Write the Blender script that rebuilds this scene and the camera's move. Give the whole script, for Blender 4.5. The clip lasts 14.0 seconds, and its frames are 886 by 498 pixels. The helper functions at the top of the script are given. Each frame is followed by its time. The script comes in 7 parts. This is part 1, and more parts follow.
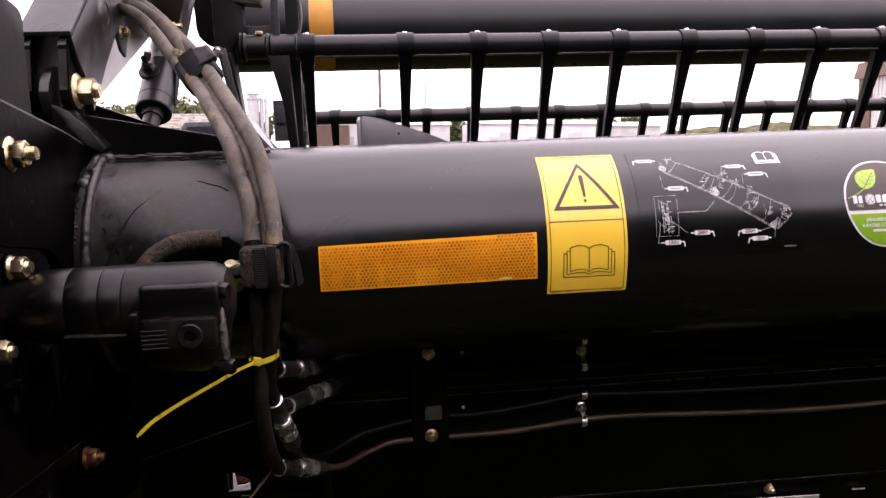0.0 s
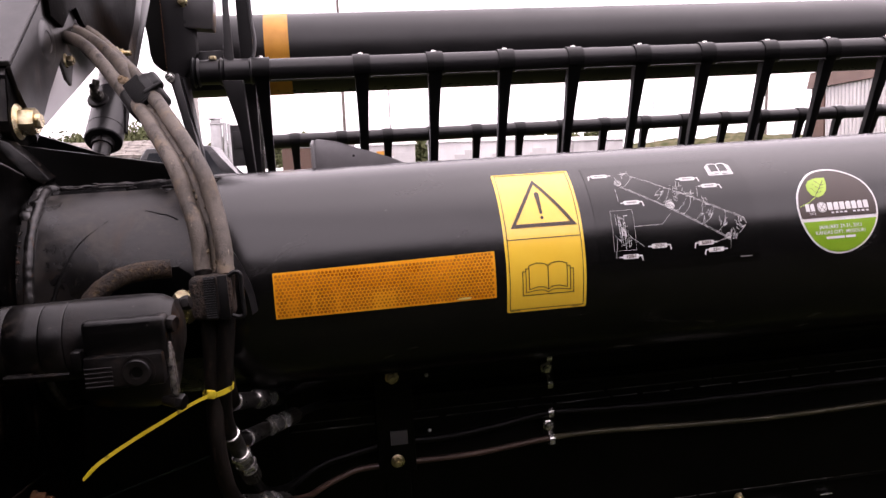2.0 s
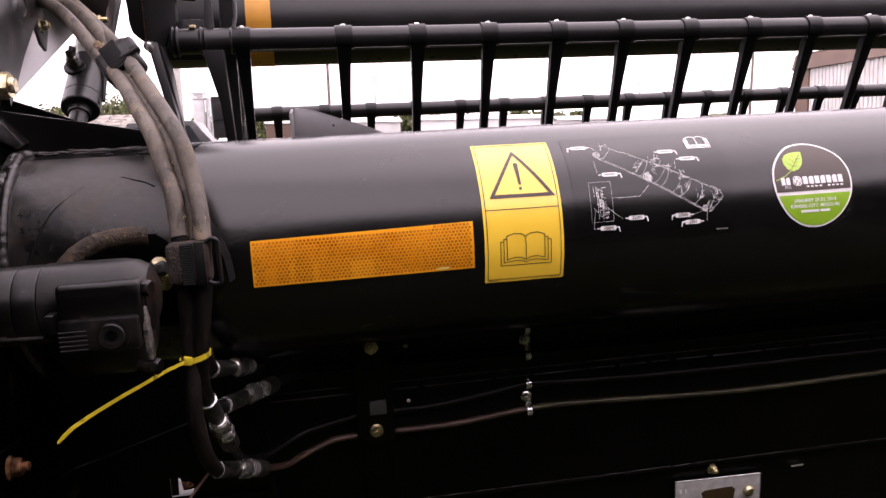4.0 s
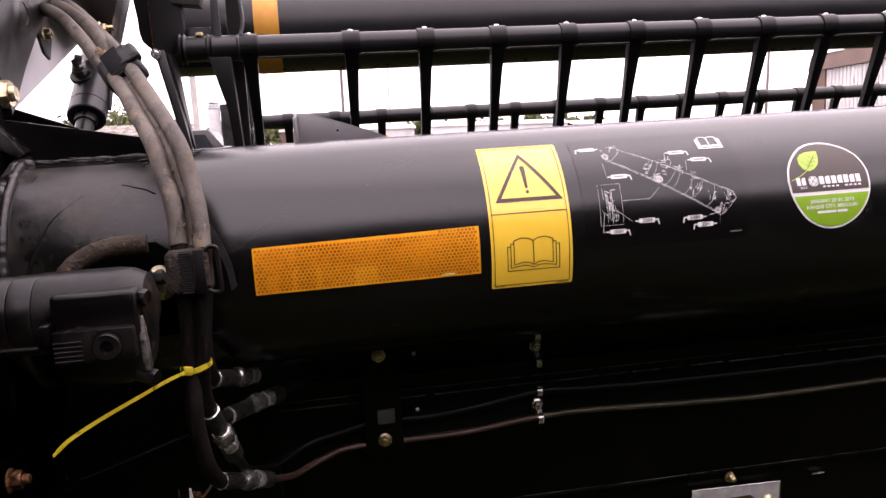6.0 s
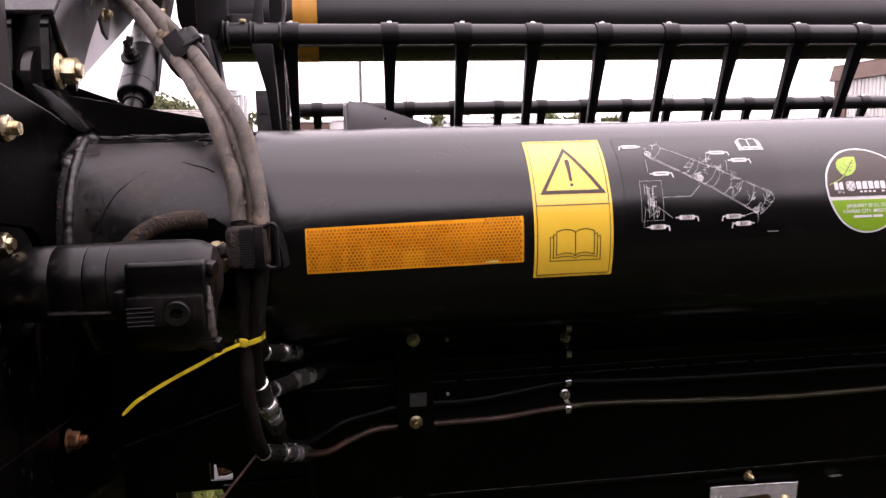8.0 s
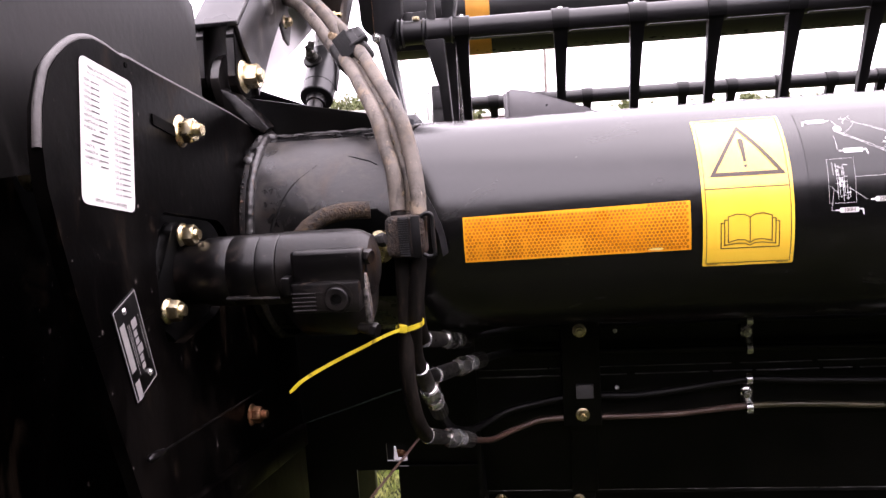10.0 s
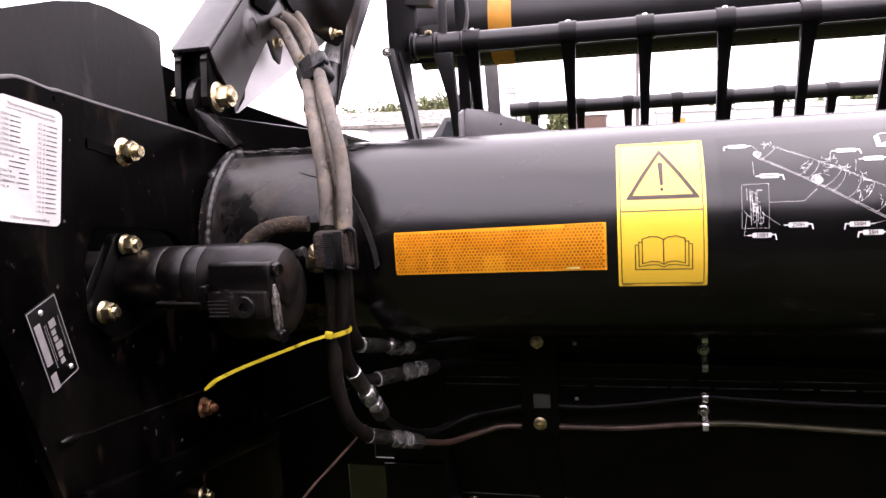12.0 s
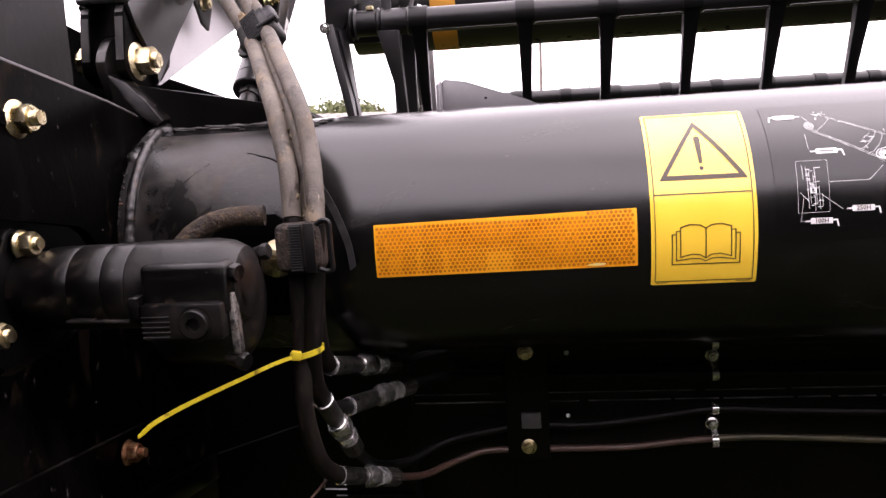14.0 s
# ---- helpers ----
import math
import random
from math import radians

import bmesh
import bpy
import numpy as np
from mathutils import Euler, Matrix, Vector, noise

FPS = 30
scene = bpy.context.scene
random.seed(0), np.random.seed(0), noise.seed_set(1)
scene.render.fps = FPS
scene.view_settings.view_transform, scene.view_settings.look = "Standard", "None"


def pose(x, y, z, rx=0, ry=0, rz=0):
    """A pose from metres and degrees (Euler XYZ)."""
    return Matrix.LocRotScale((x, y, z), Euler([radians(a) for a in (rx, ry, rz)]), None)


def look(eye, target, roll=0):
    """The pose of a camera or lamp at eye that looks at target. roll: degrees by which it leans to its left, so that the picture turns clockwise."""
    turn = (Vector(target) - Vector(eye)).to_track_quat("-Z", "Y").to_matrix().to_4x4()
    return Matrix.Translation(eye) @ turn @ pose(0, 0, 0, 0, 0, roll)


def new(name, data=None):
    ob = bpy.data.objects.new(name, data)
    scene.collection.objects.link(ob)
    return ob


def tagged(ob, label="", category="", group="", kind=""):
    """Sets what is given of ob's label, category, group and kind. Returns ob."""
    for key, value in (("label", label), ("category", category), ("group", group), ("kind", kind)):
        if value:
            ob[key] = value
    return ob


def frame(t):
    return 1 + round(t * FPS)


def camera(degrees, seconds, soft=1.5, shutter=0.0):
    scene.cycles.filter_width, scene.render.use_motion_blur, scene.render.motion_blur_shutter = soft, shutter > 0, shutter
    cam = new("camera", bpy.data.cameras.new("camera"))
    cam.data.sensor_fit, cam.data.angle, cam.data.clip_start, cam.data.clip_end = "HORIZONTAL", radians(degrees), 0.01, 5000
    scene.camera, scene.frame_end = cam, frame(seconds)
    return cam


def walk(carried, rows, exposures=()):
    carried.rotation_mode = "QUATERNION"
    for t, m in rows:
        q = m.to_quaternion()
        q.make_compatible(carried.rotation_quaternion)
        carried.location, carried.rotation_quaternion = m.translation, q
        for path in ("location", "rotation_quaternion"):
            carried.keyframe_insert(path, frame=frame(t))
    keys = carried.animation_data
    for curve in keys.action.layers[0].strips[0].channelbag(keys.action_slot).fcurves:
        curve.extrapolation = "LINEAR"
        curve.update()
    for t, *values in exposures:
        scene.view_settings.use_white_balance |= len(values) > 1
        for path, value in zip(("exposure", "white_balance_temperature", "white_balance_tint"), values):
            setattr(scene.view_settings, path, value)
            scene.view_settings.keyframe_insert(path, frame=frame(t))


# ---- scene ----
cam = camera(61.5, 14.0)
PATH = [
    (0, (-0.058, 0.037, 1.507), (0.139, 1.998, 1.17), -1.8),
    (0.5, (-0.047, 0.05, 1.509), (0.246, 2.006, 1.206), -2.1),
    (1, (-0.044, 0.045, 1.512), (0.24, 2.005, 1.232), -2.3),
    (1.5, (-0.036, 0.049, 1.513), (0.287, 2.002, 1.228), -2.9),
    (2, (-0.044, 0.046, 1.508), (0.238, 2.005, 1.216), -3.4),
    (2.5, (-0.04, 0.042, 1.506), (0.295, 1.99, 1.204), -3.3),
    (3, (-0.04, 0.042, 1.5), (0.348, 1.978, 1.182), -3.0),
    (3.5, (-0.04, 0.04, 1.499), (0.301, 1.979, 1.146), -2.4),
    (6, (-0.026, 0.056, 1.495), (0.253, 2.008, 1.162), -3.5),
    (6.5, (-0.035, 0.056, 1.493), (0.238, 2.008, 1.153), -3.3),
    (7, (-0.04, 0.045, 1.496), (0.247, 1.997, 1.169), -2.8),
    (7.5, (-0.044, 0.04, 1.494), (0.268, 1.989, 1.174), -1.2),
    (8, (-0.066, 0.035, 1.491), (0.184, 1.99, 1.149), -1.3),
    (8.5, (-0.069, 0.026, 1.483), (0.138, 1.982, 1.12), -1.4),
    (9, (-0.099, 0.028, 1.487), (0.017, 1.994, 1.139), -1.3),
    (9.2, (-0.117, 0.04, 1.487), (-0.082, 2.011, 1.151), -2.5),
    (11.3, (0.133, 0.031, 1.491), (-0.317, 1.943, 1.116), -2.5),
    (11.5, (0.132, 0.028, 1.495), (-0.321, 1.941, 1.127), -2.9),
    (12, (0.14, 0.025, 1.498), (-0.341, 1.938, 1.17), -3.8),
    (12.5, (0.143, 0.025, 1.487), (-0.274, 1.948, 1.128), -4.3),
    (13, (0.111, 0.054, 1.48), (-0.334, 1.966, 1.099), -4.5),
    (13.5, (0.066, 0.103, 1.479), (-0.249, 2.053, 1.164), -4.1),
    (14, (0.029, 0.157, 1.47), (-0.208, 2.115, 1.137), -3.6),
]
# The header stands a little tilted on level ground: its own axes are turned by this.
HEAD = Matrix.Translation((0, 0.9, 1.36)) @ pose(0, 0, 0, 2.0, 0, 0) @ pose(0, 0, 0, 0, -1.7, 0) @ Matrix.Translation((0, -0.9, -1.36))
EXPOSURES = [(0.0, 0.3, 6750, 29), (0.5, 0.2, 6750, 30), (1.5, 0.22, 6750, 30), (2.5, 0.1, 6750, 30), (3.0, 0.1, 6750, 30), (3.5, 0.3, 6800, 31), (6.0, 0.4, 6800, 31), (6.5, 0.35, 6800, 31), (7.0, 0.65, 6700, 31), (7.5, 0.32, 6750, 30), (8.0, 0.3, 6750, 31), (8.5, 0.22, 6750, 31), (9.0, 1.35, 6500, 39), (9.2, 1.35, 6500, 37), (11.3, 1.38, 6550, 27), (11.5, 1.38, 6550, 27), (12.0, 1.05, 6550, 27), (12.5, 0.8, 6650, 28), (13.0, 1.78, 6400, 28), (13.5, 1.5, 6450, 26), (14.0, 0.9, 6700, 27)]
walk(cam, [(t, HEAD @ look(eye, target, roll)) for t, eye, target, roll in PATH], EXPOSURES)

# ---- light ----
world = bpy.data.worlds.new("overcast_sky")
scene.world = world
world.use_nodes = True
wn, wl = world.node_tree.nodes, world.node_tree.links
wn.clear()
w_out, w_bg = wn.new("ShaderNodeOutputWorld"), wn.new("ShaderNodeBackground")
w_sky, w_hs = wn.new("ShaderNodeTexSky"), wn.new("ShaderNodeHueSaturation")
w_sky.sky_type, w_sky.sun_disc = "NISHITA", False
w_sky.sun_elevation, w_sky.sun_rotation = radians(69), radians(80)
w_sky.air_density, w_sky.dust_density = 1.0, 4.0
w_hs.inputs["Saturation"].default_value = 0.12
# thin cloud cover: evens out the clear sky towards one grey-white
w_mix, w_tc, w_no = wn.new("ShaderNodeMix"), wn.new("ShaderNodeTexCoord"), wn.new("ShaderNodeTexNoise")
w_mix.data_type = "RGBA"
w_no.inputs["Scale"].default_value, w_no.inputs["Detail"].default_value = 2.2, 5
w_ramp = wn.new("ShaderNodeValToRGB")
w_ramp.color_ramp.elements[0].color, w_ramp.color_ramp.elements[1].color = (17.0, 16.6, 17.2, 1), (23.0, 22.5, 23.2, 1)
w_ramp.color_ramp.elements[0].position, w_ramp.color_ramp.elements[1].position = 0.35, 0.65
w_mix.inputs["Factor"].default_value = 0.75
wl.new(w_tc.outputs["Generated"], w_no.inputs["Vector"])
wl.new(w_no.outputs["Fac"], w_ramp.inputs["Fac"])
wl.new(w_sky.outputs["Color"], w_hs.inputs["Color"])
wl.new(w_hs.outputs["Color"], w_mix.inputs["A"])
wl.new(w_ramp.outputs["Color"], w_mix.inputs["B"])
wl.new(w_mix.outputs["Result"], w_bg.inputs["Color"])
w_bg.inputs["Strength"].default_value = 0.15
wl.new(w_bg.outputs["Background"], w_out.inputs["Surface"])
sun = new("sun", bpy.data.lights.new("sun", "SUN"))
sun.data.energy, sun.data.angle, sun.data.color = 0.5, radians(60), (1.0, 0.98, 0.96)
sun.matrix_world = look((3, 1.5, 9), (0, 1, 1))


# ---- materials ----
def mat(name, col, col2=None, rough=0.5, metal=0.0, scale=30.0, lo=0.4, hi=0.65, bump=0.0, bscale=300.0, rvar=0.1, spec=0.5, detail=6.0, island=0.0):
    """Two colours mixed by a coarse noise, gloss that varies with it, and a fine relief."""
    m = bpy.data.materials.new(name)
    m.use_nodes = True
    n, l = m.node_tree.nodes, m.node_tree.links
    b = n["Principled BSDF"]
    tc, n1, rp = n.new("ShaderNodeTexCoord"), n.new("ShaderNodeTexNoise"), n.new("ShaderNodeValToRGB")
    n1.inputs["Scale"].default_value, n1.inputs["Detail"].default_value = scale, detail
    l.new(tc.outputs["Object"], n1.inputs["Vector"])
    l.new(n1.outputs["Fac"], rp.inputs["Fac"])
    e = rp.color_ramp.elements
    e[0].position, e[1].position = lo, hi
    c2 = col2 if col2 else tuple(min(1, c * 1.25 + 0.002) for c in col)
    e[0].color, e[1].color = (*col, 1), (*c2, 1)
    out = rp.outputs["Color"]
    if island:
        geo, hs, mr = n.new("ShaderNodeNewGeometry"), n.new("ShaderNodeHueSaturation"), n.new("ShaderNodeMapRange")
        mr.inputs["To Min"].default_value, mr.inputs["To Max"].default_value = 1 - island, 1 + island
        l.new(geo.outputs["Random Per Island"], mr.inputs["Value"])
        l.new(mr.outputs["Result"], hs.inputs["Value"])
        l.new(out, hs.inputs["Color"])
        out = hs.outputs["Color"]
    l.new(out, b.inputs["Base Color"])
    b.inputs["Metallic"].default_value = metal
    b.inputs["Specular IOR Level"].default_value = spec
    n2, mr = n.new("ShaderNodeTexNoise"), n.new("ShaderNodeMapRange")
    n2.inputs["Scale"].default_value, n2.inputs["Detail"].default_value = scale * 0.37, 4
    l.new(tc.outputs["Object"], n2.inputs["Vector"])
    l.new(n2.outputs["Fac"], mr.inputs["Value"])
    mr.inputs["From Min"].default_value, mr.inputs["From Max"].default_value = 0.3, 0.7
    mr.inputs["To Min"].default_value, mr.inputs["To Max"].default_value = max(0.03, rough - rvar), min(1, rough + rvar)
    l.new(mr.outputs["Result"], b.inputs["Roughness"])
    if bump:
        n3, bp = n.new("ShaderNodeTexNoise"), n.new("ShaderNodeBump")
        n3.inputs["Scale"].default_value, n3.inputs["Detail"].default_value = bscale, 3
        l.new(tc.outputs["Object"], n3.inputs["Vector"])
        l.new(n3.outputs["Fac"], bp.inputs["Height"])
        bp.inputs["Strength"].default_value, bp.inputs["Distance"].default_value = bump, 0.002
        l.new(bp.outputs["Normal"], b.inputs["Normal"])
    return m


def layered(name, base, coats, rough, spec=0.5, metal=0.0, bump=0.2, bscale=200.0, stretch=(1, 1, 1)):
    """Paint or rubber under several coats of dirt: each coat is (colour, scale, low, high, roughness, warp)."""
    m = bpy.data.materials.new(name)
    m.use_nodes = True
    n, l = m.node_tree.nodes, m.node_tree.links
    b = n["Principled BSDF"]
    tc, mp = n.new("ShaderNodeTexCoord"), n.new("ShaderNodeMapping")
    mp.inputs["Scale"].default_value = stretch
    l.new(tc.outputs["Object"], mp.inputs["Vector"])
    col, rgh = n.new("ShaderNodeRGB"), n.new("ShaderNodeValue")
    col.outputs[0].default_value, rgh.outputs[0].default_value = (*base, 1), rough
    c_out, r_out, h_out = col.outputs[0], rgh.outputs[0], None
    for k, (tint, scale, lo, hi, rr_, warp) in enumerate(coats):
        no, mr = n.new("ShaderNodeTexNoise"), n.new("ShaderNodeMapRange")
        no.inputs["Scale"].default_value, no.inputs["Detail"].default_value = scale, 9
        no.inputs["Roughness"].default_value, no.inputs["Distortion"].default_value = 0.62, warp
        off = n.new("ShaderNodeVectorMath")
        off.inputs[1].default_value = (k * 3.7, k * 1.9, k * 5.3)
        l.new(mp.outputs["Vector"], off.inputs[0])
        l.new(off.outputs["Vector"], no.inputs["Vector"])
        l.new(no.outputs["Fac"], mr.inputs["Value"])
        mr.inputs["From Min"].default_value, mr.inputs["From Max"].default_value = lo, hi
        mx, mf = n.new("ShaderNodeMix"), n.new("ShaderNodeMix")
        mx.data_type = "RGBA"
        l.new(mr.outputs["Result"], mx.inputs["Factor"])
        l.new(mr.outputs["Result"], mf.inputs["Factor"])
        l.new(c_out, mx.inputs["A"])
        mx.inputs["B"].default_value = (*tint, 1)
        l.new(r_out, mf.inputs["A"])
        mf.inputs["B"].default_value = rr_
        c_out, r_out = mx.outputs["Result"], mf.outputs["Result"]
        h_out = h_out or mr.outputs["Result"]
    l.new(c_out, b.inputs["Base Color"])
    l.new(r_out, b.inputs["Roughness"])
    b.inputs["Specular IOR Level"].default_value, b.inputs["Metallic"].default_value = spec, metal
    n3, b1, b2 = n.new("ShaderNodeTexNoise"), n.new("ShaderNodeBump"), n.new("ShaderNodeBump")
    n3.inputs["Scale"].default_value, n3.inputs["Detail"].default_value = bscale, 5
    l.new(tc.outputs["Object"], n3.inputs["Vector"])
    l.new(n3.outputs["Fac"], b1.inputs["Height"])
    b1.inputs["Strength"].default_value, b1.inputs["Distance"].default_value = bump, 0.002
    l.new(h_out, b2.inputs["Height"])
    b2.inputs["Strength"].default_value, b2.inputs["Distance"].default_value = bump * 0.6, 0.002
    l.new(b1.outputs["Normal"], b2.inputs["Normal"])
    l.new(b2.outputs["Normal"], b.inputs["Normal"])
    return m


WORN = layered("worn_black_paint", (0.0012, 0.0010, 0.0011), [((0.018, 0.0155, 0.0145), 11, 0.42, 0.62, 0.40, 0.4), ((0.045, 0.038, 0.031), 34, 0.52, 0.72, 0.55, 0.5), ((0.036, 0.020, 0.010), 15, 0.56, 0.72, 0.5, 0.4), ((0.0010, 0.0009, 0.0009), 16, 0.52, 0.74, 0.22, 0.5), ((0.10, 0.088, 0.075), 240, 0.68, 0.74, 0.7, 0.0)], 0.25, spec=0.40, bump=0.2, bscale=60)
BLACK = layered("black_gloss_paint", (0.0014, 0.0013, 0.0014), [((0.0058, 0.0052, 0.0056), 5, 0.40, 0.66, 0.26, 1.2), ((0.0100, 0.0090, 0.0092), 21, 0.54, 0.74, 0.31, 1.0), ((0.03, 0.027, 0.025), 330, 0.70, 0.75, 0.45, 0.0)], 0.205, spec=0.56, bump=0.05, bscale=20, stretch=(0.5, 1, 1))
PLATE = layered("black_plate_paint", (0.0005, 0.0004, 0.0004), [((0.0030, 0.0025, 0.0022), 9, 0.50, 0.66, 0.5, 0.5), ((0.015, 0.0105, 0.0075), 24, 0.58, 0.74, 0.5, 0.8), ((0.08, 0.070, 0.064), 170, 0.665, 0.725, 0.5, 0.0)], 0.34, spec=0.025, bump=0.12, bscale=110, stretch=(1, 1, 0.5))
PANEL = mat("black_sheet_paint", (0.0010, 0.0010, 0.0010), (0.0030, 0.0027, 0.0025), 0.42, scale=12, bump=0.03, bscale=120, rvar=0.12, spec=0.15)
CAST = layered("black_painted_casting", (0.0014, 0.0012, 0.0013), [((0.0085, 0.0072, 0.0066), 22, 0.46, 0.60, 0.42, 0.9), ((0.018, 0.012, 0.0088), 50, 0.58, 0.70, 0.6, 1.0), ((0.045, 0.040, 0.036), 230, 0.66, 0.72, 0.5, 0.0)], 0.30, spec=0.26, bump=0.16, bscale=70)
PLASTIC = mat("black_plastic", (0.0024, 0.0024, 0.0027), (0.0045, 0.0042, 0.0045), 0.40, scale=60, bump=0.05, bscale=400, spec=0.26)
REELPAINT = mat("reel_black_paint", (0.006, 0.0056, 0.0064), (0.0095, 0.0088, 0.0098), 0.38, scale=14, bump=0.03, bscale=150, rvar=0.06, spec=0.45)
ARMPAINT = layered("scuffed_arm_paint", (0.0040, 0.0036, 0.0035), [((0.015, 0.0130, 0.0120), 9, 0.44, 0.64, 0.36, 1.0), ((0.034, 0.027, 0.021), 22, 0.56, 0.72, 0.5, 1.2), ((0.07, 0.06, 0.055), 210, 0.69, 0.74, 0.5, 0.0)], 0.28, spec=0.5, bump=0.08, bscale=60)
# Grey paint; on black parts it stands in for reflected sky.
GREYSHEEN = mat("grey_paint_and_sky_sheen", (0.048, 0.047, 0.049), (0.078, 0.076, 0.078), 0.3, scale=18, bump=0.03, bscale=200)
# Sheet grey; on the fin it also carries the sky's reflection.
FINGREY = mat("grey_sheet_and_sheen", (0.16, 0.155, 0.16), (0.2, 0.195, 0.2), 0.5, scale=30, bump=0.03, bscale=200)
SILVER = mat("pale_grey_paint", (0.62, 0.605, 0.615), (0.72, 0.705, 0.715), 0.35, scale=8, bump=0.03, bscale=150, spec=0.4)
ZINC = mat("yellow_zinc", (0.42, 0.33, 0.17), (0.76, 0.66, 0.44), 0.30, metal=1.0, scale=110, lo=0.35, hi=0.6, bump=0.1, bscale=500)
STEEL = mat("zinc_steel", (0.66, 0.65, 0.63), (0.82, 0.81, 0.79), 0.18, metal=0.8, scale=90, bump=0.05, bscale=500)
DARKSTEEL = mat("dark_plated_steel", (0.40, 0.39, 0.37), (0.60, 0.585, 0.56), 0.2, metal=0.9, scale=60, bump=0.03, bscale=600)
SLEEVE = mat("grey_plated_sleeve", (0.07, 0.066, 0.060), (0.15, 0.142, 0.13), 0.34, metal=0.85, scale=120, bump=0.08, bscale=600)
RUSTY = mat("rust_tinted_zinc", (0.16, 0.06, 0.028), (0.42, 0.24, 0.13), 0.42, metal=0.85, scale=140, bump=0.2, bscale=600)
RUST = mat("rust_and_weld", (0.012, 0.010, 0.009), (0.20, 0.075, 0.03), 0.6, scale=120, lo=0.52, hi=0.75, bump=0.5, bscale=260)
WELD = mat("sooty_weld", (0.0014, 0.0012, 0.0012), (0.022, 0.013, 0.008), 0.5, scale=60, lo=0.5, hi=0.85, bump=0.2, bscale=220, spec=0.25)
WORNRIB = layered("bare_worn_metal", (0.25, 0.235, 0.22), [((0.02, 0.018, 0.017), 160, 0.46, 0.60, 0.4, 0.6), ((0.42, 0.33, 0.20), 90, 0.58, 0.72, 0.4, 0.2)], 0.34, metal=0.7, bump=0.4, bscale=400)
WELDGREY = layered("dusty_weld", (0.0055, 0.0050, 0.0050), [((0.036, 0.033, 0.032), 60, 0.46, 0.62, 0.45, 0.4), ((0.10, 0.048, 0.022), 130, 0.61, 0.69, 0.7, 0.3)], 0.30, spec=0.5, bump=0.25, bscale=200)
OLIVE = mat("dark_olive_plastic", (0.007, 0.0085, 0.0022), (0.014, 0.015, 0.005), 0.5, scale=9, bump=0.05, bscale=80, spec=0.12)
MUD = mat("dry_tan_mud", (0.05, 0.04, 0.028), (0.17, 0.135, 0.09), 0.95, scale=120, bump=0.4, bscale=500, spec=0.1)
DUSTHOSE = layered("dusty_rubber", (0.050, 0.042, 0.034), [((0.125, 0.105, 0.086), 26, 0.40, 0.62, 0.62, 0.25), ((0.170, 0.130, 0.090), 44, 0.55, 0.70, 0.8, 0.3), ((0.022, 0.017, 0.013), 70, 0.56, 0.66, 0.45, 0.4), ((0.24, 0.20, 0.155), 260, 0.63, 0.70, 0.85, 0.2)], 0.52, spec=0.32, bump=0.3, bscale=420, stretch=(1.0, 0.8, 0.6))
BROWNRUBBER = layered("dark_brown_rubber", (0.0026, 0.0022, 0.0020), [((0.010, 0.0076, 0.0060), 30, 0.42, 0.60, 0.6, 0.5), ((0.028, 0.020, 0.015), 120, 0.56, 0.66, 0.75, 0.3)], 0.5, spec=0.14, bump=0.2, bscale=500, stretch=(1.5, 0.6, 0.4))
DUSTLIP = layered("dusty_plate_edge", (0.010, 0.009, 0.0088), [((0.060, 0.055, 0.052), 24, 0.36, 0.62, 0.55, 0.6), ((0.004, 0.0035, 0.0035), 110, 0.58, 0.72, 0.4, 0.3)], 0.40, spec=0.5, bump=0.2, bscale=220)
DUSTPLATE = layered("dusty_black_sheet", (0.0022, 0.0020, 0.0020), [((0.0085, 0.0078, 0.0074), 7, 0.42, 0.62, 0.5, 0.8), ((0.024, 0.022, 0.0205), 16, 0.56, 0.70, 0.6, 1.4), ((0.05, 0.045, 0.042), 160, 0.70, 0.75, 0.6, 0.0)], 0.42, spec=0.16, bump=0.08, bscale=120, stretch=(1, 1.2, 0.35))
MUDBAND = layered("mud_caked_rubber", (0.012, 0.010, 0.009), [((0.050, 0.036, 0.027), 150, 0.42, 0.62, 0.85, 0.4), ((0.11, 0.08, 0.055), 330, 0.58, 0.70, 0.9, 0.2)], 0.6, spec=0.25, bump=0.9, bscale=420)
HOSE = mat("black_rubber", (0.0018, 0.0016, 0.0016), (0.008, 0.0065, 0.0055), 0.45, scale=60, lo=0.45, hi=0.7, bump=0.12, bscale=700, spec=0.25)
BROWNHOSE = mat("brown_coated_line", (0.055, 0.030, 0.022), (0.10, 0.06, 0.045), 0.4, scale=30, bump=0.06, bscale=400)
RUSTPIPE = layered("gritty_rusty_rubber", (0.016, 0.012, 0.0095), [((0.055, 0.036, 0.022), 60, 0.40, 0.64, 0.75, 0.5), ((0.17, 0.115, 0.062), 230, 0.56, 0.70, 0.9, 0.2), ((0.006, 0.005, 0.0045), 100, 0.60, 0.72, 0.5, 0.6)], 0.6, spec=0.3, bump=1.0, bscale=520)
YELLOW = mat("yellow_vinyl", (0.95, 0.60, 0.045), (0.97, 0.65, 0.062), 0.24, scale=14, rvar=0.05, bump=0.02, bscale=150, spec=1.0)
YELLOWTIE = layered("yellow_nylon", (0.50, 0.39, 0.014), [((0.60, 0.48, 0.035), 60, 0.4, 0.65, 0.4, 0.2), ((0.10, 0.075, 0.02), 75, 0.57, 0.68, 0.6, 0.6), ((0.02, 0.016, 0.010), 210, 0.66, 0.74, 0.6, 0.2)], 0.36, spec=0.4, bump=0.1, bscale=500)
PRINT = mat("black_print", (0.045, 0.026, 0.010), (0.06, 0.035, 0.014), 0.4, scale=40)
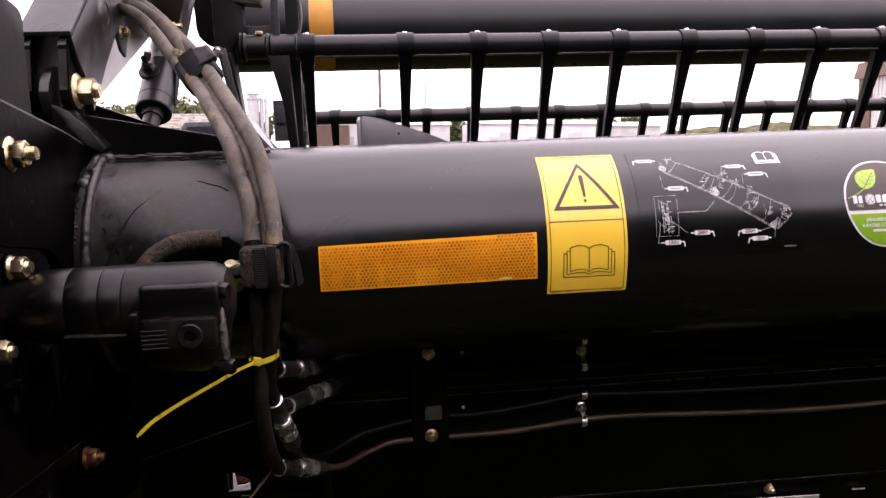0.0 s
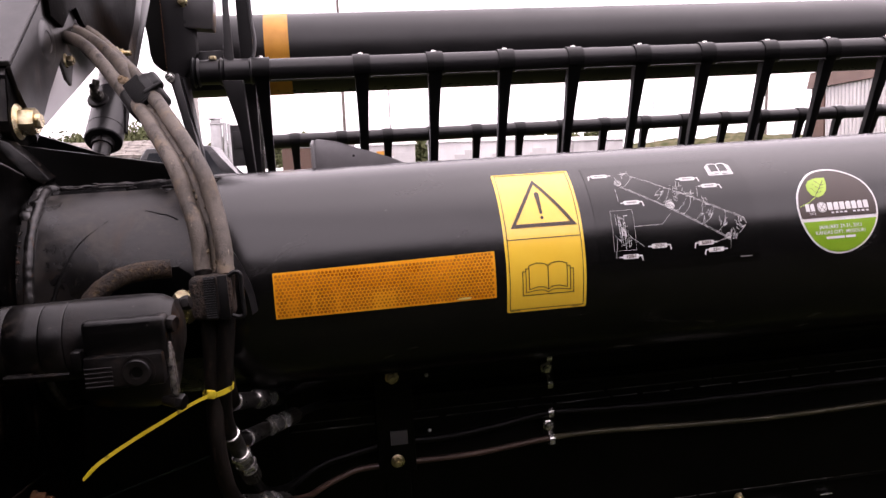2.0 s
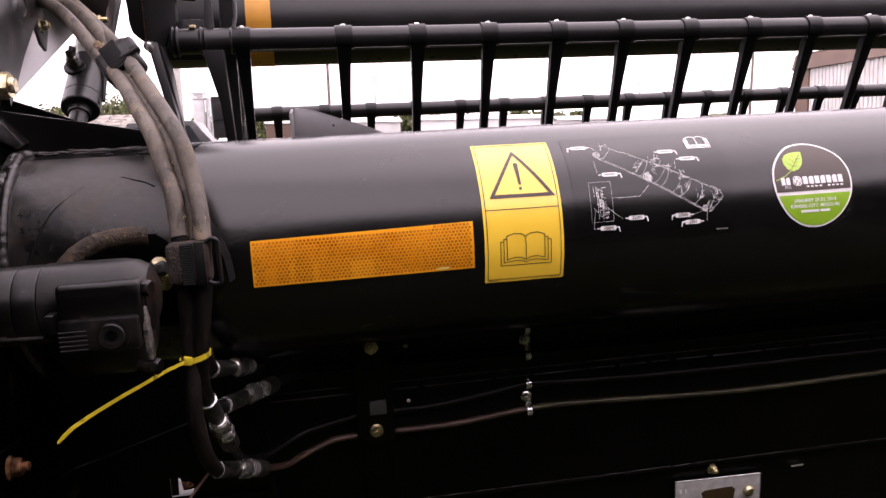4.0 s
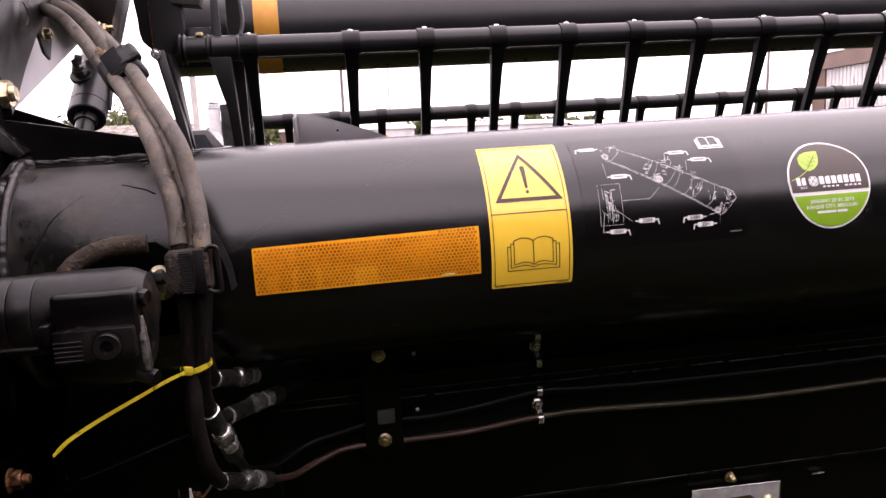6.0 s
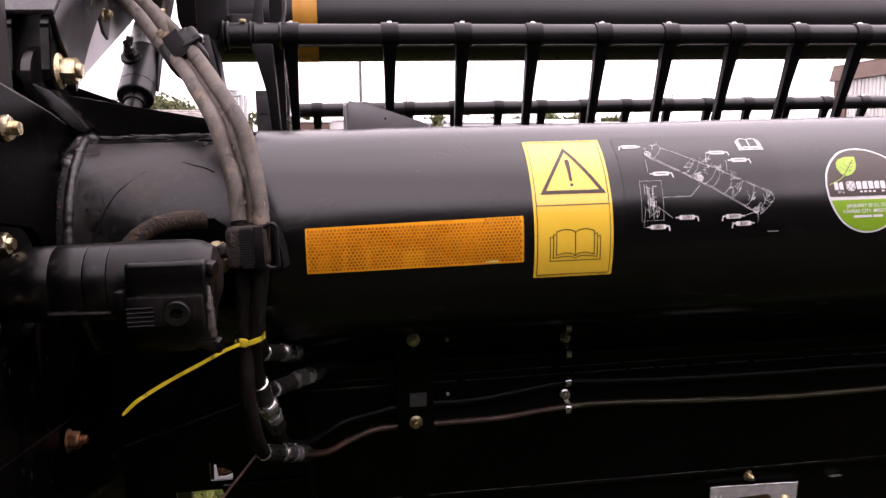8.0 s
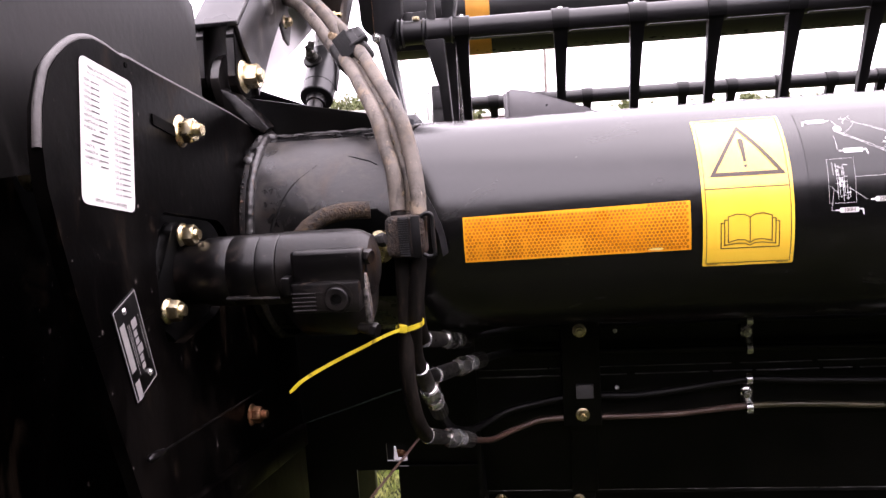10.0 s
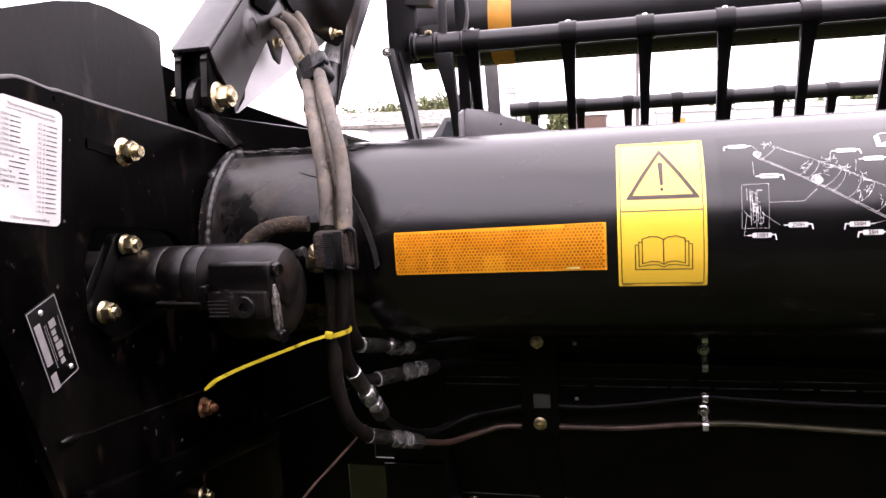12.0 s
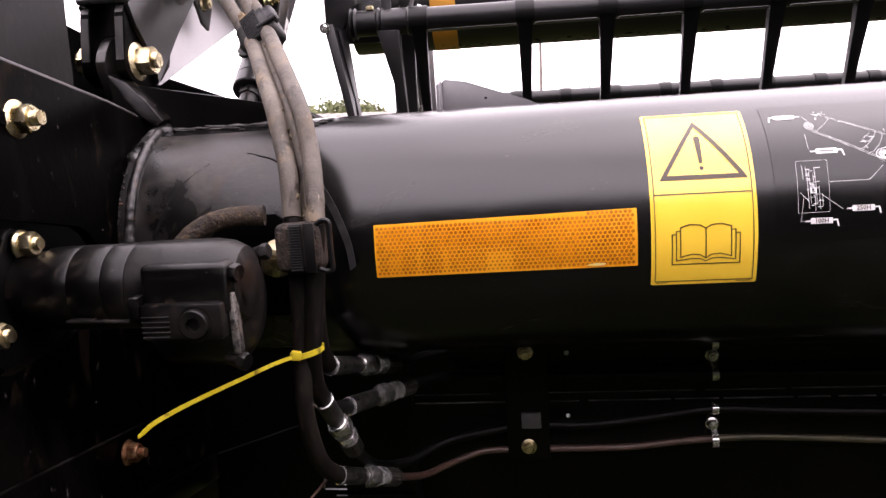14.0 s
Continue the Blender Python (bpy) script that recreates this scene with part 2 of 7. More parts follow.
AMBER = mat("amber_reflective", (0.85, 0.33, 0.012), (0.95, 0.42, 0.02), 0.28, scale=18, rvar=0.06)
AMBERCELL = mat("amber_cell", (0.38, 0.105, 0.002), (0.58, 0.175, 0.004), 0.3, scale=26, island=0.2, rvar=0.06)
PALEGLINT = mat("pale_yellow_glint", (0.93, 0.70, 0.22), (0.95, 0.76, 0.34), 0.18, scale=60, spec=0.9)
ORANGE = mat("orange_tape", (0.62, 0.27, 0.025), (0.7, 0.32, 0.035), 0.45, scale=25)
WHITE = mat("white_print", (0.74, 0.73, 0.73), (0.82, 0.81, 0.81), 0.4, scale=60)
PAPER = mat("white_label", (0.50, 0.49, 0.47), (0.57, 0.56, 0.545), 0.45, scale=30)
INK = mat("dark_label_ink", (0.085, 0.083, 0.08), (0.13, 0.127, 0.123), 0.5, scale=60)
LEDGE = mat("sheet_edge_highlight", (0.030, 0.029, 0.028), (0.15, 0.146, 0.142), 0.36, scale=40, lo=0.45, hi=0.66)
OLIVELINE = mat("olive_coated_line", (0.034, 0.030, 0.014), (0.062, 0.053, 0.027), 0.4, scale=30, bump=0.06, bscale=400)
DULLALU = mat("dull_aluminium_sheet", (0.46, 0.45, 0.44), (0.60, 0.59, 0.575), 0.42, metal=0.25, scale=60, bump=0.03, bscale=400)
# Paints the darkness inside slots, holes and recesses as a flat colour.
VOID = mat("painted_gap_dark", (0.0002, 0.0002, 0.0002), (0.0005, 0.0005, 0.0005), 0.7, scale=30, spec=0.03)
GREYPRINT = mat("grey_print", (0.16, 0.155, 0.15), (0.24, 0.235, 0.23), 0.5, scale=60)
BROWN = mat("brown_vinyl", (0.055, 0.038, 0.031), (0.065, 0.046, 0.038), 0.4, scale=20)
MOUNDGRASS = mat("mound_grass", (0.045, 0.055, 0.018), (0.17, 0.145, 0.085), 0.9, scale=1.6, lo=0.38, hi=0.7, bump=0.8, bscale=6, spec=0.1, detail=8)
LINEBLACK = mat("dark_rubber_line", (0.0014, 0.0013, 0.0013), (0.004, 0.0035, 0.0034), 0.5, scale=60, bump=0.1, bscale=600, spec=0.22)
GREEN = mat("green_vinyl", (0.22, 0.42, 0.02), (0.26, 0.48, 0.03), 0.4, scale=20)
LIME = mat("lime_print", (0.35, 0.55, 0.06), (0.42, 0.62, 0.08), 0.4, scale=50)
FILM = mat("clear_black_film", (0.0012, 0.0011, 0.0012), (0.0035, 0.0031, 0.0032), 0.245, scale=10, rvar=0.04, spec=0.52)
ALU = mat("brushed_aluminium_plate", (0.42, 0.40, 0.39), (0.5, 0.48, 0.47), 0.4, metal=0.6, scale=80)
# Set near black so little light bounces up onto the machine's undersides.
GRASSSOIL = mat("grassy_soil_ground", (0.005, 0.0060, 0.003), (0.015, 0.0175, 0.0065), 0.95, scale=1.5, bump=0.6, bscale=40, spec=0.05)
BLADE = mat("grass_blades", (0.13, 0.17, 0.035), (0.30, 0.30, 0.10), 0.6, scale=9, island=0.45, spec=0.2)
LEAF = mat("tree_leaves", (0.11, 0.13, 0.055), (0.17, 0.18, 0.09), 0.6, scale=0.8, island=0.3, spec=0.2)
BARK = mat("bark", (0.07, 0.055, 0.045), (0.13, 0.11, 0.09), 0.85, scale=5, bump=0.5, bscale=20)
TRAILERW = mat("white_weathered_metal", (0.72, 0.71, 0.70), (0.82, 0.81, 0.80), 0.5, scale=0.8, bump=0.05, bscale=6)
TRAILERG = mat("pale_grey_siding", (0.55, 0.54, 0.53), (0.66, 0.65, 0.64), 0.6, scale=1.2, bump=0.05, bscale=6)
ROOFG = mat("grey_shingles", (0.15, 0.135, 0.12), (0.34, 0.31, 0.27), 0.85, scale=3.5, bump=0.4, bscale=12)
SHEDBROWN = mat("brown_sheet_metal", (0.12, 0.07, 0.05), (0.16, 0.095, 0.07), 0.55, scale=0.6, bump=0.05, bscale=5)
SHEDWHITE = mat("white_ribbed_sheet", (0.66, 0.64, 0.62), (0.78, 0.76, 0.74), 0.5, scale=0.7, bump=0.05, bscale=5)
WOODPOLE = mat("weathered_pole", (0.12, 0.10, 0.085), (0.2, 0.17, 0.15), 0.85, scale=4, bump=0.3, bscale=20)
GALV = mat("galvanised_steel", (0.5, 0.5, 0.5), (0.62, 0.62, 0.62), 0.45, metal=0.7, scale=3)
POLEPAINT = mat("chalky_cream_paint", (0.40, 0.37, 0.35), (0.50, 0.47, 0.44), 0.6, scale=2, bump=0.05, bscale=6)
GREENCORD = mat("dark_green_cord", (0.010, 0.020, 0.015), (0.022, 0.040, 0.030), 0.6, scale=90, bump=0.2, bscale=900)
DRYMUD = mat("dry_tan_mud", (0.16, 0.115, 0.070), (0.33, 0.25, 0.165), 0.9, scale=130, bump=0.5, bscale=600, spec=0.1)
STRAPGREY = mat("faded_grey_strap", (0.030, 0.029, 0.031), (0.060, 0.057, 0.060), 0.4, scale=60, bump=0.1, bscale=400, spec=0.4)
DARK = mat("dark_vehicle_paint", (0.015, 0.015, 0.016), (0.025, 0.025, 0.027), 0.3, scale=2)
GLASS = mat("dark_window_glass", (0.02, 0.022, 0.025), (0.03, 0.032, 0.035), 0.1, scale=2)
BACKDROPDARK = mat("unseen_backdrop", (0.008, 0.0085, 0.007), (0.018, 0.018, 0.014), 0.95, scale=0.5, bump=0.8, bscale=2, spec=0.05)

# ---- building helpers ----
ORIGIN = {}
MACHINE = []


def mesh_from(name, bm, material, base, smooth=None):
    bmesh.ops.translate(bm, verts=bm.verts, vec=-Vector(base))
    bmesh.ops.recalc_face_normals(bm, faces=bm.faces)
    me = bpy.data.meshes.new(name)
    if smooth is not None:
        for f in bm.faces:
            f.smooth = True
        for ed in bm.edges:
            if len(ed.link_faces) == 2 and ed.calc_face_angle(0) > radians(smooth):
                ed.smooth = False
    bm.to_mesh(me)
    bm.free()
    me.materials.append(material)
    return me


def thing(name, base, label, category, group="", kind="", machine=True):
    """A top-level Empty at the thing's base."""
    ob = new(name)
    ob.empty_display_size = 0.05
    ob.location = base
    ORIGIN[ob.name] = Vector(base)
    if machine:
        MACHINE.append(ob)
    return tagged(ob, label, category, group, kind)


def part(name, bm, material, parent, label="", smooth=35):
    """A bmesh in the header's axes as one mesh under a thing or a part."""
    ob = new(name, mesh_from(name, bm, material, ORIGIN[parent.name], smooth))
    ob.parent = parent
    ORIGIN[ob.name] = ORIGIN[parent.name]
    if label:
        ob["label"] = label
    return ob


def solo(name, bm, material, base, label, category, group="", kind="", smooth=35, machine=True):
    """A thing of one mesh."""
    ob = new(name, mesh_from(name, bm, material, base, smooth))
    ob.location = base
    ORIGIN[ob.name] = Vector(base)
    if machine:
        MACHINE.append(ob)
    return tagged(ob, label, category, group, kind)


def again(name, me, parent, loc):
    """One more piece on a shared mesh; loc in the header's axes, of a mesh built round the origin."""
    ob = new(name, me)
    ob.parent = parent
    ob.location = Vector(loc) - ORIGIN[parent.name]
    return ob


def box(bm, c, s, bev=0.0, m=None, seg=2):
    r = bmesh.ops.create_cube(bm, size=1.0)
    vs = r["verts"]
    bmesh.ops.scale(bm, verts=vs, vec=s)
    if bev > 0:
        es = list({e for v in vs for e in v.link_edges})
        out = bmesh.ops.bevel(bm, geom=es, offset=bev, segments=seg, affect="EDGES", profile=0.5)
        vs = list({v for f in out["faces"] for v in f.verts} | {v for v in vs if v.is_valid})
    if m is not None:
        bmesh.ops.transform(bm, matrix=m, verts=vs)
    bmesh.ops.translate(bm, verts=vs, vec=c)
    return vs


def frame_of(d):
    d = Vector(d).normalized()
    return d.to_track_quat("Z", "Y").to_matrix()


def lathe(bm, p0, d, prof, seg=24):
    """Rings of (distance along d, radius), closed at both ends."""
    q, p0 = frame_of(d), Vector(p0)
    rings = []
    for h, r in prof:
        rings.append([bm.verts.new(p0 + q @ Vector((r * math.cos(2 * math.pi * i / seg), r * math.sin(2 * math.pi * i / seg), h))) for i in range(seg)])
    for a, b in zip(rings[:-1], rings[1:]):
        for i in range(seg):
            j = (i + 1) % seg
            bm.faces.new((a[i], a[j], b[j], b[i]))
    bm.faces.new(rings[0][::-1])
    bm.faces.new(rings[-1])
    return rings


def rod(bm, a, b, r, r2=None, seg=16, bev=0.0):
    a, b = Vector(a), Vector(b)
    L = (b - a).length
    r2 = r if r2 is None else r2
    prof = [(0, r), (L, r2)] if not bev else [(0, r - bev), (bev, r), (L - bev, r2), (L, r2 - bev)]
    return lathe(bm, a, b - a, prof, seg)


def hexnut(bm, p, d, across, h, turn=0.0):
    """A six-sided nut with chamfered corners."""
    q, p = frame_of(d), Vector(p)
    ap = across / 2
    rings = []
    for hh, lim in ((0, 1.02), (h * 0.13, 1.2), (h * 0.82, 1.2), (h, 0.97)):
        ring = []
        for i in range(24):
            a = math.pi / 12 * i
            r = ap * min(lim, 1 / math.cos((a + math.pi / 6) % (math.pi / 3) - math.pi / 6))
            ring.append(bm.verts.new(p + q @ Vector((r * math.cos(turn + a + math.pi / 6), r * math.sin(turn + a + math.pi / 6), hh))))
        rings.append(ring)
    for a, b in zip(rings[:-1], rings[1:]):
        for i in range(24):
            j = (i + 1) % 24
            bm.faces.new((a[i], a[j], b[j], b[i]))
    bm.faces.new(rings[0][::-1])
    bm.faces.new(rings[-1])


def smooth_line(pts, n=6):
    """Points on a smooth line through the given ones."""
    P = [Vector(p) for p in pts]
    P = [P[0] * 2 - P[1]] + P + [P[-1] * 2 - P[-2]]
    out = []
    for i in range(1, len(P) - 2):
        a, b, c, d = P[i - 1], P[i], P[i + 1], P[i + 2]
        for k in range(n):
            t = k / n
            out.append(0.5 * (2 * b + (c - a) * t + (2 * a - 5 * b + 4 * c - d) * t * t + (3 * b - a - 3 * c + d) * t ** 3))
    out.append(P[-2])
    return out


def hose(bm, pts, r, seg=14, n=6, ends=True, radii=None):
    """A round section carried along a smooth line."""
    L = smooth_line(pts, n)
    up = Vector((0.3, 0.2, 1)).normalized()
    rings = []
    for i, p in enumerate(L):
        d = (L[min(i + 1, len(L) - 1)] - L[max(i - 1, 0)]).normalized()
        u = (up - d * up.dot(d)).normalized()
        w = d.cross(u)
        up = u
        rr = r if radii is None else radii(i / (len(L) - 1))
        rings.append([bm.verts.new(p + (u * math.cos(2 * math.pi * k / seg) + w * math.sin(2 * math.pi * k / seg)) * rr) for k in range(seg)])
    for a, b in zip(rings[:-1], rings[1:]):
        for k in range(seg):
            j = (k + 1) % seg
            bm.faces.new((a[k], a[j], b[j], b[k]))
    if ends:
        bm.faces.new(rings[0][::-1])
        bm.faces.new(rings[-1])


def slab(bm, pts, vec, bev=0.0):
    """A flat outline of 3D points given thickness along vec."""
    vec = Vector(vec)
    a = [bm.verts.new(Vector(p)) for p in pts]
    b = [bm.verts.new(Vector(p) + vec) for p in pts]
    n = len(a)
    fs = [bm.faces.new(a[::-1]), bm.faces.new(b)]
    for i in range(n):
        fs.append(bm.faces.new((a[i], a[(i + 1) % n], b[(i + 1) % n], b[i])))
    if bev:
        es = list({e for f in fs for e in f.edges})
        bmesh.ops.bevel(bm, geom=es, offset=bev, segments=2, affect="EDGES", profile=0.5)


def bent(bm, pts, width, vec, thick):
    """A sheet folded along the points of an open line, wide along vec."""
    vec = Vector(vec).normalized() * width
    P = [Vector(p) for p in pts]
    N = []
    for i in range(len(P)):
        d = (P[min(i + 1, len(P) - 1)] - P[max(i - 1, 0)]).normalized()
        N.append(d.cross(vec).normalized() * thick)
    loop = P + [p + k for p, k in reversed(list(zip(P, N)))]
    slab(bm, loop, vec)


def circle_pts(c, r, n, a0=0.0, a1=360.0):
    return [(c[0] + r * math.cos(radians(a0 + (a1 - a0) * i / n)), c[1] + r * math.sin(radians(a0 + (a1 - a0) * i / n))) for i in range(n + (0 if a1 - a0 >= 360 else 1))]


# The round back tube: axis along x
CY, CZ, CR = 0.9238, 1.3593, 0.1237


def on_tube(u, v, lift=0.0):
    """The point of the tube's surface u along it and v up round it from its rearmost line."""
    a = v * (1 + 0.28 * v) / CR
    return Vector((u, CY - (CR + lift) * math.cos(a), CZ + (CR + lift) * math.sin(a)))


def wrap(bm, lift):
    """Lay a flat sheet (u, v, 0) round the tube."""
    bmesh.ops.triangulate(bm, faces=bm.faces)
    v0, v1 = min(v.co.y for v in bm.verts), max(v.co.y for v in bm.verts)
    n = int((v1 - v0) / 0.006)
    for i in range(1, n + 1):
        bmesh.ops.bisect_plane(bm, geom=list(bm.verts) + list(bm.edges) + list(bm.faces), plane_co=(0, v0 + (v1 - v0) * i / (n + 1), 0), plane_no=(0, 1, 0))
    for v in bm.verts:
        v.co = on_tube(v.co.x, v.co.y, lift + v.co.z)
    return bm


def sheet(bm, pts, z=0.0):
    bm.faces.new([bm.verts.new((p[0], p[1], z)) for p in pts])


def line(bm, pts, w, closed=False, z=0.0):
    pts = [Vector((p[0], p[1], 0)) for p in pts]
    if closed:
        pts = pts + [pts[0]]
    for a, b in zip(pts[:-1], pts[1:]):
        d = (b - a)
        if d.length < 1e-7:
            continue
        d.normalize()
        n = Vector((-d.y, d.x, 0)) * w / 2
        e = d * w * 0.45
        sheet(bm, [a - e + n, a - e - n, b + e - n, b + e + n], z)


def text_bm(words, size, at, align="CENTER", turn=0.0, bold=0.0):
    """Lettering in the built-in font as a flat mesh."""
    cu = bpy.data.curves.new("lettering", "FONT")
    cu.body, cu.size, cu.align_x, cu.align_y, cu.resolution_u = words, 1.0, align, "CENTER", 2
    cu.offset = bold
    ob = new("lettering", cu)
    bpy.context.view_layer.update()
    me = bpy.data.meshes.new_from_object(ob.evaluated_get(bpy.context.evaluated_depsgraph_get()))
    bm = bmesh.new()
    bm.from_mesh(me)
    bpy.data.objects.remove(ob)
    bpy.data.meshes.remove(me)
    bpy.data.curves.remove(cu)
    bmesh.ops.transform(bm, matrix=Matrix.Translation((at[0], at[1], 0)) @ Matrix.Rotation(turn, 4, "Z") @ Matrix.Scale(size, 4), verts=bm.verts)
    return bm


def rounded(x0, y0, x1, y1, r, n=4):
    out = []
    for cx, cy, a in ((x1 - r, y1 - r, 0), (x0 + r, y1 - r, 90), (x0 + r, y0 + r, 180), (x1 - r, y0 + r, 270)):
        out += circle_pts((cx, cy), r, n, a, a + 90)
    return out


# ---- ground and what closes the view ----
gm = bmesh.new()
GR = [0, 4, 12, 40, 120, 400, 1200, 3000]
grings = [[gm.verts.new((r * math.cos(a * math.pi / 24), r * math.sin(a * math.pi / 24) + 1, 0)) for a in range(48)] for r in GR[1:]]
gc = gm.verts.new((0, 1, 0))
for i in range(48):
    gm.faces.new((gc, grings[0][i], grings[0][(i + 1) % 48]))
for ra, rb in zip(grings[:-1], grings[1:]):
    for i in range(48):
        gm.faces.new((ra[i], rb[i], rb[(i + 1) % 48], ra[(i + 1) % 48]))
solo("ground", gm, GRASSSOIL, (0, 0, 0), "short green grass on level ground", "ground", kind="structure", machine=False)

# Unseen backdrop added behind the camera; it darkens the tube's lower reflections.
bb = bmesh.new()
rr = random.Random(5)
prev = None
for i in range(61):
    a = radians(180 + 180 * i / 60)
    x, y = 12 * math.cos(a), 9.5 * math.sin(a) - 1.5
    h = 6.0 + 1.7 * min(1, i / 22) + rr.uniform(-1.1, 1.1)
    col = [bb.verts.new((x * k, y * k, z)) for k, z in ((1, 0), (1.0, h * 0.7), (1.05, h), (1.2, h * 0.6), (1.2, 0))]
    if prev:
        for k in range(4):
            bb.faces.new((prev[k], col[k], col[k + 1], prev[k + 1]))
    prev = col
solo("backdrop", bb, BACKDROPDARK, (0, -2, 0), "unseen dark backdrop added to shape the machine's reflections", "tree line", kind="structure", machine=False)

# ---- header frame: back tube, end plates, brackets ----
frame_thing = thing("header_frame", (0, CY, 0.9), "black painted steel back frame of a crop header", "machine frame")
bm = bmesh.new()
SEG = 96
for x0, x1 in ((-0.356, 4.2),):
    ra = [bm.verts.new((x0, CY + CR * math.cos(2 * math.pi * i / SEG), CZ + CR * math.sin(2 * math.pi * i / SEG))) for i in range(SEG)]
    rb = [bm.verts.new((x1, v.co.y, v.co.z)) for v in ra]
    for i in range(SEG):
        bm.faces.new((ra[i], ra[(i + 1) % SEG], rb[(i + 1) % SEG], rb[i]))
    bm.faces.new(ra[::-1])
    bm.faces.new(rb)
tube = part("main_tube", bm, BLACK, frame_thing, "glossy black round tube, dusty at its end")

# worn wrap at the tube's end with its curved seam
bm = bmesh.new()
sheet(bm, [(-0.336, -0.12), (-0.200, -0.12), (-0.172, -0.05), (-0.170, 0.03), (-0.176, 0.08), (-0.190, 0.125), (-0.215, 0.139), (-0.336, 0.139)])
part("worn_area", wrap(bm, 0.0006), WORN, tube, "dusty scuffed paint at the tube's end")
# No hole is cut: the opening's darkness is painted on the tube.
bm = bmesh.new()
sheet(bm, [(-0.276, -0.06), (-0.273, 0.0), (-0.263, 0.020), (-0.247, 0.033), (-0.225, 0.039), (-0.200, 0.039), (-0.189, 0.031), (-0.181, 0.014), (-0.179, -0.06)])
part("dark_opening_patch", wrap(bm, 0.0011), VOID, tube, "flat black patch for the dark opening under the curved pipe")
bm = bmesh.new()
hose(bm, [on_tube(p[0], p[1], 0.0006) for p in ((-0.3193, 0.0124), (-0.3075, 0.0435), (-0.2931, 0.0704), (-0.2689, 0.0934))], 0.001, seg=6, n=8, radii=lambda t: max(0.0002, 0.0004 + 0.0030 * max(0, 0.85 - t) ** 1.5 + 0.0016 * (1.1 - t) * noise.noise(Vector((t * 17, 1, 0)))))
hose(bm, [on_tube(u, v, 0.0006) for u, v in ((-0.2345, 0.1032), (-0.2290, 0.1018), (-0.2190, 0.0977), (-0.2105, 0.0950), (-0.2010, 0.0892))], 0.001, seg=6, n=6, radii=lambda t: 0.0003 + 0.0008 * t + 0.0004 * abs(noise.noise(Vector((t * 11, 4, 0)))))
part("weld_seam", bm, PANEL, tube, "broken dark seam lines")
# weld beads at the end plate
bm = bmesh.new()
wp = []
for i in range(60):
    a = radians(-60 + 240 * i / 59)
    j = 0.0010 * noise.noise(Vector((i * 0.45, 3, 0)))
    wp.append((-0.3395 + j, CY - (CR + 0.0015 + 0.4 * j) * math.cos(a), CZ + (CR + 0.0015 + 0.4 * j) * math.sin(a)))
hose(bm, wp, 0.005, seg=10, n=5, radii=lambda t: 0.0050 + 0.00022 * math.sin(t * 330) + 0.0007 * noise.noise(Vector((t * 30, 7, 0))))
part("weld_bead", bm, WELDGREY, tube, "uneven black weld bead", smooth=70)
bm = bmesh.new()
rk = random.Random(6)
for i in range(46):
    a = radians(rk.gauss(26, 15))
    rad = CR + 0.0045
    p = Vector((-0.3485 + rk.gauss(0, 0.0012), CY - rad * math.cos(a), CZ + rad * math.sin(a)))
    bmesh.ops.create_icosphere(bm, subdivisions=1, radius=rk.uniform(0.0004, 0.0013), matrix=Matrix.Translation(p))
tagged(part("rust_specks", bm, RUST, tube, "orange rust specks on the weld"), kind="stuff")
bm = bmesh.new()
rings = []
for xx, rad in ((-0.350, -0.003), (-0.350, 0.004), (-0.340, 0.003), (-0.334, 0.0008), (-0.334, -0.003)):
    rings.append([bm.verts.new((xx, CY - (CR + rad) * math.cos(2 * math.pi * i / 64), CZ + (CR + rad) * math.sin(2 * math.pi * i / 64))) for i in range(64)])
for a, b in zip(rings[:-1], rings[1:]):
    for i in range(64):
        bm.faces.new((a[i], a[(i + 1) % 64], b[(i + 1) % 64], b[i]))
part("collar", bm, WELD, tube)

# end plate, facing the tube
def plate_x(y):
    """The end plate stands a little askew: its face at y."""
    return -0.331 - 0.075 * (y - 0.545)


def on_face(pts, lift=0.0):
    return [(plate_x(y) + lift, y, z) for y, z in pts]


hole = [(0.4783, 1.3531), (0.583, 1.3531), (0.588, 1.395), (0.6055, 1.4255), (0.6155, 1.4275), (0.7358, 1.404), (0.75, 1.396), (0.760, 1.385), (0.765, 1.335), (0.70, 1.318), (0.62, 1.314), (0.588, 1.325), (0.583, 1.3527)]
outline = [(0.875, 1.4945), (0.82, 1.5065), (0.76, 1.517), (0.70, 1.5275), (0.637, 1.5385), (0.590, 1.5475), (0.5800, 1.5482), (0.567, 1.5512), (0.555, 1.5545), (0.538, 1.5572), (0.5205, 1.5555), (0.5067, 1.5510), (0.49, 1.5425), (0.477, 1.5326), (0.4641, 1.5103), (0.4572, 1.4857), (0.4557, 1.4641), (0.4609, 1.4318), (0.4702, 1.3832), *hole, (0.4784, 1.3527), (0.496, 1.2864), (0.53, 1.16), (0.58, 0.98), (0.80, 0.93), (0.96, 0.98), (0.98, 1.28), (0.94, 1.45)]
bm = bmesh.new()
slab(bm, on_face(outline), (-0.010, 0, 0))
plate = part("end_plate", bm, PLATE, frame_thing, "scuffed black steel end plate with bolts", smooth=25)
# rolled lip along the plate's upper edge
bm = bmesh.new()
hose(bm, [Vector(p) + Vector((-0.0035, 0, 0.0005)) for p in on_face(outline[:16])], 0.0030, seg=10, n=3)
part("edge_lip", bm, DUSTLIP, plate, "dusty rolled upper edge", smooth=60)
bm = bmesh.new()
lathe(bm, (plate_x(0.581) + 0.0004, 0.581, 1.5425), (1, 0, 0), [(0, 0.0022), (0.0006, 0.0020)], 12)
part("drain_hole", bm, VOID, plate)
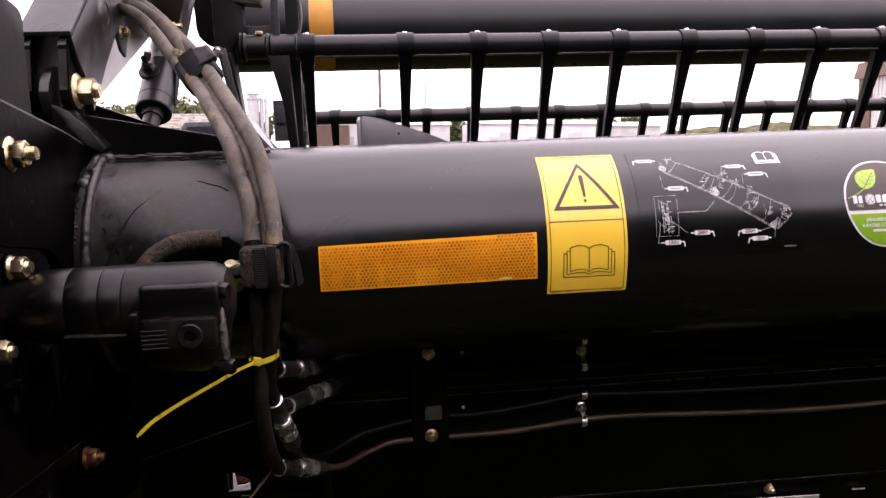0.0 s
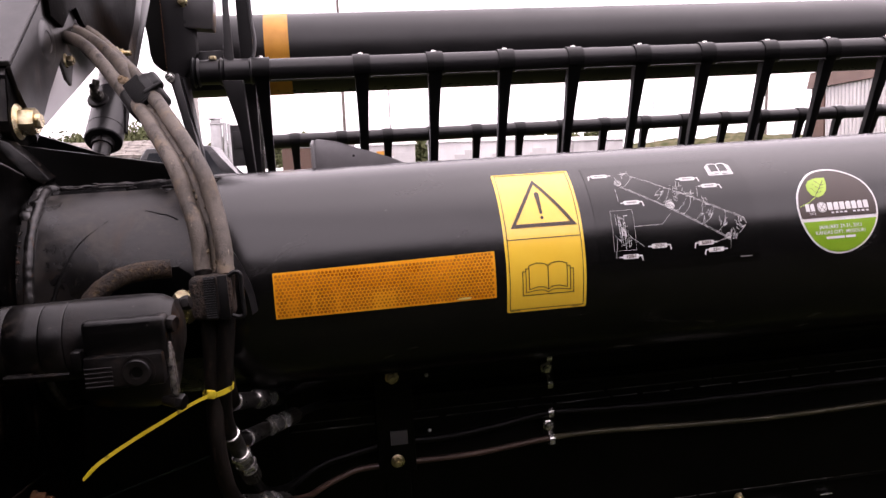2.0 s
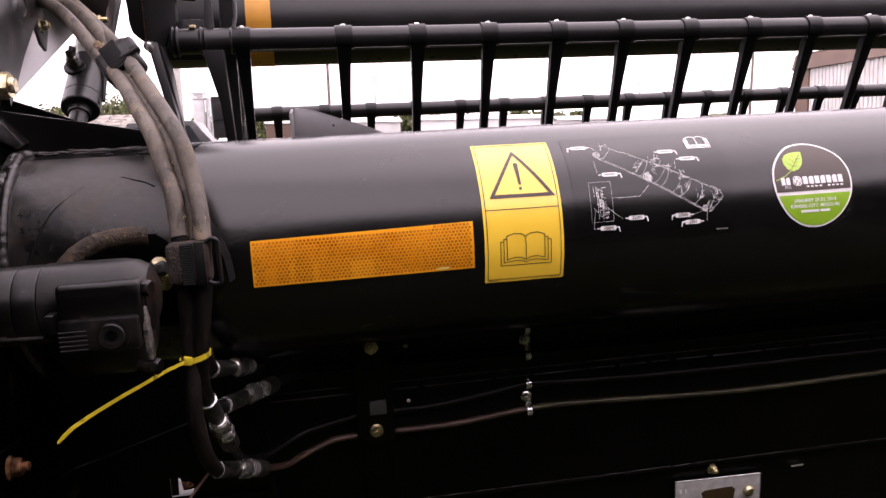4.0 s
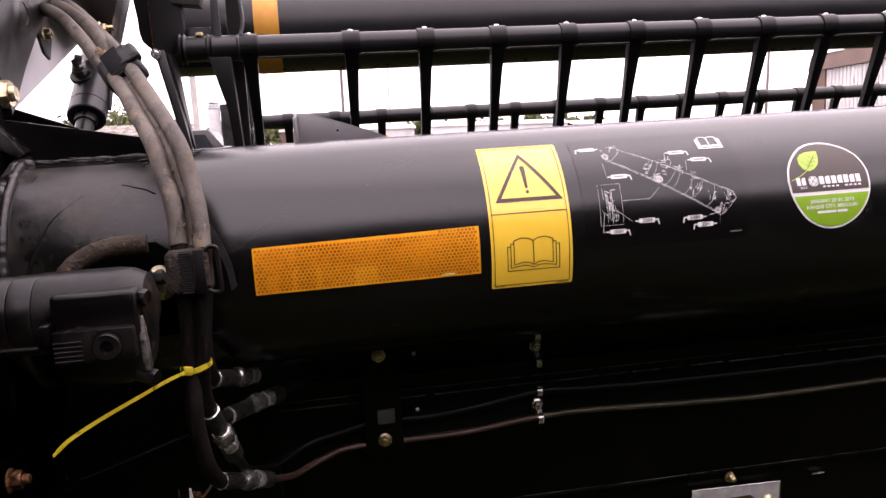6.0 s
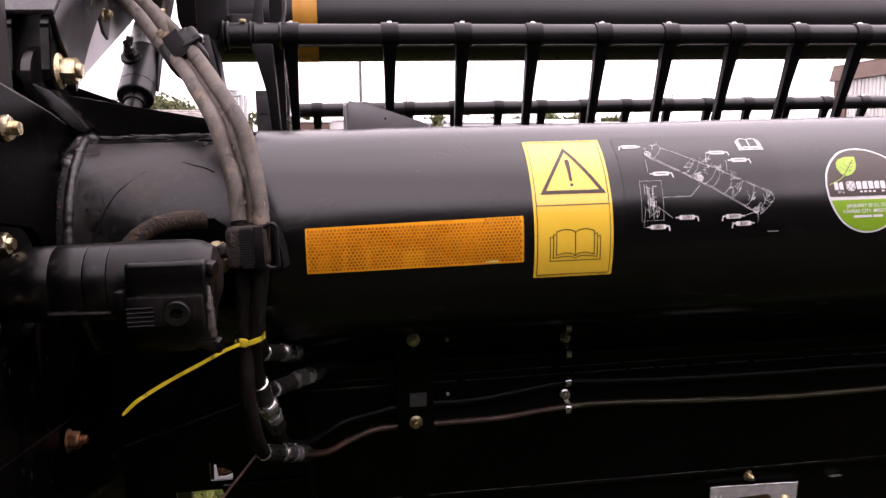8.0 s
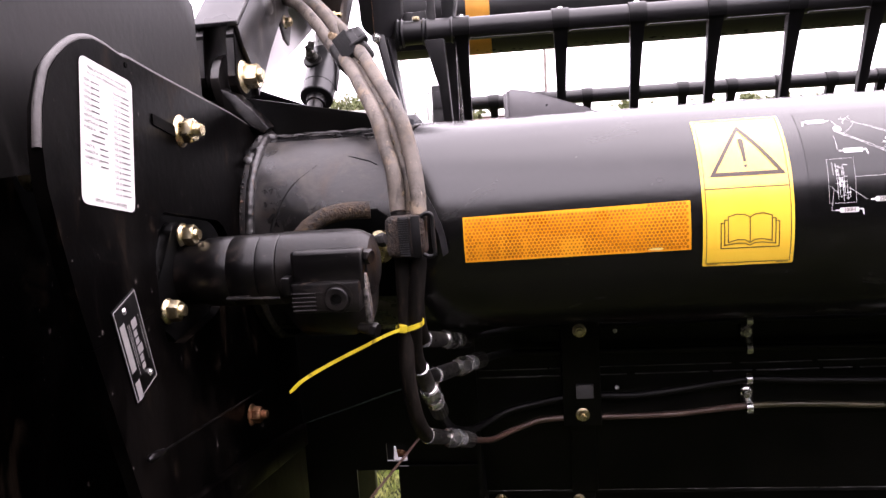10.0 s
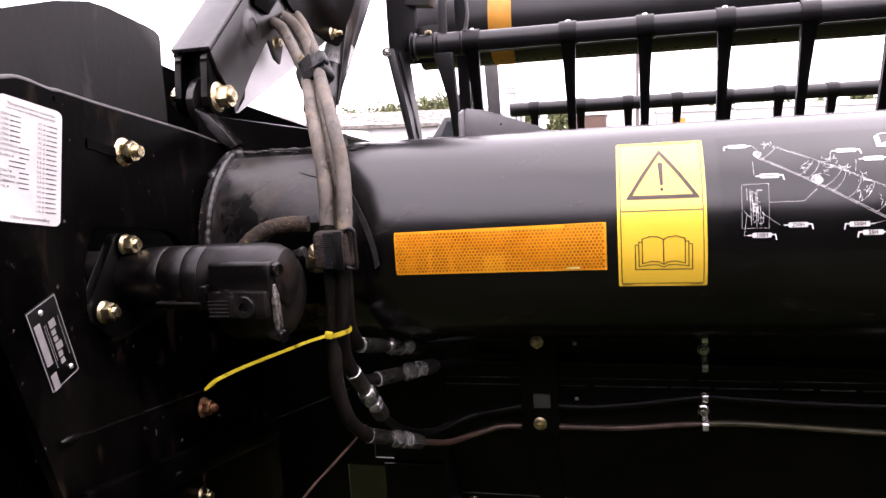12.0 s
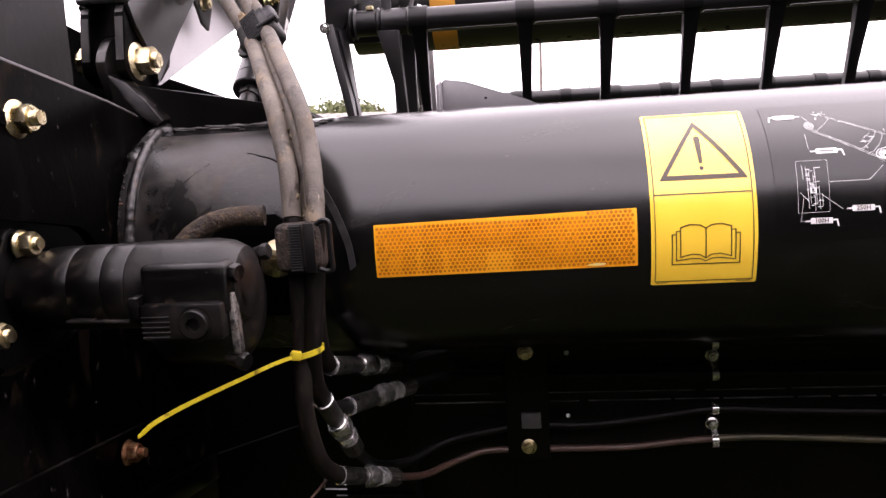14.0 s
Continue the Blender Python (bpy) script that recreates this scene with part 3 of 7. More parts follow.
# adjusting slot and the pocket over the motor
bm = bmesh.new()
# The slot is not cut through; its dark inside is painted on.
slab(bm, on_face([(0.6145, 1.4985), (0.6155, 1.5070), (0.686, 1.4905), (0.685, 1.4800)], 0.0012), (-0.004, 0, 0))
part("slot", bm, VOID, plate, "narrow slot, its dark inside painted as a black slab")


def bolted(name, p, d, across, parent, material=ZINC, stub=0.016, washer=1.5, h=None, turn=0.0, label=""):
    """Flange washer, nut and the bolt's threaded end."""
    d = Vector(d).normalized()
    p = Vector(p)
    h = across * 0.62 if h is None else h
    bm = bmesh.new()
    lathe(bm, p, d, [(0, across * washer / 2), (across * 0.07, across * washer / 2), (across * 0.18, across * 0.56)], 24)
    hexnut(bm, p + d * across * 0.12, d, across, h, turn)
    nut = part(name, bm, material, parent, label, smooth=30)
    if stub:
        bm = bmesh.new()
        r, L = across * 0.31, h + stub
        prof = [(0, r)]
        k = h
        while k < L - 0.0016:
            prof += [(k, r), (k + 0.0008, r * 0.9)]
            k += 0.0016
        prof += [(L, r * 0.88)]
        lathe(bm, p + d * across * 0.12, d, prof, 16)
        s = part("bolt_end", bm, material, parent, smooth=20)
    return nut


bolted("nut", (plate_x(0.670), 0.670, 1.492), (1, 0, 0), 0.019, plate, stub=0.007, turn=0.3, label="yellow zinc flange nut")
bolted("nut", (plate_x(0.757) + 0.003, 0.7575, 1.1925), (1, 0, 0), 0.0155, plate, RUSTY, stub=0.006, turn=0.2, label="rust-tinted flange nut")
bolted("nut", (plate_x(0.7365), 0.7365, 1.094), (1, 0, 0), 0.013, plate, stub=0.004, turn=0.5)
bolted("nut", (plate_x(0.661), 0.661, 1.113), (1, 0, 0), 0.013, plate, stub=0.004, turn=0.1)
bm = bmesh.new()
slab(bm, on_face([(0.7596, 1.0773), (0.700, 1.0690), (0.7722, 1.0250)], 0.0008), (0.0006, 0, 0))
warn_small = solo("warning_triangle_decal", bm, YELLOW, (plate_x(0.758), 0.758, 1.03), "small yellow triangular warning sticker on the black plate", "sticker", smooth=None)
bm = bmesh.new()
for a, b in (((0.7545, 1.0735), (0.709, 1.0667)), ((0.7565, 1.0735), (0.7675, 1.032))):
    slab(bm, on_face([a, b, (b[0], b[1] - 0.002), (a[0] - 0.002, a[1] - 0.002)], 0.0018), (0.0003, 0, 0))
part("border", bm, PRINT, warn_small, smooth=None)
# latch rod and lower brace across the plate
bm = bmesh.new()
rod(bm, (plate_x(0.53) + 0.006, 0.53, 1.255), (plate_x(0.79) + 0.006, 0.79, 1.2075), 0.0009, seg=10)
lathe(bm, (plate_x(0.517) + 0.006, 0.517, 1.2575), (-0.07, 1, -0.18), [(0, 0.0012), (0.004, 0.0030), (0.016, 0.0034), (0.026, 0.002)], 14)
part("latch_rod", bm, CAST, plate, "thin dark latch rod with a worn tip")
bm = bmesh.new()
slab(bm, on_face([(0.535, 1.204), (0.74, 1.156), (0.95, 1.10), (0.95, 1.07), (0.535, 1.172)], 0.0), (0.010, 0, 0), 0.003)
part("brace", bm, PLATE, plate)

# second plate behind it, and the outer panel at its side
bm = bmesh.new()
BX = -0.376
o2 = [(0.12, 1.30), (0.12, 1.50), (0.40, 1.582), (0.583, 1.6215), (0.65, 1.6370), (0.697, 1.6430), (0.722, 1.6407), (0.761, 1.6336), (0.793, 1.6274), (0.8055, 1.6245), (0.8105, 1.6200), (0.8120, 1.6130), (0.8070, 1.5892), (0.804, 1.44), (0.60, 1.44), (0.585, 1.47), (0.45, 1.47), (0.30, 1.42)]
slab(bm, [(BX, y, z) for y, z in o2], (-0.005, 0, 0), 0.0012)
part("rear_plate", bm, DUSTPLATE, frame_thing, "dusty black sheet plate with a rounded shoulder", smooth=25)
bm = bmesh.new()
o3 = [(0.52, 1.60), (0.568, 1.443), (0.592, 1.389), (0.608, 1.350), (0.622, 1.299), (0.649, 1.208), (0.66, 1.16), (0.70, 0.90), (0.10, 0.85), (0.10, 1.60)]
slab(bm, [(-0.425, y, z) for y, z in o3], (-0.02, 0, 0), 0.002)
solo("end_shield", bm, PLATE, (-0.43, 0.4, 0.9), "dark scuffed outer side panel of the header", "panel", smooth=25)
# Recess shade is painted: a near-black sheet stands behind the plate.
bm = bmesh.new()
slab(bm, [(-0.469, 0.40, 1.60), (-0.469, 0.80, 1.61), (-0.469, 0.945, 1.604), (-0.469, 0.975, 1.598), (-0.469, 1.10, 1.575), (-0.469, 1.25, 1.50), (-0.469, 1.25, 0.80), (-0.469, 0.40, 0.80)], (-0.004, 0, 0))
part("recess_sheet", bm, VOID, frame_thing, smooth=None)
bm = bmesh.new()
bolt_y, bolt_z = 0.590, 1.468
rod(bm, (-0.43, bolt_y, bolt_z), (-0.40, bolt_y, bolt_z), 0.017, seg=24, bev=0.001)
hexnut(bm, (-0.402, bolt_y, bolt_z), (1, 0, 0), 0.036, 0.014, 0.4)
hb = solo("hex_bolt", bm, ZINC, (-0.43, bolt_y, bolt_z), "large yellow zinc hex bolt head in a dark recess", "bolt", smooth=30)
bm = bmesh.new()
for k, (dy, dz) in enumerate(((-0.006, 0.002), (0.0, 0.002), (0.006, 0.002))):
    box(bm, (-0.3875, bolt_y + dy, bolt_z + dz), (0.0012, 0.0012, 0.006))
box(bm, (-0.3875, bolt_y + 0.004, bolt_z - 0.009), (0.0012, 0.006, 0.0014))
part("head_mark", bm, RUSTY, hb, smooth=None)

# lugs and wedge that carry the arm
bm = bmesh.new()
tongue = [(0.920, 1.580), (0.907, 1.577), (0.8985, 1.5725), (0.8890, 1.5620), (0.8838, 1.5515), (0.8850, 1.5406), (0.8895, 1.5300), (0.8978, 1.5185), (0.9040, 1.5090), (0.906, 1.480), (0.96, 1.480), (0.955, 1.55), (0.944, 1.572), (0.933, 1.579)]
slab(bm, [(-0.3990, y, z) for y, z in tongue], (0.0105, 0, 0), 0.0012)
part("lug", bm, ARMPAINT, frame_thing, "thick rounded black lug between the clevis plates", smooth=30)
bm = bmesh.new()
slab(bm, [(-0.3885, 0.8835, 1.5385), (-0.3720, 0.8870, 1.5305), (-0.3520, 0.8870, 1.5090), (-0.3365, 0.8870, 1.4898), (-0.3430, 0.8850, 1.4845), (-0.3585, 0.8850, 1.4940), (-0.3720, 0.8840, 1.5100)], (0.002, 0.016, 0.002), 0.0012)
part("lug_brace", bm, CAST, frame_thing, "slanting black brace between lug and tube", smooth=30)
# triangular web in a paler paint than the brace
bm = bmesh.new()
slab(bm, [(-0.3885, 0.8870, 1.5375), (-0.3725, 0.8870, 1.5105), (-0.3590, 0.8880, 1.4945), (-0.3660, 0.8880, 1.4930), (-0.3880, 0.8890, 1.5090)], (0, 0.010, 0), 0.0006)
part("lug_web", bm, ARMPAINT, frame_thing, "grey web beside the brace", smooth=30)
# weld lumps and beads where lug, wedge, plate and tube meet
bm = bmesh.new()
rw = random.Random(21)
for i in range(7):
    a = radians(50 + 25 * i / 6)
    p = Vector((-0.3455 + rw.uniform(-0.003, 0.004), CY - (CR - 0.003) * math.cos(a), CZ + (CR - 0.003) * math.sin(a)))
    k = rw.uniform(0.0075, 0.0105)
    bmesh.ops.create_icosphere(bm, subdivisions=3, radius=k, matrix=Matrix.Translation(p) @ Matrix.Diagonal((rw.uniform(0.9, 1.4), 1, 1, 1)))
for v in bm.verts:
    v.co += Vector((0.6, -0.6, 0.8)) * (0.0022 * noise.noise(v.co * 90) + 0.0007 * noise.noise(v.co * 320))
tagged(part("weld_lump", bm, WELDGREY, frame_thing, "coarse lumpy weld at the corner", smooth=60), kind="stuff")
bm = bmesh.new()
hose(bm, [(-0.336 + 0.0075 * i, 0.8965 + 0.0012 * noise.noise(Vector((i * 0.9, 2, 0))), 1.4800 + 0.0010 * noise.noise(Vector((i * 0.7, 8, 0)))) for i in range(20)], 0.004, seg=8, n=4, radii=lambda t: max(0.0006, 0.0017 + 0.0022 * noise.noise(Vector((t * 9, 3, 0))) + 0.0006 * noise.noise(Vector((t * 40, 3, 0)))))
part("weld_bead", bm, WELDGREY, frame_thing, "rough bead along the wedge", smooth=60)
bm = bmesh.new()
for i in range(46):
    x = rw.uniform(-0.335, -0.165)
    a = radians(rw.gauss(77, 4.0))
    p = Vector((x, CY - (CR + 0.0004) * math.cos(a), CZ + (CR + 0.0004) * math.sin(a)))
    bmesh.ops.create_icosphere(bm, subdivisions=2, radius=1.0, matrix=Matrix.Translation(p) @ Matrix.Rotation(a - math.pi / 2, 4, "X") @ Matrix.Diagonal((rw.uniform(0.003, 0.012), rw.uniform(0.0010, 0.0030), rw.uniform(0.0005, 0.0012), 1)))
tagged(part("dirt_crust", bm, DUSTLIP, frame_thing, "flaky crust of dry dirt on top of the tube", smooth=60), kind="stuff")
bm = bmesh.new()
slab(bm, [(-0.400, 0.90, 1.534), (-0.36, 0.90, 1.526), (-0.341, 0.90, 1.5222), (-0.267, 0.905, 1.5078), (-0.20, 0.91, 1.4950), (-0.20, 0.91, 1.477), (-0.28, 0.905, 1.477), (-0.352, 0.90, 1.477), (-0.40, 0.90, 1.48)], (0, 0.012, 0), 0.001)
part("wedge", bm, PANEL, frame_thing, "black wedge plate on top of the tube")
bm = bmesh.new()
slab(bm, [(-0.400, 0.905, 1.5335), (-0.20, 0.912, 1.4945), (-0.19, 1.02, 1.478), (-0.30, 1.06, 1.490), (-0.40, 1.06, 1.502)], (0, 0, -0.004))
part("wedge_top", bm, PANEL, frame_thing)
bm = bmesh.new()
slab(bm, [(-0.475, 1.062, 1.571), (-0.325, 1.062, 1.512), (-0.295, 1.062, 1.500), (-0.295, 1.062, 1.468), (-0.475, 1.062, 1.468)], (0, 0.008, 0), 0.001)
part("rear_web", bm, PANEL, frame_thing)
bm = bmesh.new()
slab(bm, [(-0.44, 1.05, 1.50), (-0.36, 1.05, 1.50), (-0.37, 1.34, 1.50), (-0.43, 1.34, 1.50)], (0, 0, -0.012), 0.002)
part("cylinder_mount", bm, PANEL, frame_thing)

# fin standing on the tube; reflected sky is put into its grey
bm = bmesh.new()
fin_o = [(-0.062, 1.470), (-0.062, 1.513), (-0.058, 1.517), (-0.035, 1.513), (0.03, 1.490), (0.075, 1.470)]
slab(bm, [(x, 0.985, z) for x, z in fin_o], (0, 0.003, 0), 0.0006)
slab(bm, [(-0.066, 0.968, 1.465), (-0.066, 0.968, 1.511), (-0.064, 0.985, 1.516), (-0.064, 0.988, 1.465)], (0.003, 0, 0), 0.0006)
fin = solo("guide_fin", bm, FINGREY, (0, 0.985, 1.47), "folded sheet fin on the tube, its sky sheen painted grey", "bracket", smooth=25)
bm = bmesh.new()
lathe(bm, (-0.014, 0.9855, 1.494), (0, -1, 0), [(0, 0.0015), (0.0008, 0.0015)], 12)
part("hole", bm, PANEL, fin)

# ---- back wall of the header under the tube ----
bw = thing("back_sheet", (0, 1.05, 0.85), "black painted back sheet of the header with ledges and bolts", "panel")
bm = bmesh.new()
slab(bm, [(-0.13, 1.04, 1.30), (4.2, 1.04, 1.30), (4.2, 1.04, 1.1235), (-0.13, 1.04, 1.1235)], (0, 0.004, 0))
part("upper_sheet", bm, PANEL, bw, smooth=None)
bm = bmesh.new()
bent(bm, [(-0.13, 1.0445, 1.16), (-0.13, 1.0445, 1.128), (-0.13, 1.0455, 1.06), (-0.13, 1.098, 0.925), (-0.13, 1.098, 0.918)], 4.33, (1, 0, 0), 0.004)
part("middle_sheet", bm, PANEL, bw, smooth=None)
bm = bmesh.new()
slab(bm, [(-0.13, 1.12, 0.93), (4.2, 1.12, 0.93), (4.2, 1.20, 0.16), (-0.13, 1.20, 0.02)], (0, 0.004, 0))
part("lower_sheet", bm, PANEL, bw, smooth=None)
# Edge highlights are painted: broken pale strips along the folds.
for nm, y, z, w in (("ledge", 1.0385, 1.1352, 0.0008), ("ledge", 1.0385, 1.1242, 0.0013), ("ledge", 1.0955, 0.9235, 0.0014)):
    bm = bmesh.new()
    x = -0.125
    rl = random.Random(int(z * 1000))
    while x < 2.6:
        L = rl.uniform(0.02, 0.16)
        box(bm, (x + L / 2, y, z + rl.uniform(-0.0003, 0.0003)), (L, 0.003, w * rl.uniform(0.5, 1.0)))
        x += L + rl.uniform(0, 0.012)
    tagged(part(nm, bm, LEDGE, bw, "folded sheet edge, its highlight drawn as broken grey strips", smooth=None), kind="stuff")
bm = bmesh.new()
slab(bm, [(-0.010, 1.012, 1.235), (0.041, 1.012, 1.235), (0.041, 1.012, 1.060), (-0.010, 1.012, 1.060)], (0, 0.028, 0), 0.002)
br = part("bracket", bm, PANEL, bw, "upright black bracket", smooth=30)
bm = bmesh.new()
slab(bm, [(0.0, 1.040, 1.061), (0.034, 1.040, 1.061), (0.038, 1.088, 0.924), (0.0, 1.088, 0.924)], (0, 0.02, 0), 0.001)
part("stem", bm, PANEL, bw, "narrow upright below the bracket", smooth=30)
bm = bmesh.new()
slab(bm, [(0.008, 1.008, 1.121), (0.031, 1.008, 1.121), (0.031, 1.008, 1.1015), (0.008, 1.008, 1.1015)], (0, 0.004, 0), 0.0006)
part("tab", bm, GREYSHEEN, br)
bolted("nut", (0.0155, 1.012, 1.196), (0, -1, 0.05), 0.012, br, ZINC, stub=0.004, washer=1.55, turn=0.2)
bolted("nut", (0.0155, 1.010, 1.078), (0, -1, 0.05), 0.012, br, ZINC, stub=0.004, washer=1.55, turn=0.5)
bm = bmesh.new()
slab(bm, [(-0.135, 1.110, 0.920), (0.035, 1.108, 0.920), (0.035, 1.112, 0.80), (-0.135, 1.114, 0.80)], (0, 0.02, 0), 0.001)
low = part("lower_tab", bm, PANEL, bw)
bolted("nut", (-0.109, 1.110, 0.900), (0, -1, 0.05), 0.012, low, ZINC, stub=0.004, washer=1.55, turn=0.1)
bolted("nut", (0.010, 1.109, 0.899), (0, -1, 0.05), 0.012, low, ZINC, stub=0.004, washer=1.55, turn=0.5)
# Rivet shine is painted: white dots in place of bare steel.
for z in (1.1855, 1.104):
    bm = bmesh.new()
    lathe(bm, (0.065, 1.0405 if z > 1.15 else 1.043, z), (0, -1, 0), [(0, 0.003), (0.002, 0.003), (0.003, 0.002)], 12)
    part("rivet", bm, WHITE, bw, "small rivet with its shine painted white")
bolted("nut", (0.577, 1.121, 0.895), (0.25, -1, -0.1), 0.012, bw, ZINC, stub=0.005, washer=1.5, turn=0.1)
bm = bmesh.new()
box(bm, (0.735, 1.119, 0.881), (0.022, 0.003, 0.0022))
part("scratch", bm, STEEL, bw)


def line_clamp(zc, z_hi, z_lo):
    """A double clamp that holds two lines, with its bolt."""
    th = thing("line_clamp", (0.235, 1.035, zc), "bright zinc double clamp holding two lines to the black sheet", "clamp", "clamps on the back sheet")
    for z in (z_hi, z_lo):
        bm = bmesh.new()
        k = 1 if z > zc else -1
        arc = [(0.2315, 1.022 - 0.0075 * math.cos(radians(a)), z + 0.0075 * k * math.sin(radians(a))) for a in range(-70, 111, 20)]
        bent(bm, [(0.2315, 1.029, z - 0.012 * k)] + arc, 0.0075, (1, 0, 0), 0.0013)
        part("strap", bm, STEEL, th, smooth=40)
    bm = bmesh.new()
    slab(bm, [(0.228, 1.030, zc + 0.014), (0.243, 1.030, zc + 0.014), (0.243, 1.030, zc - 0.014), (0.228, 1.030, zc - 0.014)], (0, 0.006, 0), 0.0008)
    part("backing", bm, CAST, th)
    bolted("nut", (0.234, 1.030, zc), (0, -1, 0), 0.0105, th, DARKSTEEL, stub=0.003, washer=1.5)
    return th


line_clamp(1.181, 1.199, 1.161)
line_clamp(1.096, 1.118, 1.078)


def long_line(pts, r, material, label, far_material=None, cut=None):
    """A line along the back sheet: its bent end at the fitting and its straight run are parts."""
    th = thing("hydraulic_line", pts[0], label, "hydraulic line", "lines along the back sheet")
    cut = cut if cut else 4
    for nm, run, m_ in (("bent_end", pts[:cut + 1], material), ("straight_run", pts[cut:], far_material or material)):
        bm = bmesh.new()
        hose(bm, run, r, seg=12, n=5)
        part(nm, bm, m_, th, smooth=60)
    return th


long_line([(-0.127, 0.902, 1.094), (-0.105, 0.95, 1.072), (-0.085, 0.995, 1.062), (-0.06, 1.012, 1.065), (-0.033, 1.020, 1.069), (0.048, 1.022, 1.0695), (0.129, 1.022, 1.0705), (0.19, 1.022, 1.0765), (0.235, 1.022, 1.0805), (0.30, 1.022, 1.0815), (0.46, 1.022, 1.0745), (0.6, 1.022, 1.071), (0.9, 1.024, 1.074), (1.4, 1.026, 1.07), (2.6, 1.026, 1.07)], 0.0042, BROWNHOSE, "thin brown hydraulic line clipped along the black sheet", OLIVELINE, 8)
long_line([(-0.153, 0.835, 1.157), (-0.149, 0.90, 1.11), (-0.13, 0.97, 1.078), (-0.10, 1.01, 1.079), (-0.076, 1.02, 1.085), (0.007, 1.022, 1.100), (0.086, 1.022, 1.0995), (0.16, 1.022, 1.1075), (0.236, 1.022, 1.1175), (0.31, 1.022, 1.1145), (0.5, 1.022, 1.110), (1.0, 1.024, 1.11), (2.6, 1.026, 1.11)], 0.0052, LINEBLACK, "black rubber hydraulic line along the black sheet")
long_line([(-0.126, 0.932, 1.213), (-0.09, 1.0, 1.202), (-0.05, 1.02, 1.200), (0.1, 1.024, 1.198), (0.236, 1.024, 1.199), (0.5, 1.024, 1.196), (1.2, 1.026, 1.195), (2.6, 1.026, 1.195)], 0.005, LINEBLACK, "black rubber hydraulic line along the upper sheet")
long_line([(-0.109, 0.931, 1.188), (-0.085, 1.0, 1.172), (-0.05, 1.02, 1.165), (0.1, 1.024, 1.162), (0.236, 1.024, 1.161), (0.5, 1.024, 1.158), (1.2, 1.026, 1.158), (2.6, 1.026, 1.158)], 0.005, LINEBLACK, "black rubber hydraulic line along the upper sheet")

# data plate on the lower sheet
dp = thing("data_plate", (0.59, 1.118, 0.80), "bare aluminium data plate with a rounded knob on the black sheet", "plate")
du, dv = Vector((0.155, 0.0, -0.004)), Vector((0.004, 0.008, -0.075))
d0 = Vector((0.510, 1.1185, 0.8815))
bm = bmesh.new()
slab(bm, [d0, d0 + du, d0 + du + dv, d0 + dv], (0, -0.002, 0), 0.0006)
part("sheet_plate", bm, DULLALU, dp)
bm = bmesh.new()
for a, b in (((0, 0), (1, 0)), ((1, 0), (1, 1)), ((0, 1), (0, 0))):
    p, q = d0 + du * a[0] + dv * a[1], d0 + du * b[0] + dv * b[1]
    rod(bm, p + Vector((0, -0.002, 0)), q + Vector((0, -0.002, 0)), 0.0011, seg=6)
part("rim", bm, STEEL, dp)
bm = bmesh.new()
slab(bm, [d0 + du * a + dv * b + Vector((0, -0.0022, 0)) for a, b in ((0.30, 0.36), (0.34, 0.30), (0.66, 0.26), (0.70, 0.34), (0.68, 0.60), (0.34, 0.62))], (0, -0.0008, 0))
part("window", bm, PRINT, dp)
bm = bmesh.new()
lathe(bm, d0 + du * 0.86 + dv * 0.42 + Vector((0, -0.002, 0)), (0, -1, 0), [(0, 0.010), (0.004, 0.0095), (0.007, 0.006)], 20)
part("knob", bm, ZINC, dp, "brass-coloured knob")
bm = bmesh.new()
for a in (0.05, 0.11):
    slab(bm, [d0 + du * (a + i) + dv * (0.22 + j) + Vector((0, -0.0022, 0)) for i, j in ((0, 0), (0.025, 0), (0.025, 0.10), (0, 0.10))], (0, -0.0006, 0))
part("mark", bm, WHITE, dp)

# olive side panel of the crop divider further in
bm = bmesh.new()
slab(bm, [(-0.50, 1.65, -0.04), (-1.35, 1.65, -0.04), (-1.35, 1.65, 1.15), (-0.441, 1.65, 1.15), (-0.441, 1.65, 0.63), (-0.472, 1.65, 0.563)], (0, 0.02, 0), 0.003)
solo("divider_panel", bm, OLIVE, (-0.9, 1.65, 0.0), "dark olive crop divider panel standing on the grass", "panel", smooth=25)

# dark sheets that close the gap under the end plate, open at the bottom to the grass
cs = thing("gap_sheet", (-0.3, 1.2, 0.9), "black inner side sheets under the tube", "panel")
bm = bmesh.new()
for xa, xb, za, zb in ((-0.60, -0.10, 0.9545, 1.34), (-0.60, -0.3045, 0.908, 0.9545), (-0.2695, -0.10, 0.908, 0.9545), (-0.3045, -0.2695, 0.908, 0.9230)):
    slab(bm, [(xa, 1.20, zb), (xb, 1.20, zb), (xb, 1.20, za), (xa, 1.20, za)], (0, 0.005, 0))
part("front_sheet", bm, PANEL, cs, smooth=None)
bm = bmesh.new()
slab(bm, [(-0.60, 1.21, 0.918), (-0.362, 1.21, 0.918), (-0.365, 1.21, 0.35), (-0.60, 1.21, 0.35)], (0, 0.005, 0))
part("left_sheet", bm, PANEL, cs, smooth=None)
bm = bmesh.new()
slab(bm, [(-0.284, 1.19, 0.918), (-0.10, 1.19, 0.918), (-0.10, 1.19, 0.35), (-0.292, 1.19, 0.35)], (0, 0.005, 0))
part("right_sheet", bm, PANEL, cs, smooth=None)
bm = bmesh.new()
slab(bm, [(-0.135, 1.036, 1.33), (-0.135, 1.195, 1.33), (-0.135, 1.195, 0.35), (-0.135, 1.10, 0.35), (-0.135, 1.036, 0.8)], (0.0065, 0, 0))
part("side_sheet", bm, PANEL, cs, smooth=None)
bm = bmesh.new()
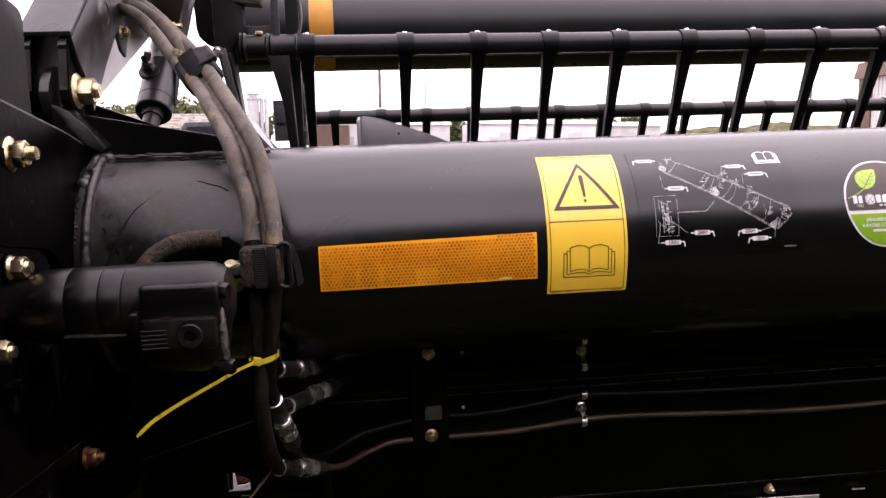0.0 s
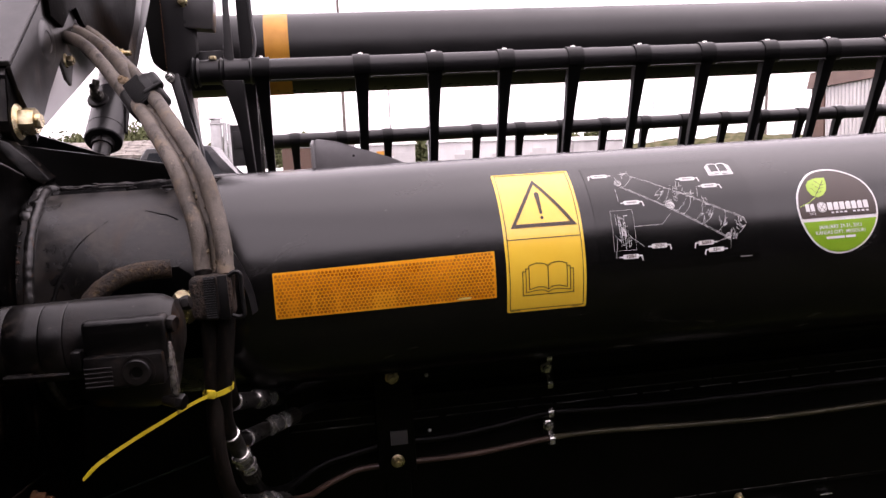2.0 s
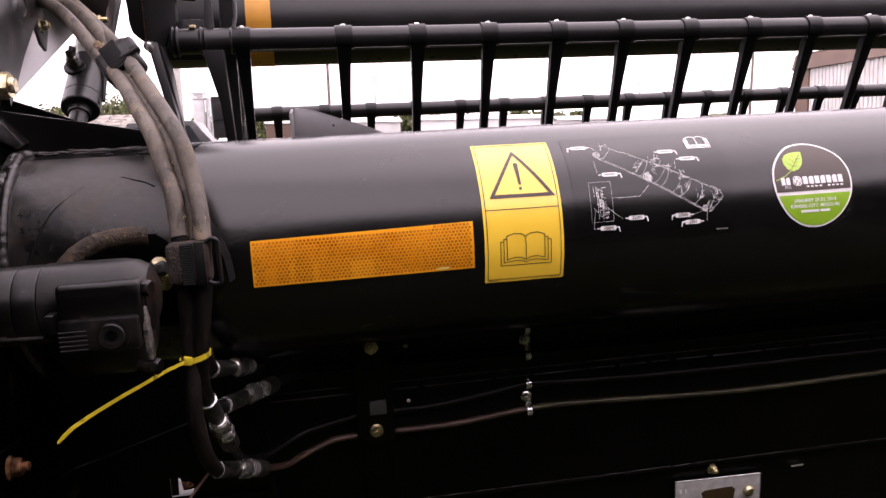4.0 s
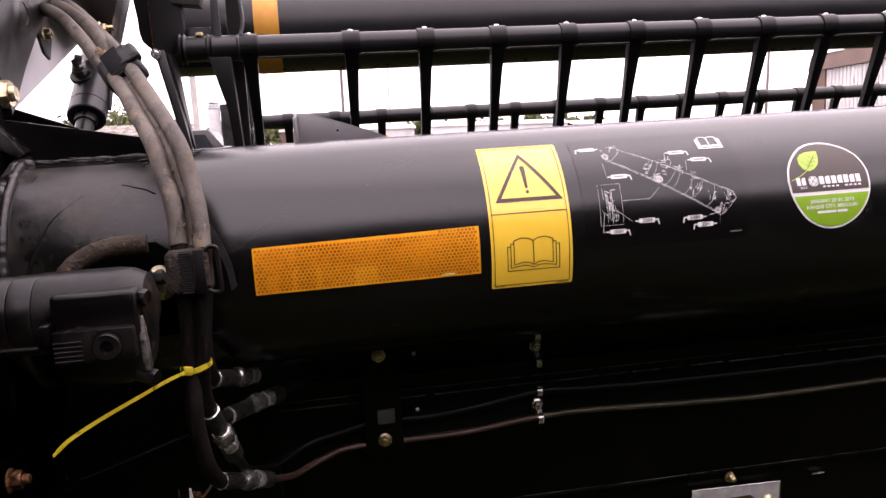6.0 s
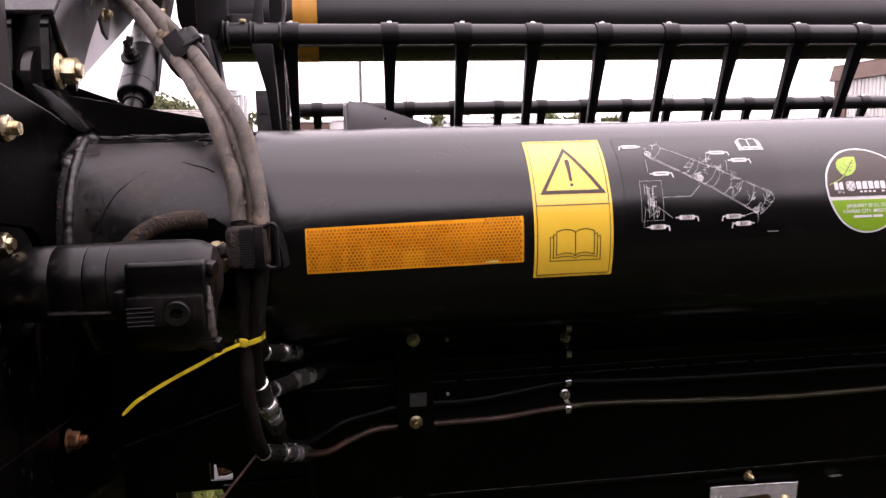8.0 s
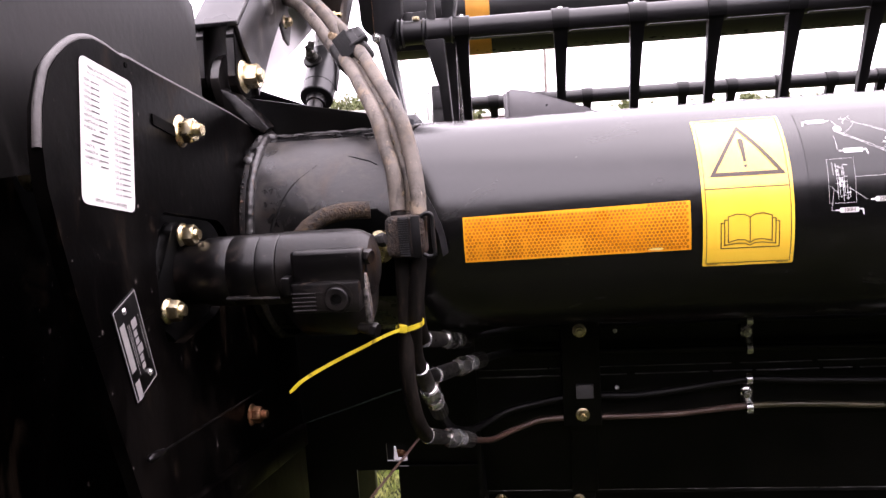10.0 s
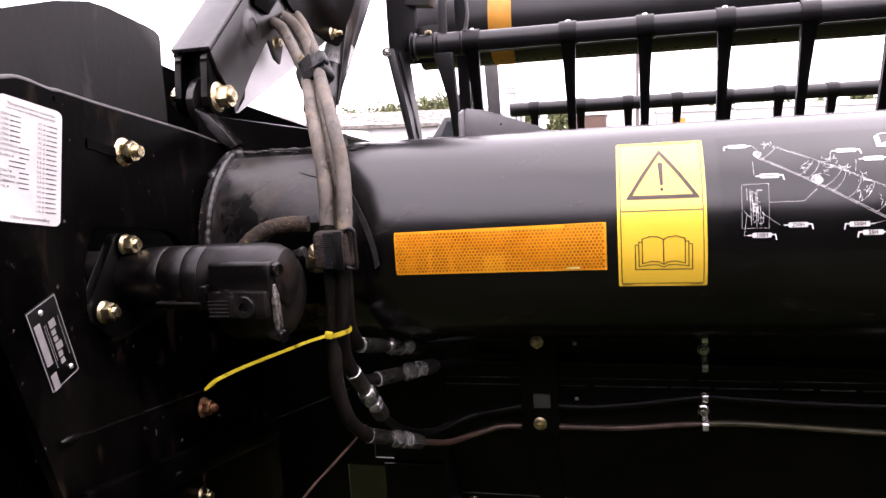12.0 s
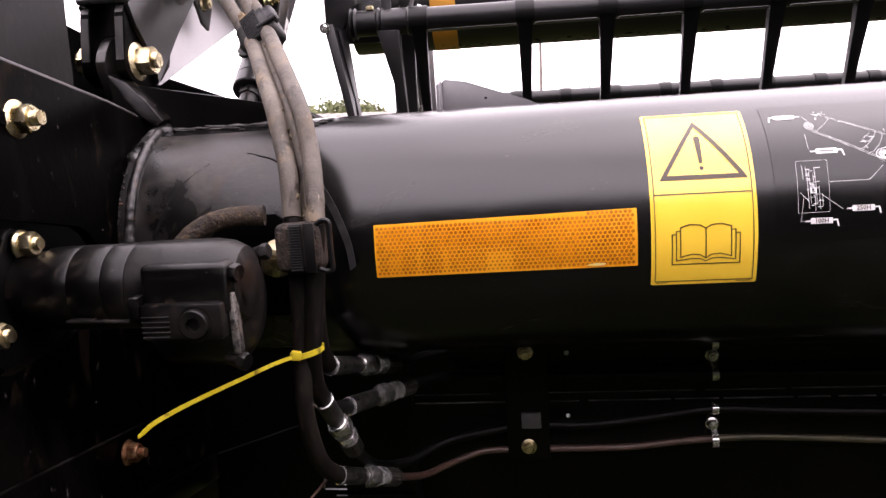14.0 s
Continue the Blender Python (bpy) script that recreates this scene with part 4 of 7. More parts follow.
slab(bm, [(-0.3570, 1.50, 0.811), (-0.3535, 1.50, 0.810), (-0.3500, 1.50, 0.7845), (-0.3350, 1.50, 0.7850), (-0.3176, 1.50, 0.7919), (-0.3186, 1.50, 0.7734), (-0.3590, 1.50, 0.7750)], (0, 0.002, 0))
tag = part("tag", bm, WHITE, cs, "small white tag with a red strip", smooth=None)
bm = bmesh.new()
slab(bm, [(-0.3515, 1.501, 0.803), (-0.3370, 1.501, 0.801), (-0.3240, 1.501, 0.7925), (-0.3500, 1.501, 0.787)], (0, 0.0015, 0))
part("strip", bm, RUSTY, tag, smooth=None)
bm = bmesh.new()
rod(bm, (-0.320, 1.502, 0.780), (-0.20, 1.503, 0.780), 0.003, seg=8)
part("stay", bm, PANEL, tag)

# Black sheet added so the space behind the tag stays dark.
bm = bmesh.new()
slab(bm, [(-0.47, 1.53, 0.90), (-0.24, 1.53, 0.90), (-0.24, 1.53, 0.742), (-0.47, 1.53, 0.742)], (0, 0.004, 0))
part("back_sheet", bm, PANEL, cs, smooth=None)
bm = bmesh.new()
hose(bm, [(-0.362, 0.964, 1.0927), (-0.30, 0.912, 1.129), (-0.25, 0.870, 1.1585), (-0.185, 0.8155, 1.197)], 0.0010, seg=8)
solo("cord", bm, GREENCORD, (-0.362, 0.964, 1.0927), "thin dark green cord from the plate to the hoses", "cord")

# ---- hydraulic motor on the end plate ----
MY, MZ = 0.674, 1.3645
hm = thing("hydraulic_motor", (-0.34, MY, MZ - 0.05), "black painted hydraulic motor bolted to the end plate", "motor")
bm = bmesh.new()
prof = [(-0.06, 0.034), (0.012, 0.034), (0.016, 0.037), (0.040, 0.0378), (0.0415, 0.0368), (0.043, 0.0378), (0.066, 0.0378), (0.0675, 0.0368), (0.069, 0.0382), (0.084, 0.0382), (0.0855, 0.0372), (0.087, 0.0388), (0.11, 0.039), (0.145, 0.0388), (0.156, 0.037), (0.166, 0.031), (0.170, 0.018)]
lathe(bm, (-0.345, MY, MZ), (1, 0, 0), prof, 48)
bmesh.ops.scale(bm, verts=bm.verts, vec=(1, 0.84, 0.84), space=Matrix.Translation((0, -MY, -MZ)))
part("body", bm, CAST, hm)
bm = bmesh.new()
fl = []
FY, FZ = 0.667, 1.349
for k in range(4):
    a = 94.5 + 90 * k
    cx, cz = FY + 0.0512 * math.cos(radians(a)), FZ + 0.0512 * math.sin(radians(a))
    fl += circle_pts((cx, cz), 0.0130, 6, a - 75, a + 75)
slab(bm, [(-0.362, y, z) for y, z in fl], (0.010, 0, 0), 0.001)
part("flange", bm, PANEL, hm)
for y, z, ph in ((0.666, 1.4005, 0.2), (0.6215, 1.3425, 0.5), (0.718, 1.353, 0.4)):
    bolted("nut", (-0.3485, y, z), (1, 0, 0), 0.0165, hm, ZINC, stub=0.004, washer=1.35, turn=ph, label="yellow zinc nut")
bm = bmesh.new()
box(bm, (-0.2120, 0.6560, 1.3665), (0.062, 0.038, 0.037), 0.004, seg=3)
part("port_block", bm, CAST, hm)
bm = bmesh.new()
box(bm, (-0.2130, 0.6505, 1.3457), (0.0590, 0.040, 0.0262), 0.0025, seg=2)
vb = part("valve_block", bm, CAST, hm, "black valve block with ribs")
for k in range(5):
    bm = bmesh.new()
    box(bm, (-0.2315, 0.6302, 1.3355 + 0.0036 * k), (0.0205, 0.0014, 0.0013), 0.0003, seg=1)
    part("rib", bm, CAST, vb)
bm = bmesh.new()
lathe(bm, (-0.2028, 0.6305, 1.3448), (0, -1, 0), [(0, 0.0132), (0.0006, 0.0132), (0.0008, 0.0112), (0.0003, 0.0108), (0.0036, 0.0104), (0.0045, 0.0095), (0.0045, 0.0050), (0.0008, 0.0045)], 28)
part("plug", bm, CAST, vb, "round socket-head plug")
bm = bmesh.new()
hexnut(bm, (-0.2028, 0.6296, 1.3448), (0, -1, 0), 0.0076, 0.0003, 0.2)
part("socket", bm, PANEL, vb)
bm = bmesh.new()
box(bm, (-0.2465, 0.6400, 1.3565), (0.008, 0.02, 0.016), 0.002)
part("stop", bm, CAST, hm)
bm = bmesh.new()
slab(bm, [(-0.1838, 0.6430, 1.3625), (-0.1795, 0.6430, 1.3625), (-0.1772, 0.6410, 1.3190), (-0.1822, 0.6410, 1.3190)], (0, 0.010, 0), 0.0008)
part("edge_rib", bm, WORNRIB, hm, "bare worn rib")
bm = bmesh.new()
lathe(bm, (-0.262, 0.701, 1.3425), (1, 0, 0), [(0, 0.034), (0.010, 0.045), (0.016, 0.0475), (0.056, 0.048), (0.066, 0.044), (0.073, 0.034), (0.075, 0.02)], 40)
part("end_housing", bm, CAST, hm, "rounded end housing of the motor")
for p, d in (((-0.1800, 0.6490, 1.3765), (1, -0.35, -0.1)), ((-0.1790, 0.6450, 1.3130), (1, -0.35, -0.1)), ((-0.1790, 0.7070, 1.3800), (1, -0.1, 0.2))):
    bm = bmesh.new()
    lathe(bm, p, d, [(-0.012, 0.004), (-0.002, 0.0055), (0.0, 0.0062)], 16)
    hexnut(bm, p, d, 0.0115, 0.006, 0.3)
    part("cap_bolt", bm, CAST, hm, smooth=25)
bm = bmesh.new()
rod(bm, (-0.3030, 0.6400, 1.3465), (-0.2560, 0.6415, 1.3450), 0.0016, seg=8)
box(bm, (-0.2930, 0.6425, 1.3460), (0.02, 0.004, 0.004), 0.0006)
part("tag_wire", bm, CAST, hm)
bm = bmesh.new()
hexnut(bm, (-0.200, 0.792, 1.350), (0.35, -0.35, 1), 0.025, 0.018, 0.3)
lathe(bm, (-0.1945, 0.786, 1.366), (0.35, -0.35, 1), [(0, 0.0112), (0.004, 0.0115), (0.008, 0.0095)], 18)
solo("pipe_fitting", bm, ZINC, (-0.203, 0.79, 1.366), "dull yellow zinc hex fitting where the pipe meets the tube", "pipe fitting", smooth=30)

# curved gritty pipe between motor and tube
bm = bmesh.new()
hose(bm, [(-0.284, 0.757, 1.338), (-0.280, 0.762, 1.362), (-0.271, 0.768, 1.381), (-0.253, 0.775, 1.3945), (-0.230, 0.781, 1.4000), (-0.203, 0.786, 1.4000)], 0.0090, seg=20, n=10, radii=lambda t: 0.0090 + 0.0005 * noise.noise(Vector((t * 22, 9, 0))))
solo("curved_pipe", bm, RUSTPIPE, (-0.28, 0.757, 1.345), "short curved rubber pipe caked with rusty grit", "pipe")

# ---- hose bundle over the tube ----
HA = [(-0.42, 1.14, 1.665), (-0.38, 1.10, 1.668), (-0.342, 1.060, 1.655), (-0.305, 1.010, 1.623), (-0.272, 0.968, 1.583), (-0.237, 0.899, 1.553), (-0.216, 0.853, 1.527), (-0.193, 0.807, 1.495), (-0.181, 0.787, 1.462), (-0.172, 0.768, 1.436), (-0.1685, 0.756, 1.400), (-0.167, 0.752, 1.37), (-0.1685, 0.752, 1.30), (-0.171, 0.749, 1.237), (-0.169, 0.762, 1.189), (-0.168, 0.79, 1.158), (-0.169, 0.827, 1.134)]
HC = [(-0.43, 1.27, 1.705), (-0.385, 1.20, 1.697), (-0.338, 1.13, 1.668), (-0.272, 1.010, 1.612), (-0.246, 0.955, 1.588), (-0.223, 0.906, 1.565), (-0.192, 0.847, 1.527), (-0.167, 0.801, 1.491), (-0.156, 0.783, 1.456), (-0.149, 0.763, 1.424), (-0.147, 0.750, 1.395), (-0.151, 0.749, 1.348), (-0.157, 0.749, 1.306), (-0.161, 0.752, 1.280), (-0.164, 0.764, 1.252), (-0.163, 0.778, 1.231)]
HB = [(-0.43, 1.22, 1.690), (-0.380, 1.15, 1.685), (-0.333, 1.09, 1.660), (-0.285, 1.02, 1.620), (-0.258, 0.968, 1.585), (-0.229, 0.909, 1.553), (-0.203, 0.857, 1.521), (-0.179, 0.811, 1.487), (-0.168, 0.794, 1.456), (-0.160, 0.778, 1.424), (-0.157, 0.768, 1.395), (-0.158, 0.768, 1.345), (-0.160, 0.772, 1.29), (-0.160, 0.794, 1.258)]


def bulge(seed):
    def f(t):
        return 0.0079 + 0.0004 * noise.noise(Vector((t * 40, seed, 0)))
    return f


for pts, cut, seed in ((HA, 10, 1), (HB, 10, 2), (HC, 10, 3)):
    th = thing("hydraulic_hose", pts[-1], "dusty grey-brown rubber hydraulic hose bundled over the tube", "hose", "bundled hydraulic hoses")
    bm = bmesh.new()
    hose(bm, pts[:cut + 1], 0.0079, seg=16, n=8, radii=bulge(seed))
    part("upper_length", bm, DUSTHOSE, th, "dust-covered upper length", smooth=60)
    # below the strap each hose takes a much darker colour
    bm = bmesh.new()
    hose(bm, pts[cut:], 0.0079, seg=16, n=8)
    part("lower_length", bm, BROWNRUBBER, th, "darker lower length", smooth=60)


bm = bmesh.new()
bmesh.ops.create_icosphere(bm, subdivisions=4, radius=0.0085, matrix=Matrix.Translation((-0.2690, 0.9715, 1.5935)) @ pose(0, 0, 0, 0, 42, 0) @ Matrix.Diagonal((1.3, 0.45, 0.75, 1)))
for v in bm.verts:
    v.co += Vector((0.3, -0.5, 0.6)) * (0.0045 * noise.noise(v.co * 190) + 0.0022 * noise.noise(v.co * 520))
solo("mud_clod", bm, DRYMUD, (-0.2735, 0.97, 1.5965), "crumbly tan mud clod caked between the hoses", "mud", smooth=40)


def ribbed_strap(name, c, along, across, w, d, length, label, square=True):
    """A ribbed rubber strap round the bundle, with its buckle."""
    c, al, ac = Vector(c), Vector(along).normalized(), Vector(across).normalized()
    nrm = ac.cross(al).normalized()
    if nrm.y > 0:
        nrm = -nrm
    R = Matrix((ac, nrm, al)).transposed().to_4x4()
    th = thing(name, c, label, "strap", "straps on the hose bundle")
    bm = bmesh.new()
    box(bm, c, (w, d, length), 0.007, R, 3)
    part("band", bm, MUDBAND if square else HOSE, th, "mud-caked band" if square else "")
    n = 17 if square else 13
    x0, wr = (0.001, w * 0.27) if square else (0.0, w * 0.46)
    bm = bmesh.new()
    box(bm, c + nrm * (d / 2 + 0.0006) + ac * x0, (wr * 1.04, 0.0026, length * 0.97), 0.0008, R, 1)
    pad = part("pad", bm, PLASTIC, th)
    bm = bmesh.new()
    for i in range(n):
        k = -length * 0.43 + length * 0.86 * i / (n - 1)
        box(bm, c + al * k + nrm * (d / 2 + 0.0022) + ac * x0, (wr, 0.0024, length * 0.028), 0.0004, R, 1)
    tagged(part("ribbing", bm, PLASTIC, pad), kind="stuff")
    bm = bmesh.new()
    if not square:
        box(bm, c + ac * w * 0.44 + nrm * d * 0.34, (0.016, 0.014, 0.026), 0.005, R, 3)
        box(bm, c + ac * w * 0.30 + nrm * (d * 0.52), (0.010, 0.006, 0.030), 0.002, R)
        rod(bm, c + ac * w * 0.10 + al * length * 0.30 + nrm * d * 0.62, c + ac * w * 0.62 + al * length * 0.34 + nrm * d * 0.5, 0.0028, seg=10, bev=0.001)
        part("buckle", bm, PLASTIC, th, "black buckle clasp")
        return th
    box(bm, c + ac * (w * 0.33) + nrm * (d / 2 + 0.0008), (w * 0.24, 0.003, length * 0.98), 0.001, R, 2)
    part("tongue", bm, PLASTIC, th, "smooth flat tongue of the strap")
    bm = bmesh.new()
    cc = c + ac * (w * 0.5 + 0.004) + nrm * (d * 0.30)
    q0, q1 = cc - ac * 0.006, cc + ac * 0.005
    hose(bm, [q0 - al * length * 0.44, q0 + (q1 - q0) * 0.5 - al * length * 0.52, q1 - al * length * 0.46, q1 - al * length * 0.2, q1 + al * length * 0.2, q1 + al * length * 0.46, q0 + (q1 - q0) * 0.5 + al * length * 0.50, q0 + al * length * 0.44], 0.0021, seg=8, n=4)
    part("buckle", bm, PLASTIC, th, "rounded wire buckle")
    return th


ribbed_strap("hose_strap", (-0.242, 0.936, 1.572), (0.42, -0.66, -0.52), (0.72, 0.1, 0.55), 0.044, 0.027, 0.048, "black ribbed rubber strap round the dusty hoses", False)
ribbed_strap("hose_strap", (-0.1605, 0.750, 1.3765), (0.02, -0.05, -1), (1, -0.05, 0.02), 0.038, 0.030, 0.041, "black ribbed rubber strap with a square buckle")

# dried mud caught between the hoses
bm = bmesh.new()
rm = random.Random(14)
LA, LC = smooth_line(HA[3:11], 10), smooth_line(HC[3:11], 10)
for i in range(22):
    f = rm.random() ** 0.8
    a = LA[int(f * (len(LA) - 1))].lerp(LC[int(f * (len(LC) - 1))], rm.choice((0.30, 0.34, 0.66, 0.7)) + rm.uniform(-0.05, 0.05))
    p = a + Vector((rm.uniform(-0.002, 0.002), -0.0030, rm.uniform(-0.002, 0.003)))
    bmesh.ops.create_icosphere(bm, subdivisions=1, radius=rm.uniform(0.0008, 0.0022), matrix=Matrix.Translation(p) @ Matrix.Diagonal((0.8, 0.8, 1.6, 1)))
solo("dried_mud", bm, MUD, HA[8], "crumbs of dry tan mud between the hoses", "mud", kind="stuff", smooth=60)

# yellow cable tie with a long tail
ct = thing("cable_tie", (-0.165, 0.742, 1.284), "yellow nylon cable tie with a long loose tail", "cable tie")
bm = bmesh.new()
for i in range(28):
    a0, a1 = 2 * math.pi * i / 28, 2 * math.pi * (i + 1) / 28
    q = []
    for a in (a0, a1):
        for rr_, h in ((1.0, -0.0024), (1.0, 0.0024), (1.09, 0.0024), (1.09, -0.0024)):
            q.append(bm.verts.new((-0.1655 + 0.0135 * rr_ * math.cos(a), 0.753 + 0.0140 * rr_ * math.sin(a), 1.285 + h + 0.003 * math.cos(a))))
    for k in range(4):
        bm.faces.new((q[k], q[(k + 1) % 4], q[4 + (k + 1) % 4], q[4 + k]))
bmesh.ops.remove_doubles(bm, verts=bm.verts, dist=0.0001)
part("loop", bm, YELLOWTIE, ct)
bm = bmesh.new()
box(bm, (-0.170, 0.7365, 1.2865), (0.008, 0.006, 0.0075), 0.001, pose(0, 0, 0, 0, 15, 20))
part("head", bm, YELLOWTIE, ct)
bm = bmesh.new()
tl = smooth_line([(-0.170, 0.736, 1.2865), (-0.184, 0.717, 1.2855), (-0.199, 0.694, 1.2830), (-0.214, 0.670, 1.2808), (-0.228, 0.647, 1.2782), (-0.2385, 0.6295, 1.2752), (-0.2432, 0.6235, 1.2722), (-0.2480, 0.6189, 1.2680)], 5)
for i in range(len(tl) - 1):
    a, b = tl[i], tl[i + 1]
    w = Vector((0, 0, 0.0017 if i < len(tl) - 3 else 0.0012))
    k = Vector((0.0005, 0.0009, 0))
    vs = [bm.verts.new(p) for p in (a - w - k, a + w - k, a + w + k, a - w + k, b - w - k, b + w - k, b + w + k, b - w + k)]
    for f in ((0, 1, 5, 4), (1, 2, 6, 5), (2, 3, 7, 6), (3, 0, 4, 7)):
        bm.faces.new([vs[j] for j in f])
bmesh.ops.remove_doubles(bm, verts=bm.verts, dist=0.0001)
part("tail", bm, YELLOWTIE, ct)


def fitting(a, b, group="hose fittings"):
    """Crimped sleeve, two hex nuts and a knurled cap from a to b."""
    a, b = Vector(a), Vector(b)
    d = (b - a).normalized()
    L = (b - a).length
    th = thing("hose_fitting", a, "dark plated hydraulic hose fitting with bright hex nuts", "hose fitting", group)
    bm = bmesh.new()
    lathe(bm, a, d, [(0, 0.0084), (0.001, 0.0090), (L * 0.34, 0.0086), (L * 0.38, 0.0072), (L * 0.46, 0.0068)], 22)
    part("sleeve", bm, SLEEVE, th, smooth=30)
    bm = bmesh.new()
    lathe(bm, a - d * 0.001, d, [(0, 0.0088), (0.0004, 0.0095), (0.0016, 0.0095), (0.0022, 0.0088)], 22)
    part("end_ring", bm, STEEL, th, smooth=30)
    bm = bmesh.new()
    lathe(bm, a + d * L * 0.395, d, [(0, 0.0078), (0.0006, 0.0090), (0.0016, 0.0090), (0.0024, 0.0080)], 20)
    hexnut(bm, a + d * L * 0.43, d, 0.0200, L * 0.17, 0.3)
    part("hex_nut", bm, DARKSTEEL, th, smooth=25)
    bm = bmesh.new()
    hexnut(bm, a + d * L * 0.63, d, 0.0195, L * 0.10, 0.5)
    lathe(bm, a + d * L * 0.72, d, [(0, 0.0080), (L * 0.015, 0.0093), (L * 0.04, 0.0093), (L * 0.06, 0.0080)], 20)
    part("bright_nut", bm, STEEL, th, smooth=25)
    bm = bmesh.new()
    q = frame_of(d)
    rings = []
    for h, r in ((L * 0.77, 0.0094), (L * 0.98, 0.0094), (L, 0.0082)):
        rings.append([bm.verts.new(a + q @ Vector(((r + (0.0007 if i % 2 else 0)) * math.cos(2 * math.pi * i / 36), (r + (0.0007 if i % 2 else 0)) * math.sin(2 * math.pi * i / 36), h))) for i in range(36)])
    for u, v in zip(rings[:-1], rings[1:]):
        for i in range(36):
            bm.faces.new((u[i], u[(i + 1) % 36], v[(i + 1) % 36], v[i]))
    bm.faces.new(rings[0][::-1])
    bm.faces.new(rings[-1])
    part("knurled_cap", bm, SLEEVE, th, smooth=20)


fitting((-0.160, 0.800, 1.256), (-0.126, 0.932, 1.213))
fitting((-0.155, 0.834, 1.203), (-0.109, 0.931, 1.188))
fitting((-0.163, 0.778, 1.231), (-0.153, 0.835, 1.157))
fitting((-0.169, 0.827, 1.134), (-0.127, 0.902, 1.094))
bm = bmesh.new()
hose(bm, [(-0.177, 0.785, 1.285), (-0.176, 0.790, 1.245), (-0.168, 0.810, 1.212), (-0.155, 0.834, 1.203)], 0.0072)
solo("hydraulic_hose", bm, HOSE, (-0.177, 0.785, 1.285), "short black rubber hose behind the bundle", "hose", "bundled hydraulic hoses")
bm = bmesh.new()
hose(bm, [(-0.169, 0.818, 1.150), (-0.172, 0.803, 1.145), (-0.196, 0.789, 1.120), (-0.214, 0.777, 1.102), (-0.223, 0.771, 1.093), (-0.26, 0.748, 1.05), (-0.30, 0.725, 1.010), (-0.335, 0.705, 0.975)], 0.0015, seg=8)
solo("tie_wire", bm, BROWNHOSE, (-0.335, 0.705, 0.975), "thin brown wire hanging from the hose", "wire")
bm = bmesh.new()
rl_ = smooth_line([(-0.170, 0.822, 1.440), (-0.157, 0.810, 1.4195), (-0.1455, 0.801, 1.402), (-0.1370, 0.795, 1.3845), (-0.1315, 0.792, 1.368), (-0.1290, 0.792, 1.348)], 6)
for i in range(len(rl_) - 1):
    a, b = rl_[i], rl_[i + 1]
    w = Vector((0.0030, -0.0012, 0.0022))
    k = Vector((0.0, 0.0006, 0.0))
    vs = [bm.verts.new(p) for p in (a - w - k, a + w - k, a + w + k, a - w + k, b - w - k, b + w - k, b + w + k, b - w + k)]
    for f in ((0, 1, 5, 4), (1, 2, 6, 5), (2, 3, 7, 6), (3, 0, 4, 7)):
        bm.faces.new([vs[j] for j in f])
bmesh.ops.remove_doubles(bm, verts=bm.verts, dist=0.0001)
solo("flat_strap", bm, STRAPGREY, (-0.129, 0.792, 1.348), "flat dark grey strap curving down behind the hoses", "strap", smooth=60)

# ---- reel lift arm on its clevis ----
arm = thing("reel_arm", (-0.39, 0.93, 1.55), "black steel reel lift arm pivoting in a clevis", "lift arm")
ay, az = math.cos(radians(37.5)), math.sin(radians(37.5))
AL = 1.0


def cheek(x, t):
    """A thick clevis plate with a rounded lower end, set inside the arm's channel."""
    bm = bmesh.new()
    pts = [(0.8885, 1.5420), (0.8890, 1.5520), (0.8955, 1.5900), (0.8968, 1.6000), (0.9030, 1.6085), (0.99, 1.66), (1.00, 1.60), (0.985, 1.552), (0.960, 1.534), (0.930, 1.527), (0.910, 1.5275), (0.897, 1.5325)]
    slab(bm, [(x, y, z) for y, z in pts], (t, 0, 0), 0.0014)
    return bm


def arm_side(x, t):
    """A side of the arm's channel, cut back on a slant above the pivot."""
    bm = bmesh.new()
    pts = [(0.8985, 1.6085), (0.9116, 1.5852), (0.9270, 1.5713), (0.9428, 1.5470), (0.9435, 1.5300), (0.951, 1.5375), (1.005, 1.5900), (1.070, 1.6440), (1.070 + AL * ay, 1.644 + AL * az), (0.8985 + AL * ay, 1.6085 + AL * az)]
    slab(bm, [(x, y, z) for y, z in pts], (t, 0, 0), 0.001)
    return bm


part("clevis_plate", cheek(-0.3795, 0.0105), PLATE, arm, "black clevis plate with a lighter front edge", smooth=25)
part("clevis_plate", cheek(-0.4165, 0.0105), PLATE, arm, "black clevis plate with a lighter front edge", smooth=25)
part("side_plate", arm_side(-0.3690, 0.005), ARMPAINT, arm, smooth=25)
part("side_plate", arm_side(-0.4185, 0.005), ARMPAINT, arm, smooth=25)
# lighter strips on the front edges of the two clevis plates
for x in (-0.3745, -0.4115):
    bm = bmesh.new()
    slab(bm, [(x - 0.0042, 0.8893, 1.5530), (x + 0.0042, 0.8893, 1.5530), (x + 0.0042, 0.8963, 1.5960), (x - 0.0042, 0.8963, 1.5960)], (0, -0.0006, 0.0002))
    slab(bm, [(x - 0.0042, 0.8972, 1.6002), (x + 0.0042, 0.8972, 1.6002), (x + 0.0042, 0.9022, 1.6075), (x - 0.0042, 0.9022, 1.6075)], (0, -0.0006, 0.0005))
    part("lighter_edge", bm, ARMPAINT, arm, smooth=None)
# The arm's top takes a paler grey: sky glare put into colour.
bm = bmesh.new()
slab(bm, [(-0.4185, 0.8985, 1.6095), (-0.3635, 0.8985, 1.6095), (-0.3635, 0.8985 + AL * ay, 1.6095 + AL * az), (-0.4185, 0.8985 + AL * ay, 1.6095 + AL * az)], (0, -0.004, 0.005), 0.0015)
